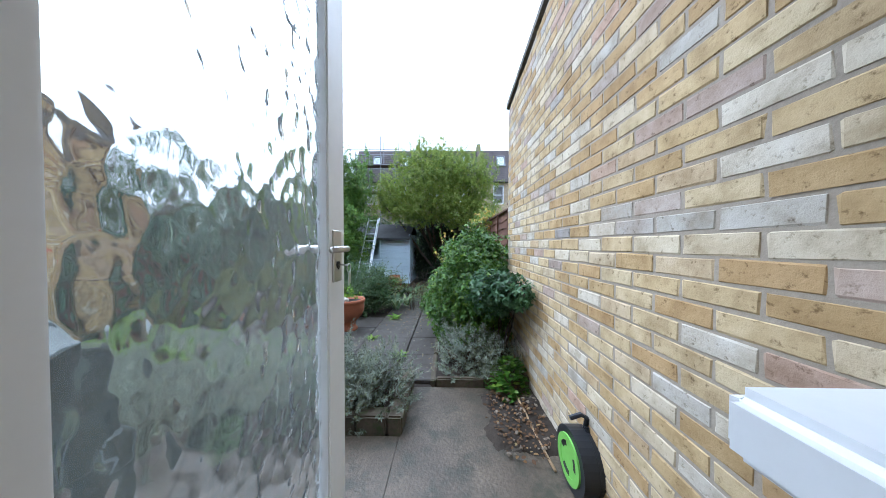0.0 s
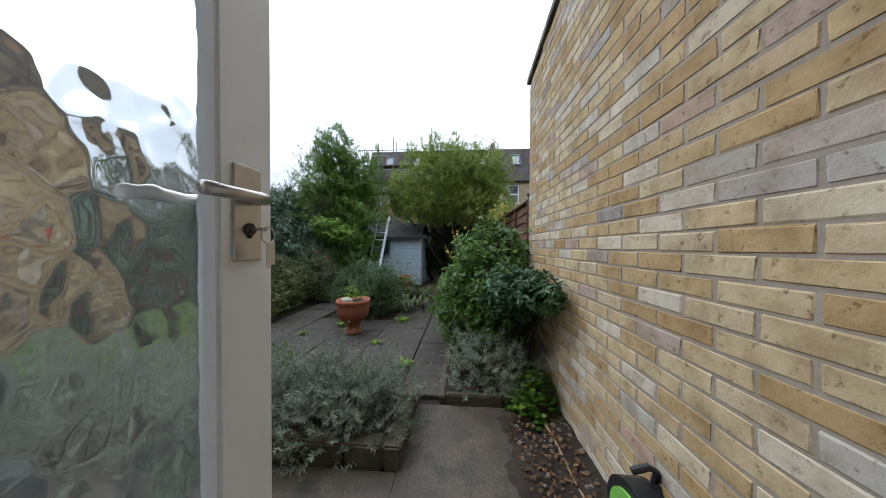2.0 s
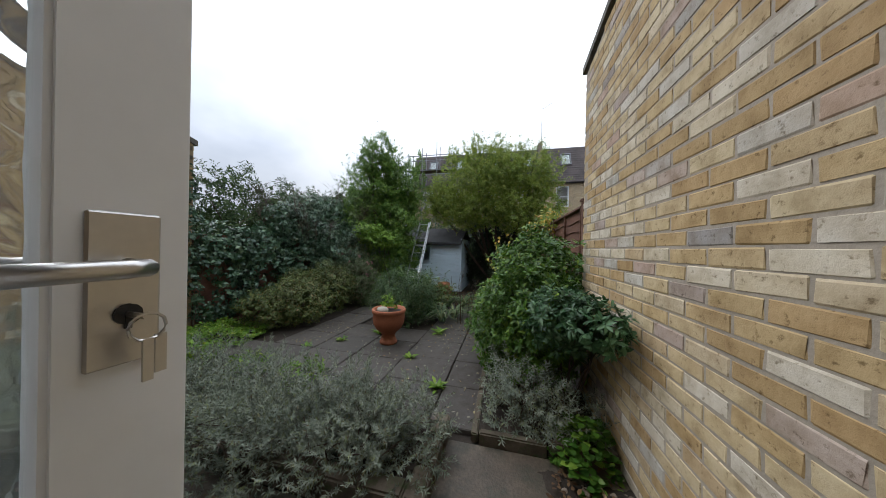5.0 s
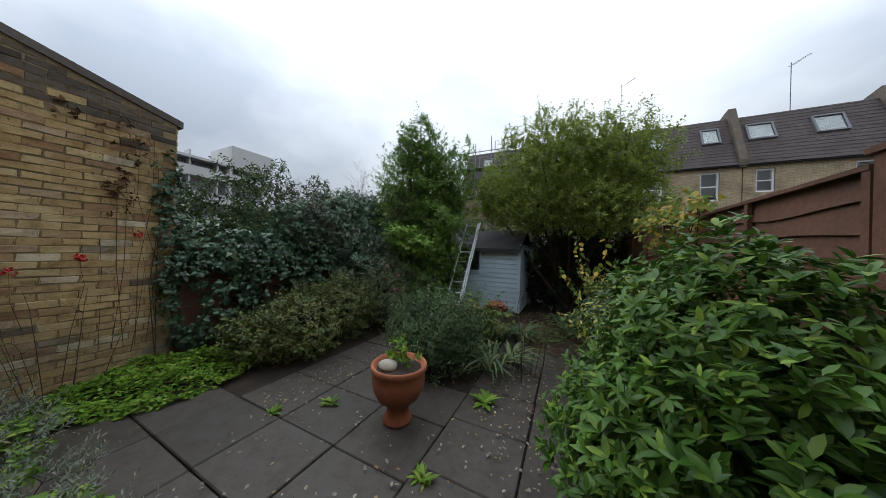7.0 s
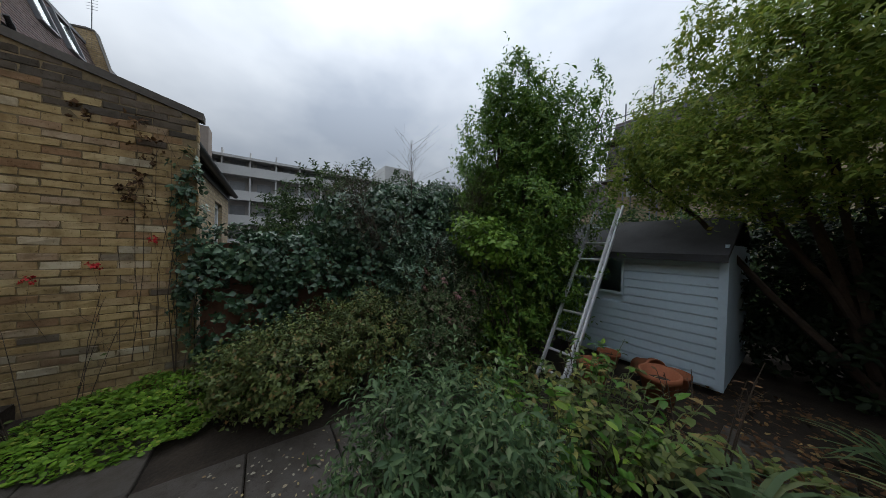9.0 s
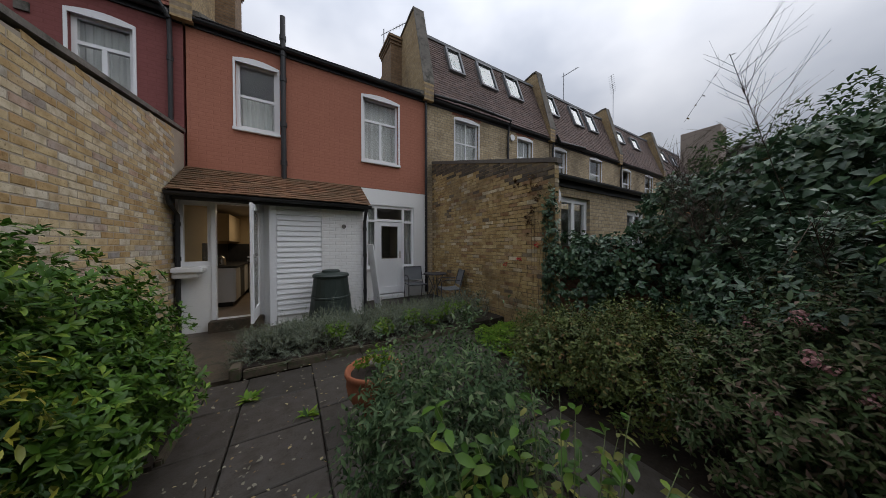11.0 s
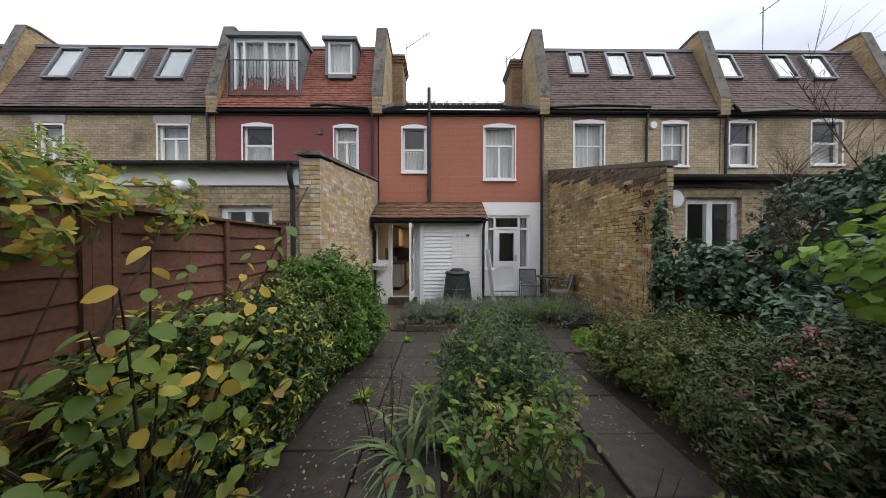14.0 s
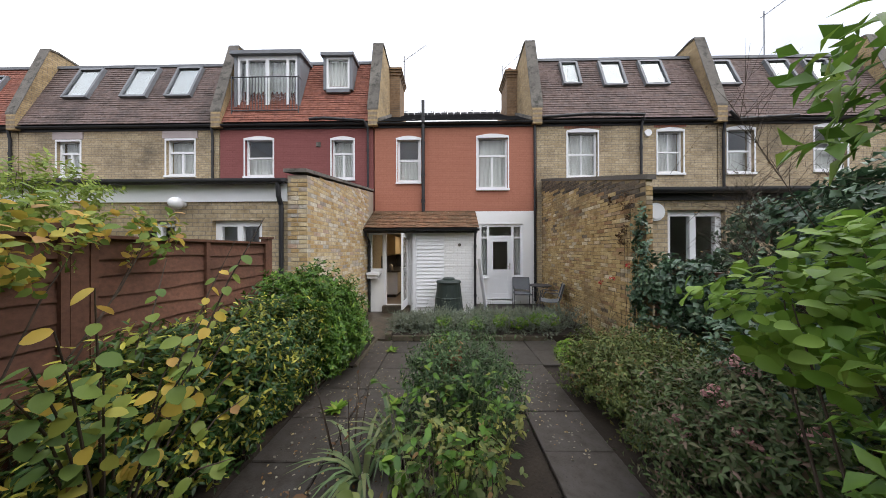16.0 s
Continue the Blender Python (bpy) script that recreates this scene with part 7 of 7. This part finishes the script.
def aerial(x, y, z, hgt, turn):
    a = thing("aerial", (x, y, z), "thin television aerial on a pole", "aerial", "roof aerials")
    bm = bmesh.new()
    rod(bm, [(x, y, z), (x, y, z + hgt)], 0.018, 6)
    part("pole", bm, mat_lead, a)
    c, s = math.cos(turn), math.sin(turn)
    bm = bmesh.new()
    rod(bm, [(x - 0.1 * c, y - 0.1 * s, z + hgt - 0.25), (x + 0.9 * c, y + 0.9 * s, z + hgt + 0.45)], 0.012, 5)
    for k in range(9):
        q = k / 8
        p = Vector((x + (0.9 * q) * c, y + 0.9 * q * s, z + hgt - 0.18 + 0.6 * q))
        rod(bm, [p + Vector((-0.16 * s, 0.16 * c, 0.06)), p + Vector((0.16 * s, -0.16 * c, -0.06))], 0.007, 4)
    part("boom", bm, mat_lead, a)


aerial(0.12, -2.7, 8.8, 1.0, math.pi)
aerial(-3.95, -2.9, 8.6, 0.9, math.pi * 0.9)
for ax, az, ah in ((-4.6, 8.6, 2.4), (2.9, 8.6, 5.0), (10.9, 8.6, 4.2)):
    aerial(ax, FAR + 3.5, az, ah, 0.3)
aerial(-14.1, -2.5, 8.35, 2.85, math.pi * 0.9)
aerial(-19.5, -2.5, 8.35, 3.65, math.pi * 0.1)
# scaffolding on the house behind the shed
scaffold = thing("scaffolding", (-5.6, FAR - 0.8, 0), "tubular steel scaffolding in front of a far house", "scaffolding")
for i in range(4):
    for yy in (FAR - 1.3, FAR - 0.35):
        bm = bmesh.new()
        rod(bm, [(-7.2 + i * 1.1, yy, -0.1), (-7.2 + i * 1.1, yy, 8.5 + 0.4 * ((i * 7) % 3))], 0.03, 6)
        part("upright", bm, mat_lead, scaffold)
for zz in (5.2, 7.2, 8.3):
    for yy in (FAR - 1.36, FAR - 0.29):
        bm = bmesh.new()
        rod(bm, [(-7.5, yy, zz), (-3.6, yy, zz)], 0.03, 6)
        part("ledger", bm, mat_lead, scaffold)
for zz in (5.24, 7.24):
    slab_part("boards", (-7.3, FAR - 1.25, zz), (-3.8, FAR - 0.4, zz + 0.05), mat_bark, scaffold, "weathered scaffold boards")

# ---- slabs of the garden path ----
def slab_mesh(w, d, seed):
    r = random.Random(seed)
    bm = bmesh.new()
    block(bm, (-w / 2, -d / 2, -0.05), (w / 2, d / 2, 0.0))
    soften(bm, 0.008, 1)
    me = bpy.data.meshes.new("paving_slab")
    bm.to_mesh(me)
    bm.free()
    me.materials.append(mat_slab)
    return me


paving = thing("pavement", (-1.2, 4.0, 0), "large damp grey paving slabs with open joints", "paving", kind="structure")
bed = slab_part("bedding", (-3.8, 2.45, -0.08), (0.15, 7.3, -0.045), mat_soil, paving)
rp2 = random.Random(12)
SW, SD = 0.65, 0.58
slab_kinds = [slab_mesh(SW - 0.009, SD - 0.009, k) for k in range(3)]
n = 0
for i in range(-1, 5):
    for j in range(9):
        x, y = -0.555 - SW / 2 - i * SW, (3.12 if i < 1 else 2.97) - SD + SD / 2 + j * SD
        if i in (1, 2) and j >= 4 or i == 3 and j >= 6 or i == -1 and j > 7 or i == 4 and j > 1:
            continue
        ob = new("paving_slab", slab_kinds[(i + j) % 3])
        ob.matrix_basis = pose(x + rp2.uniform(-0.004, 0.004), y, rp2.uniform(-0.004, 0.004), rp2.uniform(-0.25, 0.25), rp2.uniform(-0.25, 0.25), rp2.uniform(-0.3, 0.3))
        adopt(ob, paving)


# ---- kerb of the lavender bed ----
kerb = thing("bed_kerb", (-0.55, 1.86, 0), "low kerb of mossy bricks round the lavender bed", "kerb")
for i in range(16):
    slab_part("kerb_stone", (-0.70 - i * 0.24, 1.80, -0.02), (-0.475 - i * 0.24 + 0.0, 1.92, 0.13), mat_kerb, kerb, "", 0.012)
for j in range(3):
    slab_part("kerb_stone", (-0.47, 1.80 + j * 0.24, -0.02), (-0.36, 2.02 + j * 0.24, 0.13), mat_kerb, kerb, "", 0.012)
for i in range(7):
    slab_part("kerb_stone", (-0.93 - i * 0.45, 2.42, -0.02), (-0.49 - i * 0.45, 2.49, 0.085 + 0.008 * (i % 3)), mat_kerb, kerb, "", 0.012)
soil_bed = slab_part("bed_soil", (-4.75, 1.93, -0.06), (-0.475, 2.42, 0.09), mat_soil)
tagged(soil_bed, "dark soil of the raised lavender bed", "soil", kind="structure")


def mound(name, x0, x1, y0, y1, rise, seed, label):
    """Loose soil with an uneven outline, sinking below the paving at its edges."""
    bm = bmesh.new()
    nx, ny = 26, 42
    g = []
    for a in range(nx + 1):
        for b in range(ny + 1):
            u, w = a / nx, b / ny
            x, y = x0 + (x1 - x0) * u, y0 + (y1 - y0) * w
            e = min(u * 3.5, w * 4, (1 - w) * 4, 1.0) if x1 > 0.7 else min(u * 3, (1 - u) * 3, w * 3, (1 - w) * 3, 1)
            e += 0.5 * noise.noise((x * 5 + seed, y * 5, 0))
            g.append(bm.verts.new((x, y, -0.03 + rise * max(0, min(1, e)) + 0.012 * noise.noise((x * 22, y * 22, seed)))))
    for a in range(nx):
        for b in range(ny):
            k = a * (ny + 1) + b
            bm.faces.new((g[k], g[k + ny + 1], g[k + ny + 2], g[k + 1]))
    return tagged(part(name, bm, mat_soil, None, "", True), label, "soil", kind="structure")


mound("soil_strip", 0.2, 0.775, 1.55, 2.45, 0.05, 4.0, "strip of dark soil and rubble at the foot of the wall")
rs = random.Random(77)
mat_rubble = surface("rubble_stone", (0.20, 0.16, 0.12), 0.3, 9, 50, 0.9, 0.5)
rubble_kinds = []
for k in range(5):
    bm = bmesh.new()
    bmesh.ops.create_icosphere(bm, subdivisions=2, radius=0.5)
    for v in bm.verts:
        v.co = Vector((v.co.x * 1.2, v.co.y, v.co.z * 0.7)) * (1 + 0.5 * noise.noise(v.co * 2.3 + Vector((k * 3.1, 0, 0))))
    me = bpy.data.meshes.new("rubble")
    bm.to_mesh(me)
    bm.free()
    me.materials.append(mat_rubble)
    rubble_kinds.append(me)
for k in range(64):
    ob = new("rubble", rubble_kinds[k % 5])
    sz = rs.uniform(0.008, 0.032)
    ob.matrix_basis = pose(rs.uniform(0.34, 0.74), rs.uniform(1.62, 2.42), 0.016 + sz * 0.2, 0, 0, rs.uniform(0, 360)) @ Matrix.Diagonal((sz, sz, sz, 1))
    tagged(ob, "small piece of rubble on the soil", "stone", "rubble at the foot of the wall")
edge = thing("bed_edging", (0.1, 2.45, 0), "low concrete edging of the shrub bed", "kerb")
slab_part("edging_stone", (-0.14, 2.44, -0.03), (0.32, 2.50, 0.07), mat_kerb, edge, "", 0.01)
slab_part("edging_stone", (0.335, 2.44, -0.03), (0.76, 2.50, 0.09), mat_kerb, edge, "", 0.01)
for j in range(2):
    slab_part("edging_stone", (-0.20, 2.46 + j * 0.62, -0.03), (-0.15, 3.06 + j * 0.62, 0.045), mat_kerb, edge, "", 0.01)
bed_front = slab_part("bed_soil", (-0.148, 2.505, -0.05), (0.93, 3.70, 0.03), mat_soil)
tagged(bed_front, "dark soil of the shrub bed by the wall end", "soil", kind="structure")
bed_r = slab_part("bed_soil", (0.10, 3.702, -0.05), (0.93, 7.2, 0.03), mat_soil)
tagged(bed_r, "dark soil of the shrub bed beside the fence", "soil", kind="structure")


# ---- bricks ----
def brick_mesh(name, l, hgt, seed, material, rough=0.003, depth=0.03, relief=0.7):
    """A worn brick face with uneven rounded edges, lying along y and facing +x or -x."""
    r = random.Random(seed)
    bm = bmesh.new()
    block(bm, (-depth / 2, -l / 2, -hgt / 2), (depth / 2, l / 2, hgt / 2))
    bmesh.ops.bevel(bm, geom=bm.edges[:], offset=0.004, segments=1, affect="EDGES")
    for v in bm.verts:
        v.co += Vector((r.uniform(-rough, rough) * relief, r.uniform(-rough, rough), r.uniform(-rough, rough)))
    bmesh.ops.recalc_face_normals(bm, faces=bm.faces[:])
    me = bpy.data.meshes.new(name)
    bm.to_mesh(me)
    bm.free()
    me.materials.append(material)
    return me


def lay(wall, x, face, y0, y1, top, material, near, rough, seed=1, limit=300, soot=0.0, even=1.0):
    """Stretcher courses on a flank wall. Bricks in the stretch near (y0, y1, z0, z1) are pieces, the rest is joined."""
    r = random.Random(seed)
    kinds = [brick_mesh("brick", 0.215, 0.0655, seed * 10 + k, material, rough, relief=0.7 * even) for k in range(14)]
    rest_v, rest_f, top_v, top_f = [], [], [], []
    count = 0
    course = 0
    z = 0.03
    while z < 4.2:
        y = y0 - 0.1125 * (course % 2) + 0.11
        while y < y1 - 0.05:
            tz = top[0][1] + (top[1][1] - top[0][1]) * (y - top[0][0]) / (top[1][0] - top[0][0])
            if z + 0.04 < tz and y - 0.107 > y0 - 0.03:
                k = r.randrange(14)
                dx = r.uniform(-0.003, 0.003) * even
                m = pose(x + face * -0.006 + dx, min(y, y1 - 0.107), z + r.uniform(-0.0015, 0.0015), r.uniform(-0.5, 0.5), r.uniform(-0.6, 0.6) * even, r.uniform(-0.7, 0.7) * even)
                if near[0] < y < near[1] and near[2] < z < near[3] and count < limit:
                    ob = new("brick", kinds[k])
                    ob.matrix_basis = m
                    adopt(ob, wall)
                    ob.matrix_basis = m
                    ob.matrix_parent_inverse = world_of(wall).inverted()
                    count += 1
                else:
                    if tz - z < soot * (0.75 + 0.5 * r.random()):
                        i = len(top_v)
                        top_v += [tuple(m @ v.co) for v in kinds[k].vertices]
                        top_f += [tuple(i + q for q in p.vertices) for p in kinds[k].polygons]
                        y += 0.225
                        continue
                    i = len(rest_v)
                    rest_v += [tuple(m @ v.co) for v in kinds[k].vertices]
                    rest_f += [tuple(i + q for q in p.vertices) for p in kinds[k].polygons]
            y += 0.225
        z += 0.075
        course += 1
    ob = mesh_from("bricks", rest_v, rest_f, material, wall)
    ob["kind"] = "stuff"
    if top_v:
        ob = mesh_from("sooty_bricks", top_v, top_f, mat_soot, wall)
        ob["kind"] = "stuff"


lay(flank_r, WALL_R, -1, LEAN - 0.1, 3.352, [(FACE, 3.72), (3.36, 3.14)], mat_stock, (0.5, 2.6, 0.3, 2.6), 0.0036, seed=3, even=0.25)
lay(flank_l, WALL_L, 1, FACE, 3.55, [(FACE, 4.04), (3.56, 2.96)], mat_old, (1.4, 3.6, 0.5, 2.5), 0.0075, seed=4, soot=0.32)
# the ends of both walls, facing down the garden
def wall_end(wall, x0, sign, y, top, material, seed, rows=(((0.073, 0.75), (0.247, 0.75)), ((0.058, 0.62), (0.205, 0.62)))):
    r4 = random.Random(seed)
    ev, ef = [], []
    k0 = [brick_mesh("brick_end", 0.213, 0.064, seed * 9 + k, material, 0.004) for k in range(5)]
    z = 0.03
    c = 0
    while z < top:
        for off, scale in rows[(c + 1) % 2]:
            m = pose(x0 + sign * off, y, z, 0, 0, 90)
            me = k0[r4.randrange(5)]
            i = len(ev)
            ev += [tuple(m @ Vector((v.co.x, v.co.y * scale, v.co.z))) for v in me.vertices]
            ef += [tuple(i + q for q in p.vertices) for p in me.polygons]
        z += 0.075
        c += 1
    ob = mesh_from("end_bricks", ev, ef, material, wall)
    ob["kind"] = "stuff"


wall_end(flank_r, WALL_R, 1, 3.346, 3.08, mat_stock, 8)
wall_end(flank_l, WALL_L, -1, 3.544, 2.92, mat_old, 9, (((0.052, 0.46),), ((0.05, 0.48),)))
# the west flank wall runs a little out of square with the house
flank_l.matrix_basis = pose(WALL_L, 3.56, 0, 0, 0, 1.9) @ pose(-WALL_L, -3.56, 0) @ flank_l.matrix_basis
